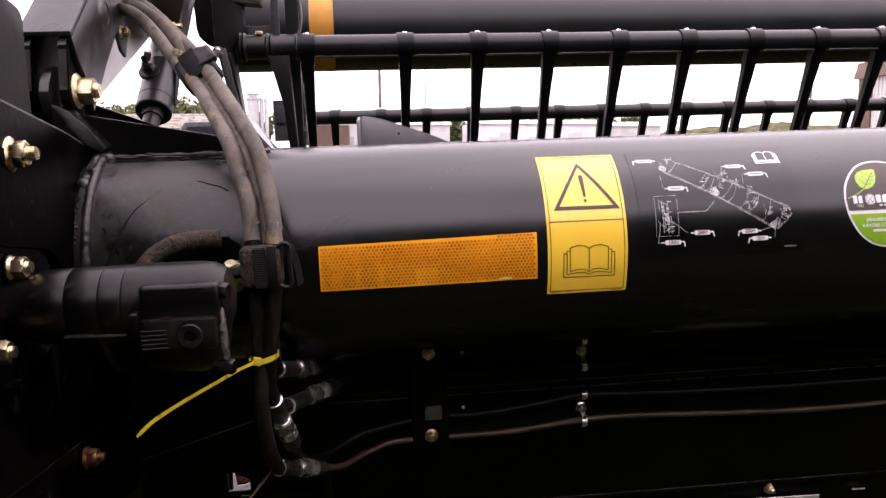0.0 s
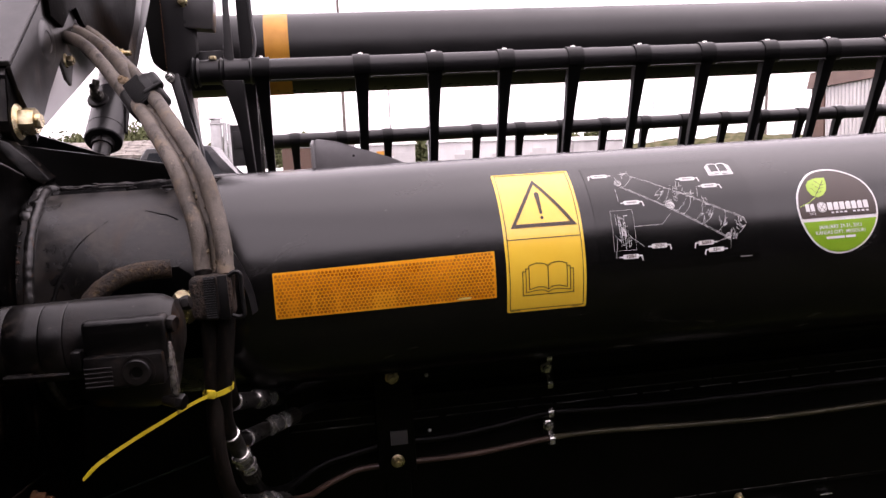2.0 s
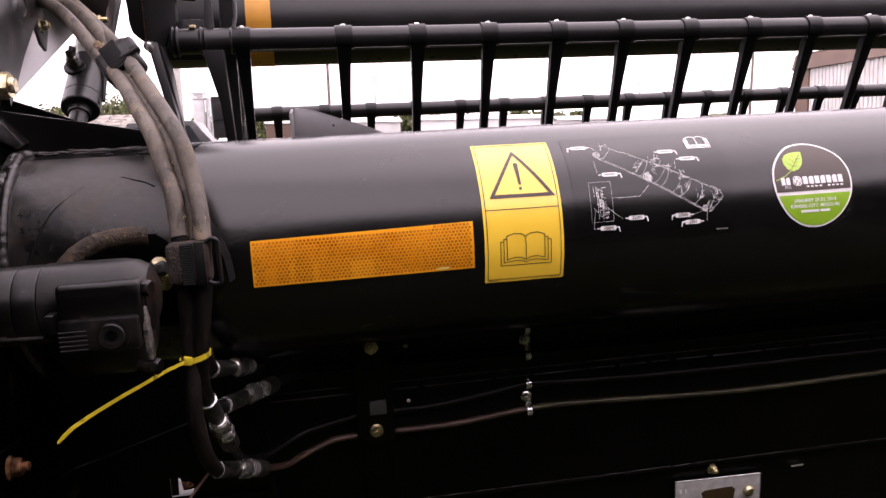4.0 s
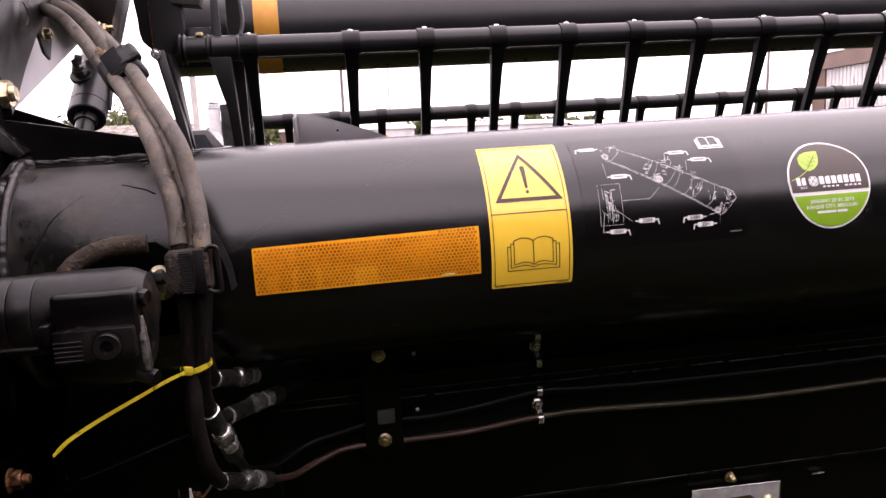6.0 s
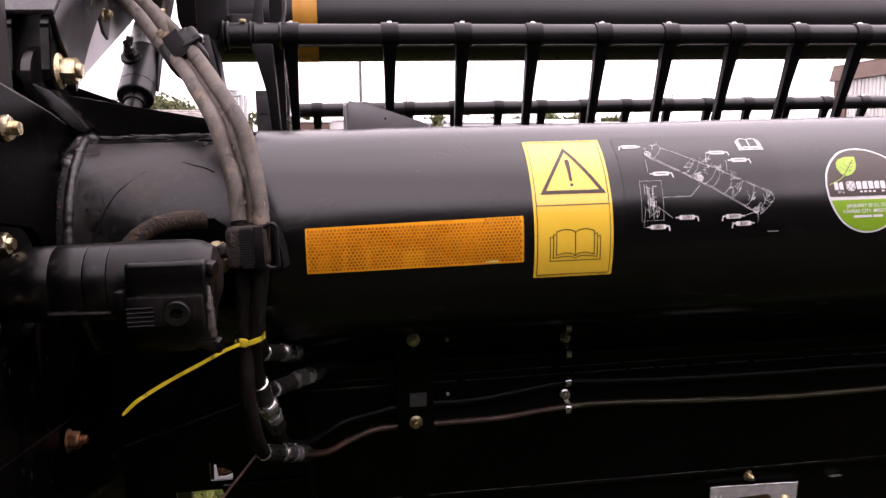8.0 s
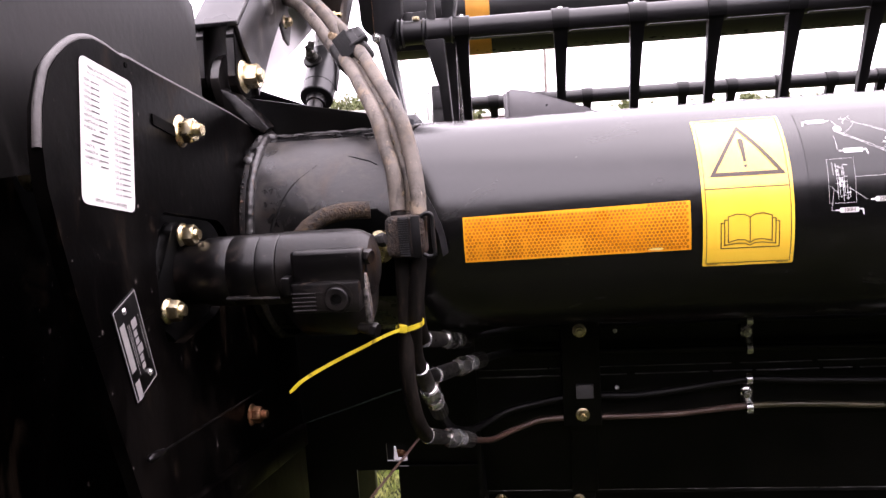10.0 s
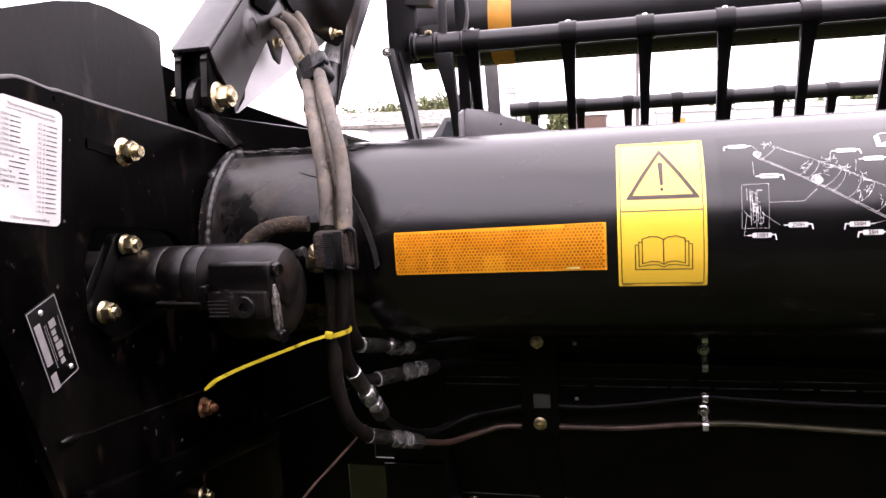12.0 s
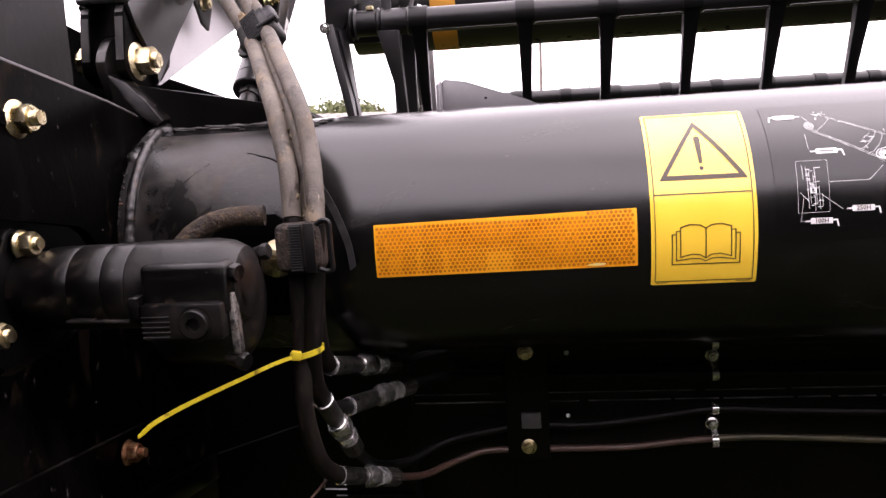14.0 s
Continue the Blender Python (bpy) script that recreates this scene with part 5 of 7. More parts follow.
part("top_plate", bm, GREYSHEEN, arm, "flat black upper face, sky glare put into its grey", smooth=25)
bm = bmesh.new()
lathe(bm, (-0.368, 1.018, 1.650), (1, 0, 0), [(0, 0.029), (0.003, 0.029), (0.005, 0.024), (0.005, 0.013), (0.001, 0.012)], 30)
part("boss", bm, ARMPAINT, arm)
bolted("nut", (-0.3705, 0.914, 1.5525), (1, 0, 0), 0.027, arm, ZINC, stub=0.005, washer=1.45, turn=0.2, label="large yellow zinc pivot nut")
bm = bmesh.new()
hexnut(bm, (-0.418, 0.916, 1.5545), (-1, 0, 0), 0.027, 0.014, 0.2)
part("pivot_head", bm, ZINC, arm, smooth=30)
bm = bmesh.new()
slab(bm, [(-0.357, y, z) for y, z in ((1.00, 1.90), (1.02, 1.68), (1.06, 1.672), (1.095, 1.700), (1.120, 1.708), (1.143, 1.6893), (1.2018, 1.6728), (1.2851, 1.6551), (1.330, 1.650), (1.352, 1.660), (1.380, 1.692), (1.430, 1.733), (1.462, 1.771), (1.56, 1.90))], (-0.007, 0, 0), 0.001)
part("hose_bracket", bm, PLATE, arm, "black bracket plate that carries the hoses", smooth=25)
bolted("nut", (-0.357, 1.300, 1.669), (1, 0, 0), 0.014, arm, ZINC, stub=0.010, turn=0.2, label="yellow zinc nut on a long bolt")
bm = bmesh.new()
slab(bm, [(-0.3585, y, z) for y, z in ((1.384, 1.692), (1.434, 1.733), (1.466, 1.771), (1.564, 1.90), (1.625, 1.90), (1.508, 1.776), (1.416, 1.674), (1.312, 1.545), (1.307, 1.548))], (-0.004, 0, 0), 0.001)
part("folded_edge", bm, ARMPAINT, arm, "folded edge strip beside the cylinder", smooth=25)
bm = bmesh.new()
slab(bm, [(-0.377, y, z) for y, z in ((1.078, 1.700), (1.124, 1.668), (1.132, 1.634), (1.116, 1.606), (1.098, 1.613), (1.076, 1.650))], (0.004, 0, 0), 0.001)
part("ear", bm, ARMPAINT, arm)
bolted("nut", (-0.373, 1.104, 1.6375), (1, 0, 0), 0.0125, arm, ZINC, stub=0.002, turn=0.2)
bm = bmesh.new()
slab(bm, [(-0.388 - 0.06 * (y - 0.94), y, z) for y, z in ((0.960, 1.540), (1.0, 1.58), (1.2, 1.72), (1.40, 1.82), (1.62, 1.745), (1.40, 1.664), (1.285, 1.626), (1.10, 1.565), (1.004, 1.5335))], (-0.004, 0, 0), 0.0008)
solo("gusset_plate", bm, SILVER, (-0.36, 0.94, 1.53), "pale grey pointed sheet plate beside the lift arm", "plate", smooth=25)

# lift cylinder
lc = thing("lift_cylinder", (-0.402, 1.25, 1.49), "black hydraulic lift cylinder with a white barcode label", "cylinder")
c0 = Vector((-0.3910, 1.290, 1.535))
dd = Vector((0.02, 0.72, 0.69)).normalized()
side = Vector((0.0, -0.69, 0.72))
bm = bmesh.new()
lathe(bm, c0, dd, [(0, 0.0267), (0.002, 0.0282), (0.024, 0.0284), (0.0245, 0.0274), (0.026, 0.0274), (0.0265, 0.0281), (0.50, 0.0281), (0.504, 0.026)], 48)
barrel = part("barrel", bm, REELPAINT, lc)
bm = bmesh.new()
rod(bm, c0 - dd * 0.055, c0, 0.0135, seg=22)
lathe(bm, c0 - dd * 0.012, dd, [(0, 0.016), (0.012, 0.017)], 22)
part("rod", bm, CAST, lc)
bm = bmesh.new()
box(bm, c0 - dd * 0.062, (0.03, 0.03, 0.03), 0.004)
part("rod_eye", bm, BLACK, lc)
f0 = c0 + dd * 0.066 + side * 0.0262 + Vector((-0.009, 0, 0))
bm = bmesh.new()
lathe(bm, f0, side, [(0, 0.0165), (0.005, 0.0160), (0.007, 0.0125)], 22)
part("port_collar", bm, CAST, lc, "black collar under the fitting")
bm = bmesh.new()
hexnut(bm, f0 + side * 0.006, side, 0.019, 0.010, 0.3)
lathe(bm, f0 + side * 0.016, side, [(0, 0.008), (0.006, 0.008), (0.009, 0.0058), (0.016, 0.0058)], 18)
hexnut(bm, f0 + side * 0.023 + Vector((0.001, 0, 0.002)), (0.3, -0.2, 0.9), 0.0105, 0.014, 0.0)
part("port_fitting", bm, SLEEVE, lc, "plated port fitting")
bm = bmesh.new()
q = frame_of(dd)
rings = []
for h in (0.106, 0.173):
    rings.append([bm.verts.new(c0 + dd * h + q @ Vector((0.0284 * math.cos(2 * math.pi * i / 48), 0.0284 * math.sin(2 * math.pi * i / 48), 0))) for i in range(48)])
for i in range(48):
    bm.faces.new((rings[0][i], rings[0][(i + 1) % 48], rings[1][(i + 1) % 48], rings[1][i]))
lab = part("label", bm, PAPER, barrel, "white barcode label", smooth=60)
bm = bmesh.new()
rb_ = random.Random(9)
for i in range(48):
    if rb_.random() < 0.5:
        for h0, h1 in ((0.116, 0.126),) if i % 2 else ((0.116, 0.126), (0.150, 0.155)):
            bm.faces.new([bm.verts.new(c0 + dd * h + q @ Vector((0.0287 * math.cos(2 * math.pi * a / 96), 0.0287 * math.sin(2 * math.pi * a / 96), 0))) for h, a in ((h0, 2 * i), (h0, 2 * i + 1), (h1, 2 * i + 1), (h1, 2 * i))])
tagged(part("bars", bm, GREYPRINT, lab, smooth=None), kind="stuff")

# ---- decals on the tube ----
rf = thing("reflector_strip", on_tube(0, 0), "amber honeycomb reflective strip stuck on the black tube", "reflector")
bm = bmesh.new()
R0, R1, RL, RH = -0.1100, 0.1190, (-0.0228, 0.0248), (-0.0206, 0.0292)
sheet(bm, [(R0, RL[0]), (R1, RH[0]), (R1, RH[1]), (R0, RL[1])])
part("backing", wrap(bm, 0.0006), AMBER, rf, smooth=60)
bm = bmesh.new()
pitch = 0.0039
rows_ = int(0.0480 / (pitch * 0.866)) + 1
for j in range(rows_):
    for i in range(int(0.229 / pitch)):
        u = R0 + 0.003 + pitch * (i + (0.5 if j % 2 else 0))
        if u > R1 - 0.0025:
            continue
        f = (u - R0) / (R1 - R0)
        v = RL[0] + (RH[0] - RL[0]) * f + 0.0035 + pitch * 0.866 * j
        if v > RL[1] + (RH[1] - RL[1]) * f - 0.002:
            continue
        worn = (v < 0.000 and (abs(u + 0.0465) < 0.0030 or abs(u + 0.0705) < 0.0022)) or (v < -0.004 and (-0.010 < u < 0.012 or abs(u + 0.092) < 0.006))
        rc = 0.0011 if worn else 0.00162
        bm.faces.new([bm.verts.new(on_tube(u + rc * math.cos(radians(60 * k + 30)), v + rc * math.sin(radians(60 * k + 30)), 0.0009)) for k in range(6)])
tagged(part("honeycomb", bm, AMBERCELL, rf, smooth=None), kind="stuff")
# Glint on the strip, painted as a small pale patch.
bm = bmesh.new()
sheet(bm, [(0.0755, -0.0186), (0.0790, -0.0172), (0.0840, -0.0166), (0.0905, -0.0168), (0.0925, -0.0178), (0.0900, -0.0190), (0.0830, -0.0193)])
part("painted_glint", wrap(bm, 0.0012), PALEGLINT, rf, "bright glint painted as a pale spot on the strip", smooth=None)

wd = thing("warning_decal", on_tube(0.174, -0.04), "yellow warning decal with a triangle and an open book", "decal")
U0, U1, V0, V1 = 0.1304, 0.2178, -0.0404, 0.1205
bm = bmesh.new()
sheet(bm, rounded(U0, V0, U1, V1, 0.0015, 2))
part("backing", wrap(bm, 0.0006), YELLOW, wd, smooth=60)
bm = bmesh.new()
m_ = 0.0034
line(bm, [(U0 + m_, V0 + m_), (U1 - m_, V0 + m_), (U1 - m_, V1 - m_ + 0.0012), (U0 + m_, V1 - m_ + 0.0012)], 0.0008, True)
line(bm, [(U0 + m_, 0.0388), (U1 - m_, 0.0388)], 0.0009)
part("border", wrap(bm, 0.0010), PRINT, wd, smooth=None)
bm = bmesh.new()
tri_o, tri_i = [(0.1741, 0.1085), (0.2125, 0.0505), (0.1395, 0.0508)], [(0.1741, 0.1015), (0.2052, 0.0545), (0.1462, 0.0548)]
for k in range(3):
    sheet(bm, [tri_o[k], tri_o[(k + 1) % 3], tri_i[(k + 1) % 3], tri_i[k]])
part("triangle", wrap(bm, 0.0010), PRINT, wd, smooth=None)
bm = bmesh.new()
sheet(bm, [(0.1738, 0.0648), (0.1766, 0.0648), (0.1772, 0.0885)] + circle_pts((0.1746, 0.0888), 0.0027, 6, 0, 180) + [(0.1720, 0.0885)])
sheet(bm, circle_pts((0.1753, 0.0605), 0.0018, 12))
part("exclamation_mark", wrap(bm, 0.0010), PRINT, wd, smooth=None)


def book(bm, x, y, s, w):
    """An open book in outline."""
    def P(*pts):
        return [(x + s * a, y + s * b) for a, b in pts]
    line(bm, P((-0.9, 0.55), (-0.55, 0.66), (-0.2, 0.62), (0, 0.5), (0.2, 0.62), (0.55, 0.66), (0.9, 0.55)), w)
    line(bm, P((-0.9, 0.55), (-0.9, -0.55), (-0.5, -0.44), (-0.2, -0.47), (0, -0.6), (0.2, -0.47), (0.5, -0.44), (0.9, -0.55), (0.9, 0.55)), w)
    line(bm, P((0, 0.5), (0, -0.6)), w)
    for k in (-1, 1):
        line(bm, P((0.9 * k, 0.42), (1.05 * k, 0.42), (1.05 * k, -0.68), (0.5 * k, -0.60), (0.2 * k, -0.62), (0, -0.72)), w)
        line(bm, P((1.05 * k, 0.30), (1.2 * k, 0.30), (1.2 * k, -0.82), (0, -0.82)), w)


bm = bmesh.new()
book(bm, 0.1755, -0.002, 0.0232, 0.00092)
part("book_symbol", wrap(bm, 0.0010), PRINT, wd, smooth=None)
bm = bmesh.new()
line(bm, [(0.1345, -0.0383), (0.1445, -0.0383)], 0.0007)
line(bm, [(0.2020, -0.0383), (0.2130, -0.0383)], 0.0007)
part("fine_print", wrap(bm, 0.0010), PRINT, wd, smooth=None)

# lubrication chart: white line drawing on a clear film
ch = thing("lubrication_chart_decal", on_tube(0.32, 0.0), "black film decal with a white line drawing of the header", "decal")
bm = bmesh.new()
sheet(bm, rounded(0.2330, -0.004, 0.4190, 0.1230, 0.002, 2))
part("film", wrap(bm, 0.0005), FILM, ch, smooth=60)
bm = bmesh.new()
W1 = 0.00028
rg = random.Random(11)
low_a, low_b = Vector((0.2685, 0.0906)), Vector((0.3850, 0.0205))
up_a, up_b = Vector((0.2850, 0.1040)), Vector((0.4030, 0.0420))
for k in (0, 0.0017):
    line(bm, [low_a + Vector((0, k)), low_b + Vector((0, k))], W1)
    line(bm, [up_a + Vector((0, k * 0.8)), up_b + Vector((0, k * 0.8))], W1 * 0.7)
for f in (0.02, 0.30, 0.36, 0.48, 0.55, 0.66, 0.72, 0.86, 0.97):
    a, b = low_a.lerp(low_b, f), up_a.lerp(up_b, f + rg.uniform(-0.03, 0.03))
    c = (a + b) / 2 + Vector((rg.uniform(0.001, 0.004), rg.uniform(-0.004, 0.0)))
    line(bm, [a, a.lerp(c, 0.5) + Vector((0, -0.0015)), c, c.lerp(b, 0.5) + Vector((0.0012, 0.001)), b], W1 * 0.8)
for f, r in ((0.0, 0.0036), (0.44, 0.0042), (0.46, 0.0030), (0.97, 0.0030)):
    p = low_a.lerp(low_b, f) + Vector((0.001, 0.005 if f < 0.9 else 0.003))
    line(bm, circle_pts(p, r, 12), 0.0006, True)
    line(bm, circle_pts(p, r * 0.5, 8), 0.0006, True)
for c, n, s in (((0.2790, 0.1060), 10, 0.005), ((0.3330, 0.0800), 16, 0.007), ((0.3450, 0.0720), 10, 0.005), ((0.3620, 0.0640), 10, 0.005), ((0.3600, 0.0480), 14, 0.006), ((0.3100, 0.0760), 8, 0.006), ((0.3780, 0.0400), 10, 0.005), ((0.3970, 0.0370), 14, 0.005), ((0.3870, 0.0255), 12, 0.004), ((0.3220, 0.0640), 10, 0.006)):
    for _ in range(n):
        p = Vector(c) + Vector((rg.uniform(-s, s), rg.uniform(-s, s)))
        a = rg.uniform(-0.6, 2.2)
        line(bm, [p, p + Vector((math.cos(a), math.sin(a))) * rg.uniform(0.002, 0.005)], rg.uniform(0.0002, 0.00045))
line(bm, [(0.3930, 0.0500), (0.4030, 0.0440), (0.4050, 0.0370), (0.3975, 0.0290), (0.3870, 0.0210)], W1)
for a, b in (((0.2640, 0.0870), (0.2640, 0.0720)), ((0.3370, 0.0945), (0.3345, 0.0815)), ((0.3580, 0.0838), (0.3560, 0.0715)), ((0.2765, 0.0431), (0.3079, 0.0433)), ((0.3079, 0.0433), (0.3199, 0.0545)), ((0.2690, 0.0333), (0.2852, 0.0206)), ((0.2550, 0.0307), (0.2520, 0.0115)), ((0.2520, 0.0115), (0.2585, 0.0115)), ((0.3835, 0.0237), (0.3663, 0.0195)), ((0.3846, 0.0212), (0.3838, 0.0116)), ((0.2664, 0.1065), (0.2700, 0.1010))):
    line(bm, [a, b], W1)
line(bm, [(0.2516, 0.0617), (0.2766, 0.0619), (0.2751, 0.0185), (0.2502, 0.0184)], W1 * 0.7, True)
for u, v0, v1 in ((0.2560, 0.046, 0.058), (0.2590, 0.022, 0.057), (0.2608, 0.026, 0.052), (0.2640, 0.020, 0.050), (0.2655, 0.028, 0.056), (0.2678, 0.021, 0.040), (0.2700, 0.024, 0.034)):
    line(bm, [(u, v0), (u, v1)], 0.0003)
for k in range(26):
    p = Vector((rg.uniform(0.2575, 0.2670), 0.023 + 0.0013 * k))
    line(bm, [p, p + Vector((rg.uniform(0.0012, 0.0040), 0))], rg.uniform(0.00025, 0.0006))
line(bm, [(0.2615, 0.0345), (0.2650, 0.0345), (0.2650, 0.0385), (0.2615, 0.0385)], 0.0007, True)
line(bm, [(0.2525, 0.035), (0.2590, 0.028)], W1)
part("line_drawing", wrap(bm, 0.0009), WHITE, ch, smooth=None)
bm = bmesh.new()
book(bm, 0.3935, 0.1075, 0.0118, 0.0011)
part("book_symbol", wrap(bm, 0.0009), WHITE, ch, smooth=None)


def grease_gun(u, v, k, words=""):
    """A grease gun sign pointing along k, with its hours."""
    bm = bmesh.new()
    sheet(bm, rounded(u - 0.0088, v - 0.0024, u + 0.0088, v + 0.0024, 0.0007, 2))
    line(bm, [(u - 0.0088 * k, v), (u - 0.0125 * k, v)], 0.0012)
    line(bm, [(u + 0.0088 * k, v + 0.0004), (u + 0.0122 * k, v + 0.0004), (u + 0.0132 * k, v - 0.0042)], 0.0013)
    g = part("grease_gun_symbol", wrap(bm, 0.0009), WHITE, ch, smooth=None)
    if words:
        part("hours", wrap(text_bm(words, 0.0050, (u, v), bold=0.02), 0.0013), PRINT, g, smooth=None)
    else:
        bm = bmesh.new()
        line(bm, [(u - 0.005, v), (u + 0.005, v)], 0.0016)
        part("bar", wrap(bm, 0.0013), GREYPRINT, g, smooth=None)


for u, v, k, s in ((0.2515, 0.1070, -1, ""), (0.2782, 0.0700, 1, ""), (0.3508, 0.0949, 1, ""), (0.3735, 0.0840, 1, ""), (0.3015, 0.0206, 1, "250H"), (0.2685, 0.0115, 1, "100H"), (0.3555, 0.0197, -1, "500H"), (0.3670, 0.0116, -1, "25H")):
    grease_gun(u, v, k, s)
bm = bmesh.new()
line(bm, [(0.3956, 0.0017), (0.4080, 0.0017)], 0.0015)
part("bar", wrap(bm, 0.0009), GREYPRINT, ch, smooth=None)

# round show sticker
sk = thing("round_sticker", on_tube(0.5175, -0.004), "round brown and green show sticker with a white rim", "sticker")
ag = [(0.4685, 0.0500), (0.4720, 0.0640), (0.4800, 0.0765), (0.4925, 0.0880), (0.5060, 0.0938), (0.5220, 0.0950), (0.5370, 0.0915), (0.5520, 0.0830), (0.5615, 0.0720), (0.5665, 0.0580), (0.5668, 0.0430), (0.5640, 0.0300), (0.5570, 0.0170), (0.5460, 0.0050), (0.5310, -0.0030), (0.5150, -0.0050), (0.5000, -0.0015), (0.4860, 0.0075), (0.4760, 0.0205), (0.4700, 0.0350)]
ago = [(p.x, p.y) for p in smooth_line([(a, b, 0) for a, b in ag + [ag[0]]], 3)][:-1]
bm = bmesh.new()
sheet(bm, ago)
part("rim", wrap(bm, 0.0006), WHITE, sk, smooth=60)
cxs, cys = 0.5175, 0.045
inner = [(cxs + (x - cxs) * 0.955, cys + (y - cys) * 0.955) for x, y in ago]


def cut_half(keep_up):
    bm = bmesh.new()
    sheet(bm, inner)
    bmesh.ops.bisect_plane(bm, geom=list(bm.verts) + list(bm.edges) + list(bm.faces), plane_co=(0, 0.0365 if keep_up else 0.0325, 0), plane_no=(0, 1, 0), clear_inner=keep_up, clear_outer=not keep_up)
    return bm


part("upper_field", wrap(cut_half(True), 0.0010), BROWN, sk, smooth=60)
part("lower_field", wrap(cut_half(False), 0.0010), GREEN, sk, smooth=60)
bm = bmesh.new()
sheet(bm, [(0.4868, 0.0690), (0.4876, 0.0752), (0.4920, 0.0800), (0.4995, 0.0826), (0.5075, 0.0832), (0.5135, 0.0830), (0.5125, 0.0745), (0.5095, 0.0672), (0.5040, 0.0618), (0.4970, 0.0594), (0.4902, 0.0622)])
line(bm, [(0.4945, 0.0605), (0.4850, 0.0545), (0.4730, 0.0500)], 0.0008)
leaf = part("leaf_symbol", wrap(bm, 0.0014), LIME, sk, smooth=None)
bm = bmesh.new()
line(bm, [(0.4930, 0.0600), (0.5095, 0.0790)], 0.0006)
for f in (0.25, 0.5, 0.72):
    p = Vector((0.4930, 0.0600)).lerp(Vector((0.5095, 0.0790)), f)
    line(bm, [p, p + Vector((-0.006, 0.006))], 0.0004)
    line(bm, [p, p + Vector((0.006, 0.001))], 0.0004)
part("leaf_vein", wrap(bm, 0.0018), BROWN, leaf, smooth=None)
bm = bmesh.new()
sheet(bm, circle_pts((0.4985, 0.0480), 0.0060, 18))
globe = part("globe_disc", wrap(bm, 0.0014), WHITE, sk, "white disc of the show's emblem", smooth=None)
for u0, u1, h in ((0.4785, 0.4905, 0.0085), (0.5055, 0.5570, 0.0088)):
    n = max(2, int((u1 - u0) / 0.0072))
    for i in range(n):
        bm = bmesh.new()
        a, b = u0 + (u1 - u0) * i / n, u0 + (u1 - u0) * (i + 0.80) / n
        k = 0.0018 if i % 2 else 0.0006
        sheet(bm, [(a, 0.0440), (b, 0.0440), (b, 0.0440 + h), (a + k, 0.0440 + h), (a, 0.0440 + h - k)])
        part("emblem_block", wrap(bm, 0.0014), WHITE, sk, smooth=None)
bm = bmesh.new()
for i in range(9):
    a = 0.5085 + 0.048 * i / 9
    if i != 4:
        sheet(bm, [(a, 0.0404), (a + 0.0034, 0.0404), (a + 0.0034, 0.0422), (a, 0.0422)])
tagged(part("fine_print", wrap(bm, 0.0014), WHITE, sk, smooth=None), kind="stuff")
bm = bmesh.new()
for k in (-0.003, 0, 0.003):
    line(bm, [(0.4945 + k, 0.0440 - k), (0.5015 + k, 0.0520 - k)], 0.0005)
    line(bm, [(0.4945 + k, 0.0520 + k), (0.5015 + k, 0.0440 + k)], 0.0005)
part("globe_grid", wrap(bm, 0.0018), BROWN, globe, smooth=None)
part("year", wrap(text_bm("2013", 0.0042, (0.4855, 0.0413)), 0.0014), WHITE, sk, smooth=None)
part("date_line", wrap(text_bm("JANUARY 29-31, 2013", 0.0056, (0.5172, 0.0257), bold=0.015), 0.0014), WHITE, sk, smooth=None)
part("city_line", wrap(text_bm("KANSAS CITY, MISSOURI", 0.0056, (0.5165, 0.0196), bold=0.015), 0.0014), WHITE, sk, smooth=None)
bm = bmesh.new()
for a, b in ((0.4985, 0.5210), (0.5225, 0.5345)):
    sheet(bm, [(a, 0.0125), (b, 0.0125), (b, 0.0152), (a, 0.0152)])
part("web_bar", wrap(bm, 0.0014), WHITE, sk, smooth=None)


# ---- labels on the end plate: flat (y, z) sheets facing the tube ----
def on_plate(bm, o, uy, uz, lift):
    """Lay a flat sheet (u, v) on the end plate: u along uy, v along uz from o."""
    o, uy, uz = Vector(o), Vector(uy), Vector(uz)
    for v in bm.verts:
        p = o + uy * v.co.x + uz * v.co.y
        v.co = (plate_x(p.x) + lift, p.x, p.y)
    return bm


pl = thing("patent_label", (plate_x(0.54), 0.54, 1.44), "white patent list label with rows of grey print", "label")
LO, LU, LV = (0.4905, 1.449), (0.0725 / 0.0645, -0.0158 / 0.0645), (0.0243 / 0.107, 0.0968 / 0.107)
bm = bmesh.new()
sheet(bm, rounded(0, 0, 0.0645, 0.107, 0.006, 4))
part("backing", on_plate(bm, LO, LU, LV, 0.0006), PAPER, pl, smooth=None)
bm = bmesh.new()
rp_ = random.Random(3)
for i in range(15):
    v = 0.0905 - 0.00435 * i
    a = 0.0125 if i < 6 else 0.0215
    for k in range(5 if i not in (9, 10) else 8):
        p = a + 0.0019 * k - (0.0095 if i in (9, 10) else 0)
        line(bm, [(p, v), (p + rp_.uniform(0.0007, 0.0012), v)], rp_.uniform(0.0009, 0.0012))
for i in range(19):
    v = 0.0900 - 0.00435 * i
    for k in range(6):
        p = 0.0480 + 0.0019 * k
        line(bm, [(p, v), (p + rp_.uniform(0.0007, 0.0012), v)], rp_.uniform(0.0009, 0.0012))
tagged(part("print", on_plate(bm, LO, LU, LV, 0.0011), INK, pl, smooth=None), kind="stuff")
part("heading", on_plate(text_bm("This product may be covered by", 0.0036, (0.0325, 0.1005), bold=0.012), LO, LU, LV, 0.0011), INK, pl, smooth=None)
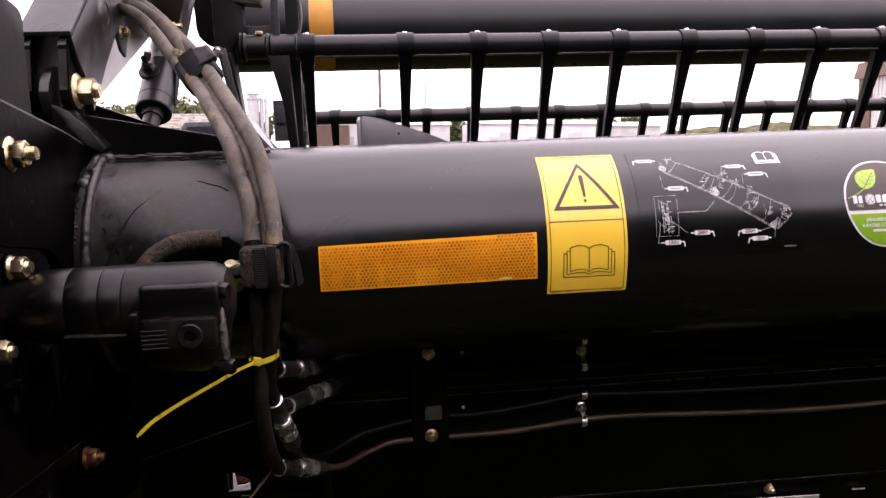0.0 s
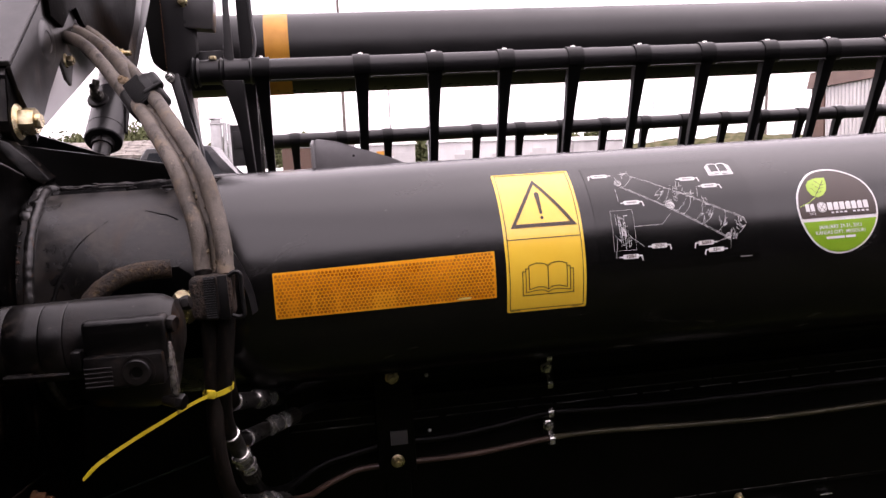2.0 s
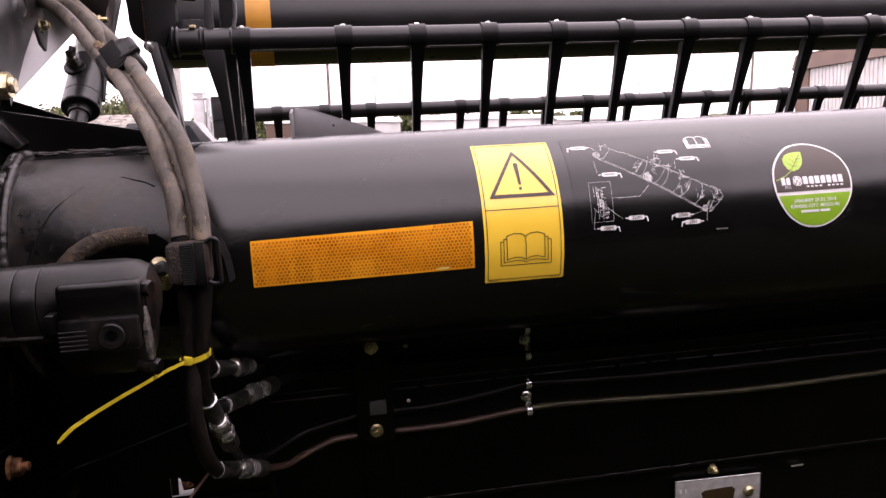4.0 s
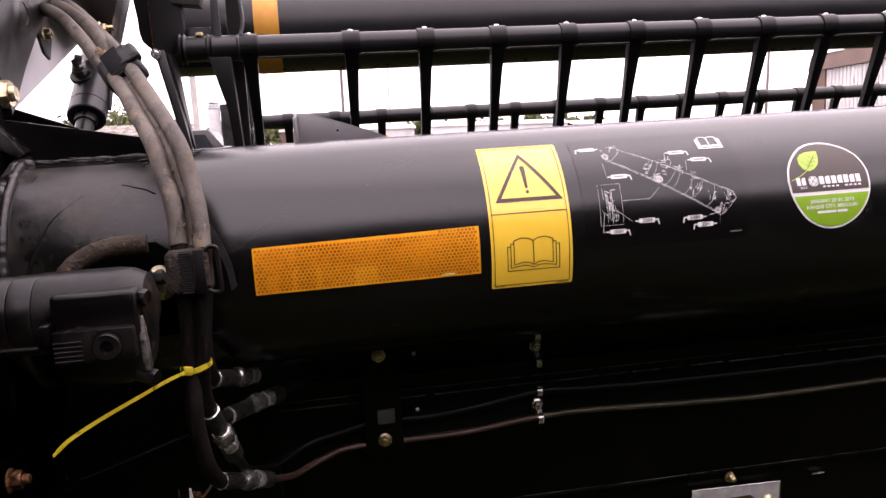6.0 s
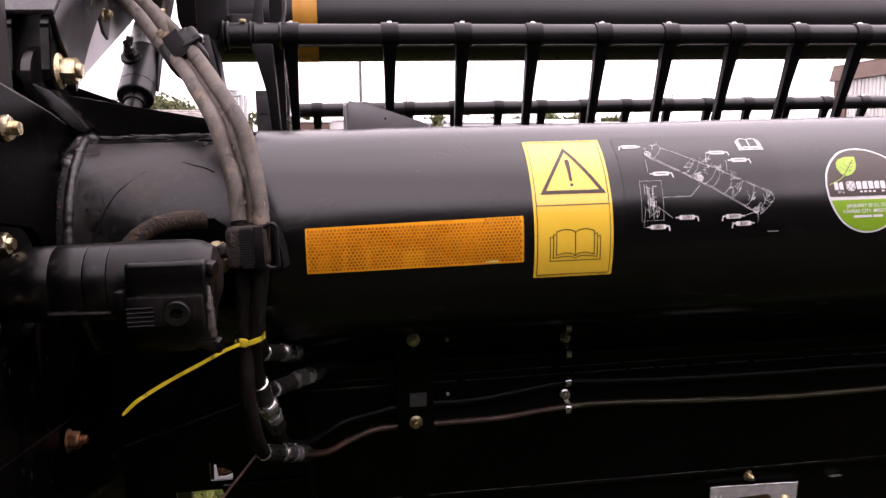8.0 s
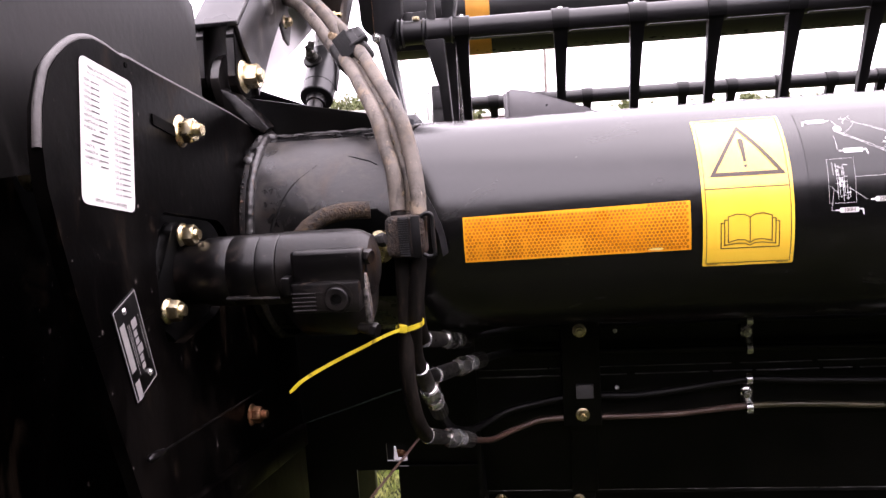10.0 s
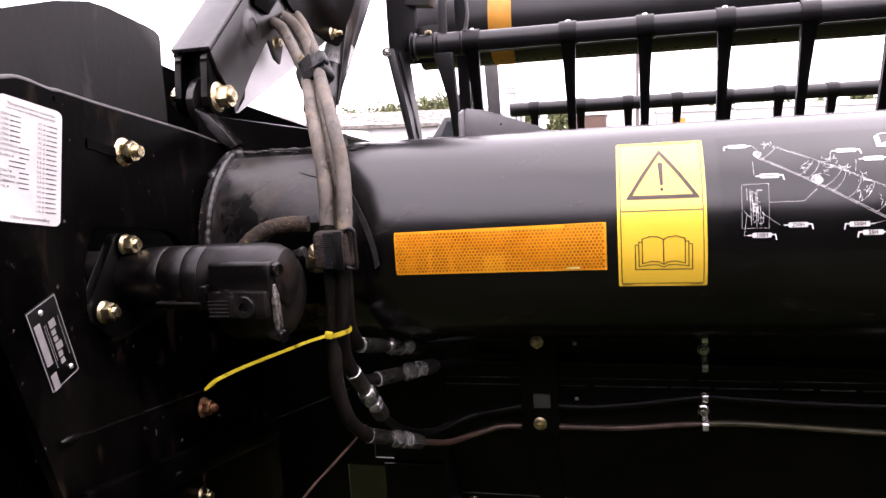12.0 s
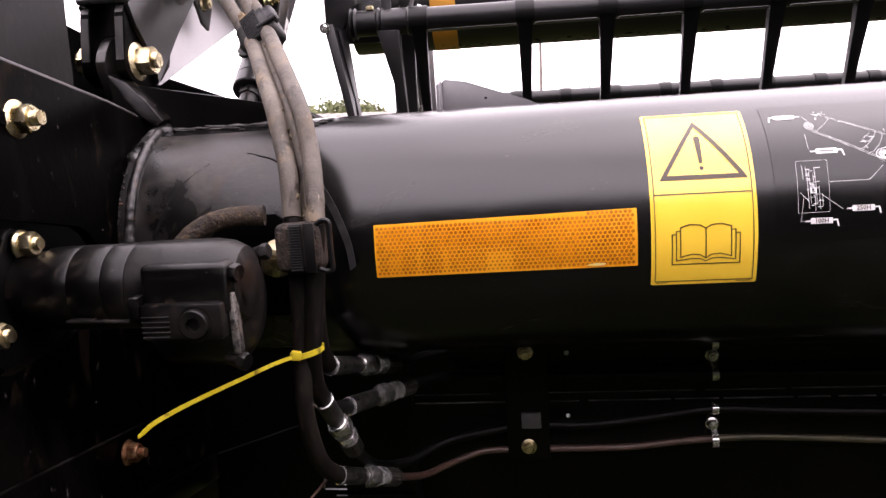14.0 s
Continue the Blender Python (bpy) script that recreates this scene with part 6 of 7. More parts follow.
part("heading", on_plate(text_bm("one or more of the following patents:", 0.0032, (0.0325, 0.0965), bold=0.012), LO, LU, LV, 0.0011), INK, pl, smooth=None)
for i, w in enumerate(["CDN. #"] * 6 + ["AUSTRALIA #"] * 2 + ["RUSSIA #", "", "", "ITALY #", "FRANCE #", "GERMANY #", "U.K. #"]):
    if w:
        part("entry", on_plate(text_bm(w, 0.0031, (0.0035, 0.0905 - 0.00435 * i), "LEFT", bold=0.012), LO, LU, LV, 0.0011), INK, pl, smooth=None)
for i in range(19):
    part("entry", on_plate(text_bm("U.S. #", 0.0031, (0.0385, 0.0900 - 0.00435 * i), "LEFT", bold=0.012), LO, LU, LV, 0.0011), INK, pl, smooth=None)
part("footer", on_plate(text_bm("Other patents pending", 0.0042, (0.033, 0.0045), bold=0.012), LO, LU, LV, 0.0011), INK, pl, smooth=None)

ip = thing("maker_plate", (plate_x(0.53), 0.53, 1.30), "black riveted maker's plate with a silver border", "plate")
IO = Vector((0.5050, 1.3712))
IU, IV = Vector((0.037, 0.0092)), Vector((0.0168, -0.0727))
bm = bmesh.new()
rim = [IO, IO + IU, IO + IU + IV, IO + IV]
slab(bm, [(plate_x(p.x), p.x, p.y) for p in rim], (0.0012, 0, 0), 0.0004)
part("backing", bm, PANEL, ip, smooth=25)
LI, LJ = IU.length, IV.length
bm = bmesh.new()
line(bm, [(0.001, 0.001), (LI - 0.001, 0.001), (LI - 0.001, LJ - 0.001), (0.001, LJ - 0.001)], 0.0009, True)
sheet(bm, [(0.004, 0.014), (0.0115, 0.014), (0.0115, 0.052), (0.004, 0.052)])
sheet(bm, [(0.004, 0.060), (0.0115, 0.060), (0.0115, 0.075), (0.004, 0.075)])
part("border", on_plate(bm, IO, IU.normalized(), IV.normalized(), 0.0017), ALU, ip, "bare silver border and blank fields", smooth=None)
bm = bmesh.new()
v = 0.018
for h, w in ((0.0082, 0.0072), (0.0052, 0.0050), (0.0052, 0.0046), (0.0082, 0.0066), (0.0052, 0.0052), (0.0052, 0.0048)):
    sheet(bm, [(0.0205, v), (0.0205 + h, v), (0.0205 + h, v + w), (0.0205, v + w)])
    v += w + 0.0014
for u, n in ((0.0150, 14), (0.0172, 12), (0.0330, 13)):
    for k in range(n):
        line(bm, [(u, 0.019 + 0.0029 * k), (u, 0.019 + 0.0029 * k + 0.0018)], 0.0007)
part("emblem", on_plate(bm, IO, IU.normalized(), IV.normalized(), 0.0017), ALU, ip, smooth=None)
for a, b in ((0.016, 0.0075), (0.030, LJ - 0.008)):
    bm = bmesh.new()
    p = IO + IU.normalized() * a + IV.normalized() * b
    lathe(bm, (plate_x(p.x) + 0.001, p.x, p.y), (1, 0, 0), [(0, 0.0028), (0.001, 0.0026), (0.0018, 0.0014)], 14)
    part("rivet", bm, STEEL, ip)

# ---- pick-up reel beyond the tube ----
reel = thing("pickup_reel", (0, 1.95, 1.3), "black pick-up reel with rows of plastic tines", "crop reel")


def tine_mesh():
    """A broad plastic tine, ribbed, that narrows downwards and leans forward; its clip is at the origin."""
    bm = bmesh.new()
    secs = ((-0.009, -0.012, 0.0145, 0.0095), (0.003, -0.030, 0.0132, 0.0095), (0.016, -0.065, 0.0116, 0.0085), (0.032, -0.105, 0.0102, 0.0075), (0.049, -0.150, 0.0090, 0.007), (0.068, -0.200, 0.0083, 0.0065), (0.088, -0.250, 0.0075, 0.006))
    rings = []
    for y, z, w, t in secs:
        rings.append([bm.verts.new(p) for p in ((-w, y - t, z), (-w * 0.55, y - t - 0.002, z), (w * 0.55, y - t - 0.002, z), (w, y - t, z), (w, y + t, z), (-w, y + t, z))])
    for a, b in zip(rings[:-1], rings[1:]):
        for i in range(6):
            bm.faces.new((a[i], a[(i + 1) % 6], b[(i + 1) % 6], b[i]))
    bm.faces.new(rings[0][::-1])
    bm.faces.new(rings[-1])
    return mesh_from("tine", bm, PLASTIC, (0, 0, 0), 30)


def clip_mesh():
    """The tine's clip: a half ring round the bar."""
    bm = bmesh.new()
    a0, a1, n = -30, 215, 16
    rows = []
    for x in (-0.017, 0.017):
        for r in (0.0228, 0.0256):
            rows.append([bm.verts.new((x, r * math.cos(radians(a0 + (a1 - a0) * i / n)), r * math.sin(radians(a0 + (a1 - a0) * i / n)))) for i in range(n + 1)])
    for i in range(n):
        for p, q in ((0, 1), (1, 3), (3, 2), (2, 0)):
            bm.faces.new((rows[p][i], rows[q][i], rows[q][i + 1], rows[p][i + 1]))
    for i in (0, n):
        bm.faces.new([rows[k][i] for k in (0, 1, 3, 2)])
    return mesh_from("clip", bm, PLASTIC, (0, 0, 0), 30)


def head_mesh():
    bm = bmesh.new()
    lathe(bm, (0, -0.002, 0.0245), (0, 0, 1), [(0, 0.006), (0.0015, 0.0057), (0.003, 0.004), (0.0035, 0.0015)], 14)
    return mesh_from("bolt_head", bm, STEEL, (0, 0, 0), 30)


TM, CM, HM = tine_mesh(), clip_mesh(), head_mesh()


def tine_bar(y, z, x0, x1, xs):
    bm = bmesh.new()
    rod(bm, (x0, y, z), (x1, y, z), 0.0225, seg=32)
    bar = part("tine_bar", bm, REELPAINT, reel, "black tine bar with clipped tines")
    for x in xs:
        again("tine", TM, bar, (x, y, z))
        again("clip", CM, bar, (x, y, z))
        again("bolt_head", HM, bar, (x, y, z))
    return bar


front = tine_bar(1.597, 1.662, -0.30, 4.2, [-0.171] + [0.026 + 0.1494 * k for k in range(28)])
tine_bar(2.55, 1.530, -0.22, 5.2, [-0.141 + 0.1512 * k for k in range(35)])
# folded strip between tines under the front bar; edge highlight drawn in grey
xs = [-0.171] + [0.026 + 0.1494 * k for k in range(28)]
for a, b in zip(xs[:-1], xs[1:]):
    bm = bmesh.new()
    hose(bm, [(a + 0.017, 1.578, 1.6385), (a + 0.021, 1.577, 1.6410), (a + 0.030, 1.577, 1.6412), (b - 0.030, 1.577, 1.6412), (b - 0.021, 1.577, 1.6410), (b - 0.017, 1.578, 1.6385)], 0.0010, seg=6, n=2)
    part("strip", bm, GREYSHEEN, front)

bm = bmesh.new()
rod(bm, (-0.36, 1.95, 1.733), (5.0, 1.95, 1.733), 0.0950, seg=64)
ctube = part("centre_tube", bm, REELPAINT, reel, "thick black centre tube")
bm = bmesh.new()
lathe(bm, (-0.176, 1.95, 1.733), (1, 0, 0), [(0, 0.0952), (0, 0.0958), (0.056, 0.0958), (0.056, 0.0952)], 64)
part("marking_band", bm, ORANGE, ctube, "orange tape band round the tube")
bm = bmesh.new()
rr = random.Random(8)
for i in range(170):
    x = -0.25 + 3.4 * i / 170 + rr.uniform(-0.01, 0.01)
    a = radians(252 + rr.uniform(-5, 5))
    bmesh.ops.create_icosphere(bm, subdivisions=1, radius=rr.uniform(0.0012, 0.003), matrix=Matrix.Translation((x, 1.95 + 0.0955 * math.cos(a), 1.733 + 0.0955 * math.sin(a))) @ Matrix.Diagonal((2.2, 1, 0.7, 1)))
tagged(part("dried_mud_specks", bm, PLATE, ctube), kind="stuff")

# reel end: plates, bearing, levers
bm = bmesh.new()
slab(bm, [(-0.3440, 1.57, 2.0), (-0.292, 1.60, 2.0), (-0.292, 1.60, 1.700), (-0.328, 1.58, 1.632), (-0.3440, 1.57, 1.642)], (0.004, 0.008, 0), 0.001)
part("end_plate", bm, REELPAINT, reel, "dark upright end plate")
bm = bmesh.new()
for k in range(60):
    box(bm, (-0.3446, 1.567, 1.648 + 0.0058 * k), (0.0013, 0.002, 0.0018 + 0.0016 * (k * 7 % 5) / 4))
part("chipped_edge", bm, RUSTY, reel, smooth=None)
bm = bmesh.new()
slab(bm, [(-0.55, 2.2, 2.25), (-0.40, 2.2, 2.25), (-0.40, 2.2, 1.722), (-0.440, 2.2, 1.723), (-0.466, 2.2, 1.729), (-0.479, 2.2, 1.741), (-0.490, 2.2, 1.752), (-0.496, 2.2, 1.775), (-0.497, 2.2, 1.82), (-0.502, 2.2, 1.865), (-0.509, 2.2, 1.915), (-0.525, 2.2, 2.02)], (0, 0.03, 0), 0.004)
part("drive_guard", bm, PANEL, reel, "black rounded drive guard")
bm = bmesh.new()
lathe(bm, (-0.303, 1.597, 1.662), (1, 0, 0), [(0, 0.024), (0.004, 0.030), (0.008, 0.024), (0.012, 0.029), (0.016, 0.024), (0.03, 0.024), (0.052, 0.024), (0.056, 0.028), (0.061, 0.024), (0.064, 0.028), (0.070, 0.0245), (0.11, 0.0245), (0.113, 0.027), (0.118, 0.0235)], 32)
part("bearing", bm, REELPAINT, reel, "ribbed bearing sleeve")
bm = bmesh.new()
hexnut(bm, (-0.262, 1.59, 1.685), (0, 0, 1), 0.013, 0.007)
part("grease_nipple", bm, ZINC, reel, smooth=25)
bm = bmesh.new()
box(bm, (-0.281, 1.615, 1.775), (0.056, 0.05, 0.060), 0.003, pose(0, 0, 0, 0, 6, 0))
part("bracket_box", bm, GREYSHEEN, reel, "dull grey bracket box")
bolted("nut", (-0.308, 1.59, 1.795), (0, -1, 0), 0.013, reel, ZINC, stub=0.004)
bm = bmesh.new()
slab(bm, [(-0.240, 1.585, 1.682), (-0.221, 1.585, 1.682), (-0.224, 1.60, 1.78), (-0.218, 1.60, 1.90), (-0.232, 1.60, 1.90), (-0.236, 1.60, 1.78)], (0, 0.006, 0), 0.001)
part("lever", bm, GREYSHEEN, reel)
bm = bmesh.new()
slab(bm, [(-0.213, 1.63, 2.0), (-0.183, 1.63, 2.0), (-0.190, 1.64, 1.43), (-0.213, 1.64, 1.43)], (0, 0.012, 0), 0.001)
part("disc_bar", bm, REELPAINT, reel)
bm = bmesh.new()
hose(bm, [(-0.186, 1.60, 1.685), (-0.180, 1.605, 1.72), (-0.184, 1.61, 1.77), (-0.186, 1.62, 1.86)], 0.004, seg=8)
part("link", bm, GREYSHEEN, reel)
# legs below the bar
bm = bmesh.new()
slab(bm, [(-0.3287, 1.5055, 1.653), (-0.3110, 1.605, 1.653), (-0.2866, 1.605, 1.418), (-0.2828, 1.5047, 1.418)], (-0.004, 0.002, 0))
slab(bm, [(-0.3287, 1.5055, 1.653), (-0.3150, 1.5085, 1.653), (-0.2745, 1.5077, 1.418), (-0.2828, 1.5047, 1.418)], (0, -0.003, 0), 0.0006)
slab(bm, [(-0.3180, 1.550, 1.648), (-0.3150, 1.565, 1.648), (-0.2860, 1.565, 1.458), (-0.2870, 1.555, 1.458)], (0.003, -0.002, 0), 0.0006)
part("arm", bm, REELPAINT, reel, "folded black channel arm")
bm = bmesh.new()
lathe(bm, (-0.3290, 1.500, 1.6464), (0.1, -1, 0), [(0, 0.0095), (0.002, 0.0092), (0.0024, 0.006), (0.006, 0.0058), (0.007, 0.004)], 16)
part("rivet", bm, STEEL, reel)
bm = bmesh.new()
slab(bm, [(-0.242, 1.535, 1.640), (-0.204, 1.535, 1.640), (-0.200, 1.545, 1.55), (-0.196, 1.56, 1.45), (-0.212, 1.56, 1.45), (-0.218, 1.55, 1.546), (-0.223, 1.55, 1.560)], (0.002, 0.012, 0), 0.001)
part("arm", bm, REELPAINT, reel)
bm = bmesh.new()
slab(bm, [(-0.345, 1.63, 1.662), (-0.312, 1.63, 1.706), (-0.245, 1.63, 1.708), (-0.245, 1.63, 1.63), (-0.335, 1.63, 1.63)], (0, 0.004, 0), 0.001)
part("cover", bm, REELPAINT, reel)
bm = bmesh.new()
hose(bm, [(-0.201, 1.66, 1.640), (-0.192, 1.665, 1.605), (-0.187, 1.67, 1.55), (-0.188, 1.675, 1.50), (-0.192, 1.68, 1.45)], 0.005, seg=10)
hose(bm, [(-0.200, 1.65, 1.632), (-0.209, 1.655, 1.59), (-0.208, 1.66, 1.52), (-0.203, 1.665, 1.45)], 0.004, seg=10)
slab(bm, [(-0.203, 1.672, 1.615), (-0.194, 1.672, 1.612), (-0.190, 1.672, 1.55), (-0.194, 1.672, 1.47), (-0.205, 1.672, 1.47), (-0.207, 1.672, 1.55)], (0, 0.003, 0), 0.0006)
part("cam_link", bm, DARKSTEEL, reel, "plated curved cam link")
bm = bmesh.new()
slab(bm, [(-0.2765, 1.92, 1.470), (-0.2765, 1.92, 1.5690), (-0.2395, 1.92, 1.5690), (-0.2395, 1.92, 1.470)], (0, 0.03, 0), 0.002)
box(bm, (-0.2580, 1.918, 1.5340), (0.027, 0.006, 0.040), 0.001)
part("stop_block", bm, GREYSHEEN, reel, "dull grey stop block")
bm = bmesh.new()
slab(bm, [(-0.256, 2.25, 1.70), (-0.215, 2.25, 1.70), (-0.215, 2.28, 1.45), (-0.250, 2.28, 1.45)], (0, 0.01, 0), 0.001)
part("spoke", bm, FINGREY, reel, "grey pressed spokes")

bm = bmesh.new()
slab(bm, [(-0.42, 1.60, 2.35), (-0.29, 1.60, 2.35), (-0.29, 1.60, 1.98), (-0.42, 1.60, 1.98)], (0, 0.2, 0), 0.004)
part("hub_plate", bm, REELPAINT, reel)

# the reel runs slightly askew of the tube
SKEW = pose(0, 0, 0, 0, 0.35, 0.97)
for ob in MACHINE:
    ob.matrix_world = HEAD @ Matrix.Translation(ob.location) @ (SKEW if ob is reel else Matrix())

# ---- the yard and the far buildings ----


def far(name, base, label, category, group=""):
    return thing(name, base, label, category, group, machine=False)


def trailer(x, y, w, d, h, material, label, roof=0.25, windows=2, doors=1, legs=True):
    """A long site trailer: body with ribs, low roof, windows, door, underframe."""
    th = far("site_trailer", (x, y, 0), label, "trailer", "trailers along the yard")
    bm = bmesh.new()
    box(bm, (x, y, 0.55 + (h - 0.55) / 2), (w, d, h - 0.55), 0.03)
    body = part("body", bm, material, th, smooth=None)
    for i in range(int(w / 0.6)):
        bm = bmesh.new()
        box(bm, (x - w / 2 + 0.3 + 0.6 * i, y - d / 2 - 0.012, 0.55 + (h - 0.55) / 2), (0.05, 0.03, h - 0.75))
        part("rib", bm, material, body, smooth=None)
    bm = bmesh.new()
    slab(bm, [(x - w / 2 - 0.1, y - d / 2 - 0.12, h), (x + w / 2 + 0.1, y - d / 2 - 0.12, h), (x + w / 2 + 0.1, y, h + roof), (x - w / 2 - 0.1, y, h + roof)], (0, 0, 0.06))
    slab(bm, [(x - w / 2 - 0.1, y + d / 2 + 0.12, h), (x + w / 2 + 0.1, y + d / 2 + 0.12, h), (x + w / 2 + 0.1, y, h + roof), (x - w / 2 - 0.1, y, h + roof)], (0, 0, 0.06))
    part("roof", bm, TRAILERW, th, smooth=None)
    for i in range(windows):
        wx = x - w / 2 + w * (i + 0.7) / (windows + 0.6)
        bm = bmesh.new()
        box(bm, (wx, y - d / 2 - 0.03, h * 0.66), (0.9, 0.05, 0.7), 0.01)
        win = part("window", bm, TRAILERW, th, smooth=None)
        bm = bmesh.new()
        box(bm, (wx, y - d / 2 - 0.06, h * 0.66), (0.74, 0.02, 0.54))
        part("pane", bm, TRAILERG, win, smooth=None)
    for i in range(doors):
        dx = x + w * (0.28 - 0.5 * i)
        bm = bmesh.new()
        box(bm, (dx, y - d / 2 - 0.03, 1.58), (0.9, 0.06, 1.95), 0.01)
        part("door", bm, TRAILERG, th, smooth=None)
    bm = bmesh.new()
    for i in range(4):
        box(bm, (x - w * 0.4 + w * 0.27 * i, y, 0.28), (0.25, d * 0.8, 0.56))
    part("support", bm, DARK, th, smooth=None)


trailer(-0.2, 46, 3.4, 2.4, 3.1, TRAILERW, "white box trailer with a brown end")
trailer(3.6, 47, 3.2, 2.4, 3.0, TRAILERG, "pale grey site trailer with a stained front", windows=1)
trailer(10.6, 47, 8.6, 2.6, 3.05, TRAILERW, "long white site trailer", windows=3, doors=2)
trailer(17.3, 48, 3.4, 2.4, 2.95, TRAILERG, "short pale site trailer", windows=1)
bm = bmesh.new()
box(bm, (-1.75, 44, 1.45), (1.75, 2.2, 2.9), 0.02)
bx = solo("storage_box", bm, SHEDBROWN, (-1.75, 44, 0), "brown sheet metal storage box", "storage box", smooth=None, machine=False)
bm = bmesh.new()
box(bm, (-1.75, 44, 2.98), (1.95, 2.4, 0.14), 0.02)
part("lid", bm, TRAILERW, bx, smooth=None)
bm = bmesh.new()
box(bm, (3.2, 45.74, 2.2), (0.75, 0.04, 0.9), 0.02)
solo("notice_board", bm, ORANGE, (3.2, 45.76, 1.75), "faded orange board on the trailer wall", "board", smooth=None, machine=False)

# house with a long shingled roof
hs = far("house", (-15, 40, 0), "low house with a long grey shingled roof", "house")
bm = bmesh.new()
box(bm, (-15, 42, 1.3), (15.5, 6.0, 2.6))
part("wall", bm, TRAILERW, hs, smooth=None)
bm = bmesh.new()
slab(bm, [(-23.2, 38.6, 2.5), (-6.9, 38.6, 2.5), (-7.4, 42, 3.35), (-22.7, 42, 3.35)], (0, 0, 0.1))
slab(bm, [(-23.2, 45.4, 2.5), (-6.9, 45.4, 2.5), (-7.4, 42, 3.35), (-22.7, 42, 3.35)], (0, 0, 0.1))
roof = part("roof", bm, ROOFG, hs, "grey shingle roof", smooth=None)
bm = bmesh.new()
rs = random.Random(4)
for j in range(8):
    y, z = 38.6 + 3.4 * j / 8, 2.63 + 0.85 * j / 8
    x = -23.0 + 0.06 * j
    while x < -7.2:
        L = rs.uniform(0.35, 0.8)
        box(bm, (x + L / 2, y + 0.2, z + 0.05 + rs.uniform(0, 0.03)), (L - 0.04, 0.40, 0.03), 0, pose(0, 0, 0, 14, 0, 0))
        x += L
tagged(part("shingles", bm, ROOFG, roof, smooth=None), kind="stuff")
for i in range(4):
    bm = bmesh.new()
    box(bm, (-21 + 3.8 * i, 38.97, 1.5), (1.2, 0.08, 1.1), 0.02)
    wd_ = part("window", bm, TRAILERW, hs, smooth=None)
    bm = bmesh.new()
    box(bm, (-21 + 3.8 * i, 38.92, 1.5), (1.0, 0.03, 0.9))
    part("pane", bm, GLASS, wd_, smooth=None)

# vent pipe, posts and a parked dark car
bm = bmesh.new()
lathe(bm, (-5.0, 35, 0), (0, 0, 1), [(0, 0.26), (3.75, 0.26), (3.78, 0.30), (3.86, 0.30), (3.9, 0.22), (4.0, 0.22), (4.02, 0.34), (4.1, 0.33), (4.16, 0.1)], 24)
solo("vent_pipe", bm, GALV, (-5.0, 35, 0), "galvanised vent pipe with a cap", "vent pipe", machine=False)
for x, h, r in ((-4.62, 3.85, 0.09), (-4.42, 3.8, 0.09)):
    bm = bmesh.new()
    lathe(bm, (x, 35, 0), (0, 0, 1), [(0, r), (h, r), (h + 0.05, r * 0.6)], 16)
    solo("steel_post", bm, GALV, (x, 35, 0), "plain galvanised steel post", "post", "posts in the yard", machine=False)
bm = bmesh.new()
hose(bm, [(-6.72, 40, 10), (-6.66, 40, 6), (-6.61, 40, 3), (-6.57, 40, 0)], 0.16, seg=14, n=3)
solo("flag_pole", bm, POLEPAINT, (-6.57, 40, 0), "tall white painted pole leaning slightly", "pole", machine=False)


def car(x, y, label, material, k=1.0):
    th = far("parked_car", (x, y, 0), label, "car", "cars parked in the yard")
    prof = [(-2.1, 0.35), (-2.1, 0.85), (-1.6, 1.0), (-1.0, 1.75), (0.7, 1.78), (1.3, 1.15), (2.1, 0.98), (2.15, 0.35)]
    bm = bmesh.new()
    slab(bm, [(x + a, y - 0.9, 0.35 + (b - 0.35) * k) for a, b in prof], (0, 1.8, 0), 0.08)
    part("body", bm, material, th, smooth=40)
    bm = bmesh.new()
    slab(bm, [(x + a, y - 0.93, 0.35 + (b - 0.35) * k) for a, b in ((-1.2, 1.15), (-0.9, 1.65), (0.6, 1.68), (1.0, 1.18))], (0, 1.86, 0))
    part("window", bm, GLASS, th, smooth=None)
    for a in (-1.35, 1.35):
        for k in (-0.85, 0.65):
            bm = bmesh.new()
            lathe(bm, (x + a, y + k, 0.34), (0, 1, 0), [(0, 0.28), (0.03, 0.34), (0.17, 0.34), (0.2, 0.28)], 24)
            wheel = part("wheel", bm, DARK, th)
            bm = bmesh.new()
            lathe(bm, (x + a, y + k - 0.01, 0.34), (0, 1, 0), [(0, 0.17), (0.22, 0.17)], 20)
            part("rim", bm, GALV, wheel)


car(-3.9, 22, "dark tall parked car beside the vent pipe", DARK, 1.38)
car(-5.2, 12.5, "white parked car on the grass behind the header", TRAILERW)
car(18.4, 44, "dark parked car beside the white trailer", DARK)

# grassy mound
bm = bmesh.new()
N_ = 96
gridv = []
for i in range(N_ + 1):
    row = []
    for j in range(13):
        x, y = 19.3 + 30.7 * i / N_, 52 + 14 * j / 12
        s = max(0, math.sin(math.pi * i / N_)) ** 0.3 * max(0, math.sin(math.pi * j / 12)) ** 0.7
        row.append(bm.verts.new((x, y, 3.5 * s * (1 + 0.07 * noise.noise(Vector((x * 0.4, y * 0.4, 0))) + 0.05 * noise.noise(Vector((x * 1.7, y * 1.7, 3)))) - 0.02)))
    gridv.append(row)
for i in range(N_):
    for j in range(12):
        bm.faces.new((gridv[i][j], gridv[i + 1][j], gridv[i + 1][j + 1], gridv[i][j + 1]))
solo("earth_mound", bm, MOUNDGRASS, (37, 59, 0), "long low grassy earth mound", "mound", machine=False)

# machine shed: brown gable trim, white ribbed walls
sh = far("machine_shed", (36, 27, 0), "tall brown and white ribbed sheet metal shed", "shed")
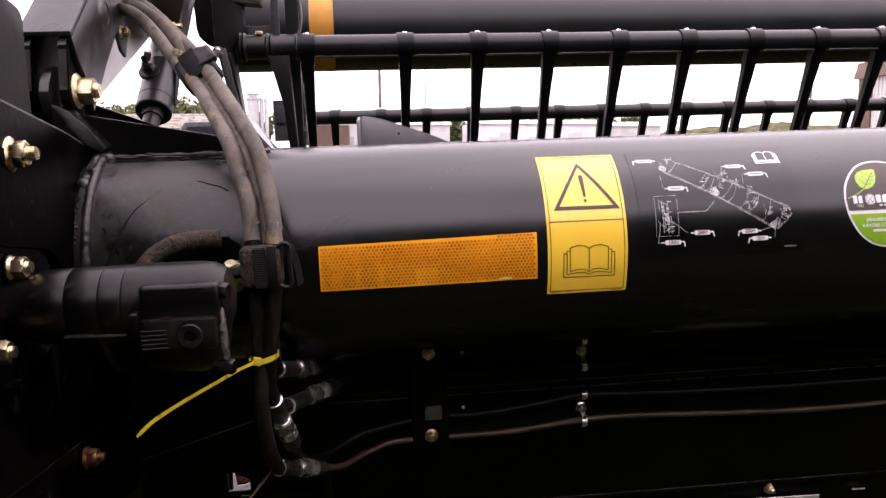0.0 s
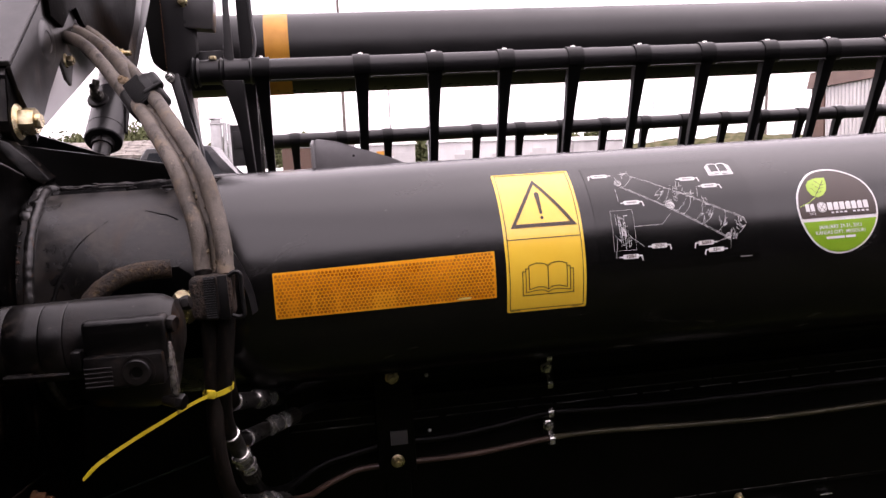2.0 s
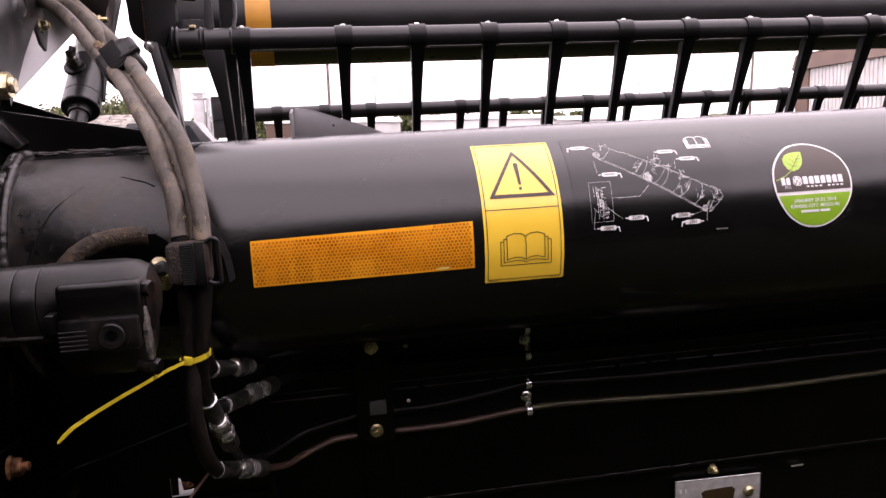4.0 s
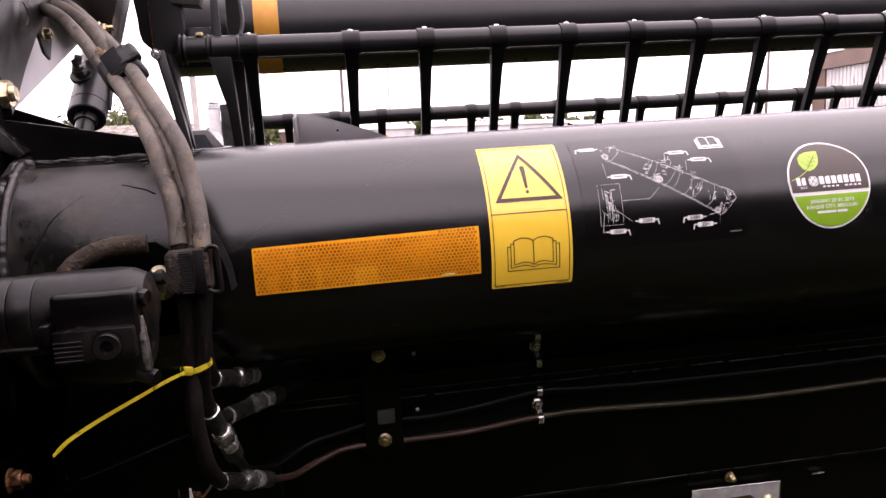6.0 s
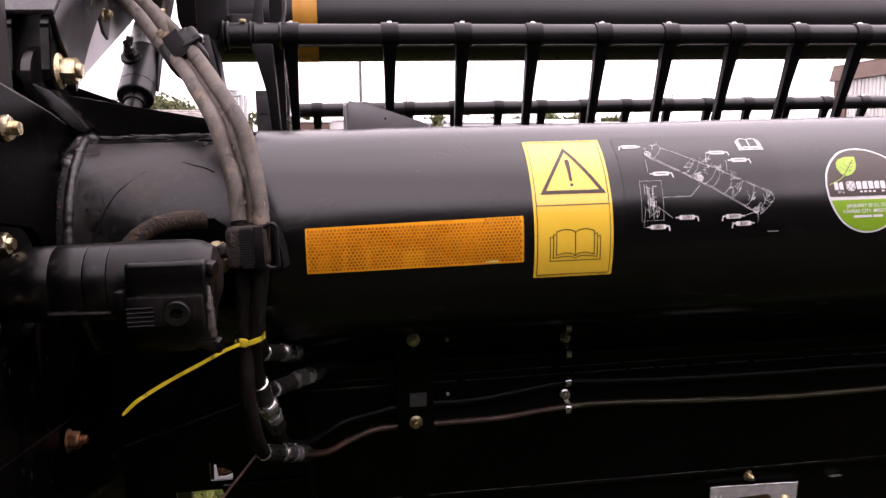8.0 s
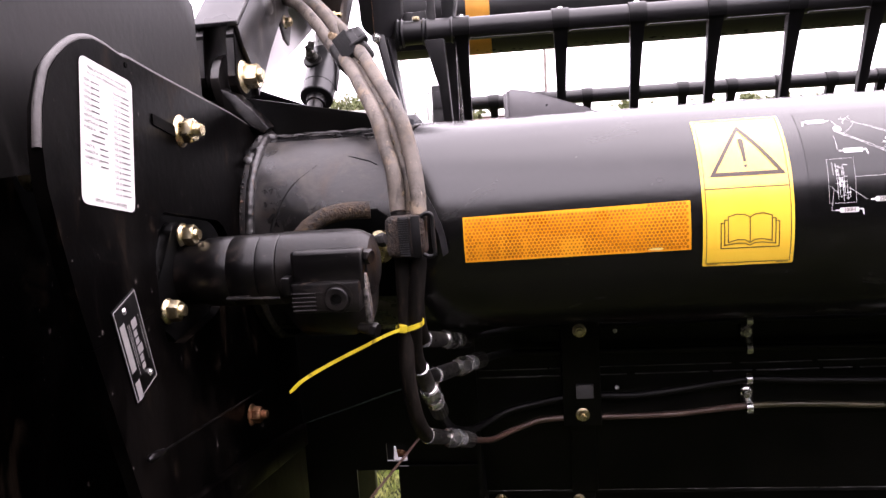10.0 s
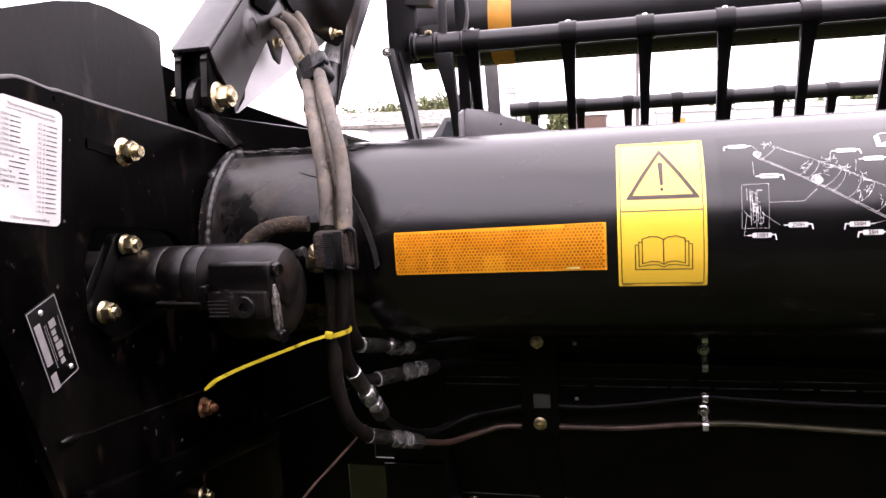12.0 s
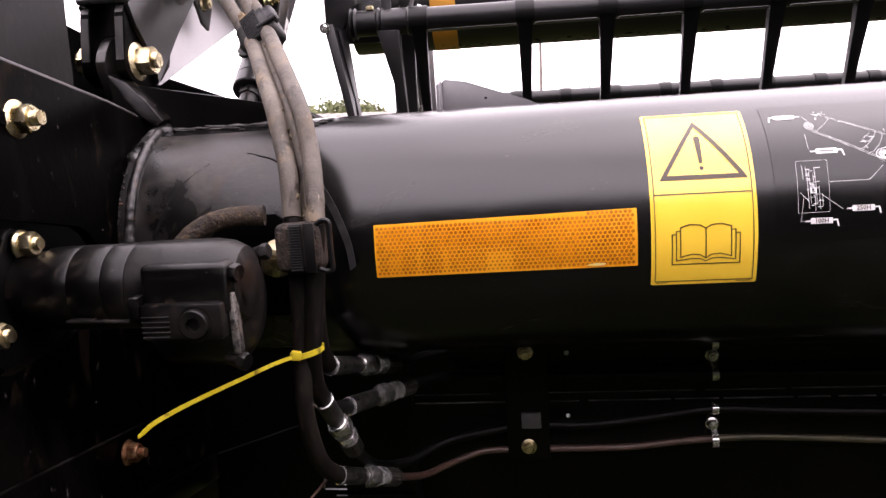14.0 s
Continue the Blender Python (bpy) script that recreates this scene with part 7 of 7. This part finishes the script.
SX0, SX1, SY0, SY1, SE = 28.0, 44.0, 14.0, 40.3, 5.4
bm = bmesh.new()
box(bm, ((SX0 + SX1) / 2, (SY0 + SY1) / 2, SE / 2), (SX1 - SX0, SY1 - SY0, SE))
wall = part("wall", bm, SHEDWHITE, sh, smooth=None)
bm = bmesh.new()
box(bm, (SX0 - 0.06, SY1 - 0.5, SE / 2), (0.1, 1.1, SE))
part("corner_trim", bm, SHEDBROWN, sh, "brown corner cladding", smooth=None)
bm = bmesh.new()
slab(bm, [(SX0 - 0.25, SY0 - 0.3, SE - 0.05), (SX0 - 0.25, SY1 + 0.35, SE - 0.05), (SX0 - 0.05, SY1 + 0.3, SE + 0.85), (SX0 - 0.05, SY0 - 0.3, SE + 0.85)], (0.3, 0, 0))
part("fascia", bm, SHEDBROWN, sh, "deep brown fascia", smooth=None)
bm = bmesh.new()
slab(bm, [(SX0 - 0.1, SY0 - 0.3, SE + 0.8), (36, SY0 - 0.3, SE + 2.2), (SX1 + 0.1, SY0 - 0.3, SE + 0.8)], (0, SY1 - SY0 + 0.6, 0))
part("roof", bm, SHEDBROWN, sh, smooth=None)
for j in range(58):
    y = SY1 - 1.2 - 0.30 * j
    bm = bmesh.new()
    box(bm, (SX0 - 0.03, y, SE / 2), (0.06, 0.05 if j % 3 else 0.10, SE - 0.1))
    part("rib", bm, TRAILERG, wall, smooth=None)

# poles, wires and a mast
for x, y, h, r, lean in ((0.66, 30, 9.0, 0.07, -0.1), (49.5, 80, 13.0, 0.20, 0.4)):
    th = far("utility_pole", (x, y, 0), "weathered wooden utility pole with a crossarm", "utility pole", "utility poles")
    bm = bmesh.new()
    lathe(bm, (x, y, 0), (lean / h, 0, 1), [(0, r), (h, r * 0.7), (h + 0.1, r * 0.4)], 14)
    part("pole", bm, WOODPOLE, th)
    bm = bmesh.new()
    box(bm, (x + lean, y, h - 0.8), (2.2, 0.12, 0.14), 0.02)
    part("crossarm", bm, WOODPOLE, th)
    for k in (-0.9, 0.0, 0.9):
        bm = bmesh.new()
        lathe(bm, (x + lean + k, y, h - 0.72), (0, 0, 1), [(0, 0.05), (0.08, 0.09), (0.12, 0.05), (0.2, 0.08), (0.24, 0.03)], 10)
        part("insulator", bm, GALV, th)
for x, y, h in ((6.6, 80, 14.3), (36.2, 80, 9.1)):
    th = far("antenna_mast", (x, y, 0), "thin grey antenna mast with short elements", "antenna mast", "antenna masts")
    bm = bmesh.new()
    rod(bm, (x, y, 0), (x - 0.1, y, h), 0.07, 0.045, seg=8)
    part("mast", bm, WOODPOLE, th)
    for k in range(4):
        bm = bmesh.new()
        rod(bm, (x - 0.42 + 0.08 * k, y, h - 1.2 - 0.5 * k), (x + 0.38 - 0.08 * k, y, h - 1.2 - 0.5 * k), 0.025, seg=6)
        part("element", bm, WOODPOLE, th)


# trees: tapered trunk, limbs, a crown of many small clumps
def tree(x, y, h, w, seed):
    rt = random.Random(seed)
    th = far("tree", (x, y, 0), "broad leafy green tree beyond the yard", "tree", "trees beyond the yard")
    bm = bmesh.new()
    hose(bm, [(x, y, 0), (x + rt.uniform(-0.2, 0.2), y, h * 0.3), (x + rt.uniform(-0.4, 0.4), y, h * 0.75)], 0.3, seg=10, n=4, radii=lambda t: 0.035 * h * (1 - 0.75 * t))
    tips = []
    for _ in range(7):
        a, e = rt.uniform(0, 6.28), rt.uniform(0.3, 1.1)
        p0 = Vector((x, y, h * rt.uniform(0.28, 0.6)))
        p1 = p0 + Vector((math.cos(a) * math.cos(e), math.sin(a) * math.cos(e), math.sin(e))) * w * rt.uniform(0.3, 0.5)
        hose(bm, [p0, (p0 + p1) / 2 + Vector((0, 0, 0.1)), p1], 0.08, seg=6, n=3, radii=lambda t: 0.012 * h * (1 - 0.8 * t))
        tips.append(p1)
    part("trunk", bm, BARK, th)
    verts, faces = [], []
    lumps = [(Vector((x + rt.gauss(0, w * 0.22), y + rt.gauss(0, w * 0.2), h * rt.uniform(0.5, 0.9))), w * rt.uniform(0.12, 0.24)) for _ in range(14)] + [(t, w * 0.18) for t in tips]
    for c, r in lumps:
        for _ in range(230):
            d = Vector((rt.gauss(0, 1), rt.gauss(0, 1), rt.gauss(0, 0.8)))
            d = d.normalized() * r * rt.uniform(0.45, 1.15)
            p = c + d
            s = rt.uniform(0.12, 0.30)
            u = Vector((rt.gauss(0, 1), rt.gauss(0, 1), rt.gauss(0, 1))).normalized() * s
            v = u.cross(Vector((rt.gauss(0, 1), rt.gauss(0, 1), rt.gauss(0, 1)))).normalized() * s * 0.7
            k = len(verts)
            verts += [p - u, p + v, p + u, p - v]
            faces.append((k, k + 1, k + 2, k + 3))
    me = bpy.data.meshes.new("crown")
    me.from_pydata([v - ORIGIN[th.name] for v in verts], [], faces)
    me.materials.append(LEAF)
    ob = new("crown", me)
    ob.parent = th


for i, (x, y, h, w) in enumerate(((-28.5, 90, 7.4, 7), (-23.5, 90, 8.0, 7.5), (-19.5, 92, 7.6, 6), (-33.5, 93, 6.6, 6), (-14.0, 95, 6.9, 4.5), (-6.5, 92, 6.5, 4.5), (-2.9, 92, 7.0, 3.6), (11.5, 92, 6.1, 5), (16.0, 94, 5.6, 5), (19.5, 93, 5.8, 5), (27.5, 93, 6.3, 5), (31.5, 92, 5.9, 4))):
    tree(x, y, h * 0.93, w, 20 + i)

# grass that shows under the header
rgz = random.Random(2)
verts, faces = [], []
for i in range(170000):
    spread = 1.1 if i < 70000 else 3.2
    x, y = rgz.gauss(-0.9, spread), rgz.gauss(3.1, spread)
    h, a = rgz.uniform(0.012, 0.045), rgz.uniform(0, 6.28)
    dx, dy = math.cos(a) * 0.0026, math.sin(a) * 0.0026
    bx_, by_ = rgz.uniform(-0.02, 0.02), rgz.uniform(-0.02, 0.02)
    k = len(verts)
    verts += [(x - dx, y - dy, 0), (x + dx, y + dy, 0), (x + bx_, y + by_, h)]
    faces.append((k, k + 1, k + 2))
me = bpy.data.meshes.new("grass_tufts")
me.from_pydata(verts, [], faces)
me.materials.append(BLADE)
tagged(new("grass_tufts", me), "short green grass blades under the header", "grass", kind="stuff")
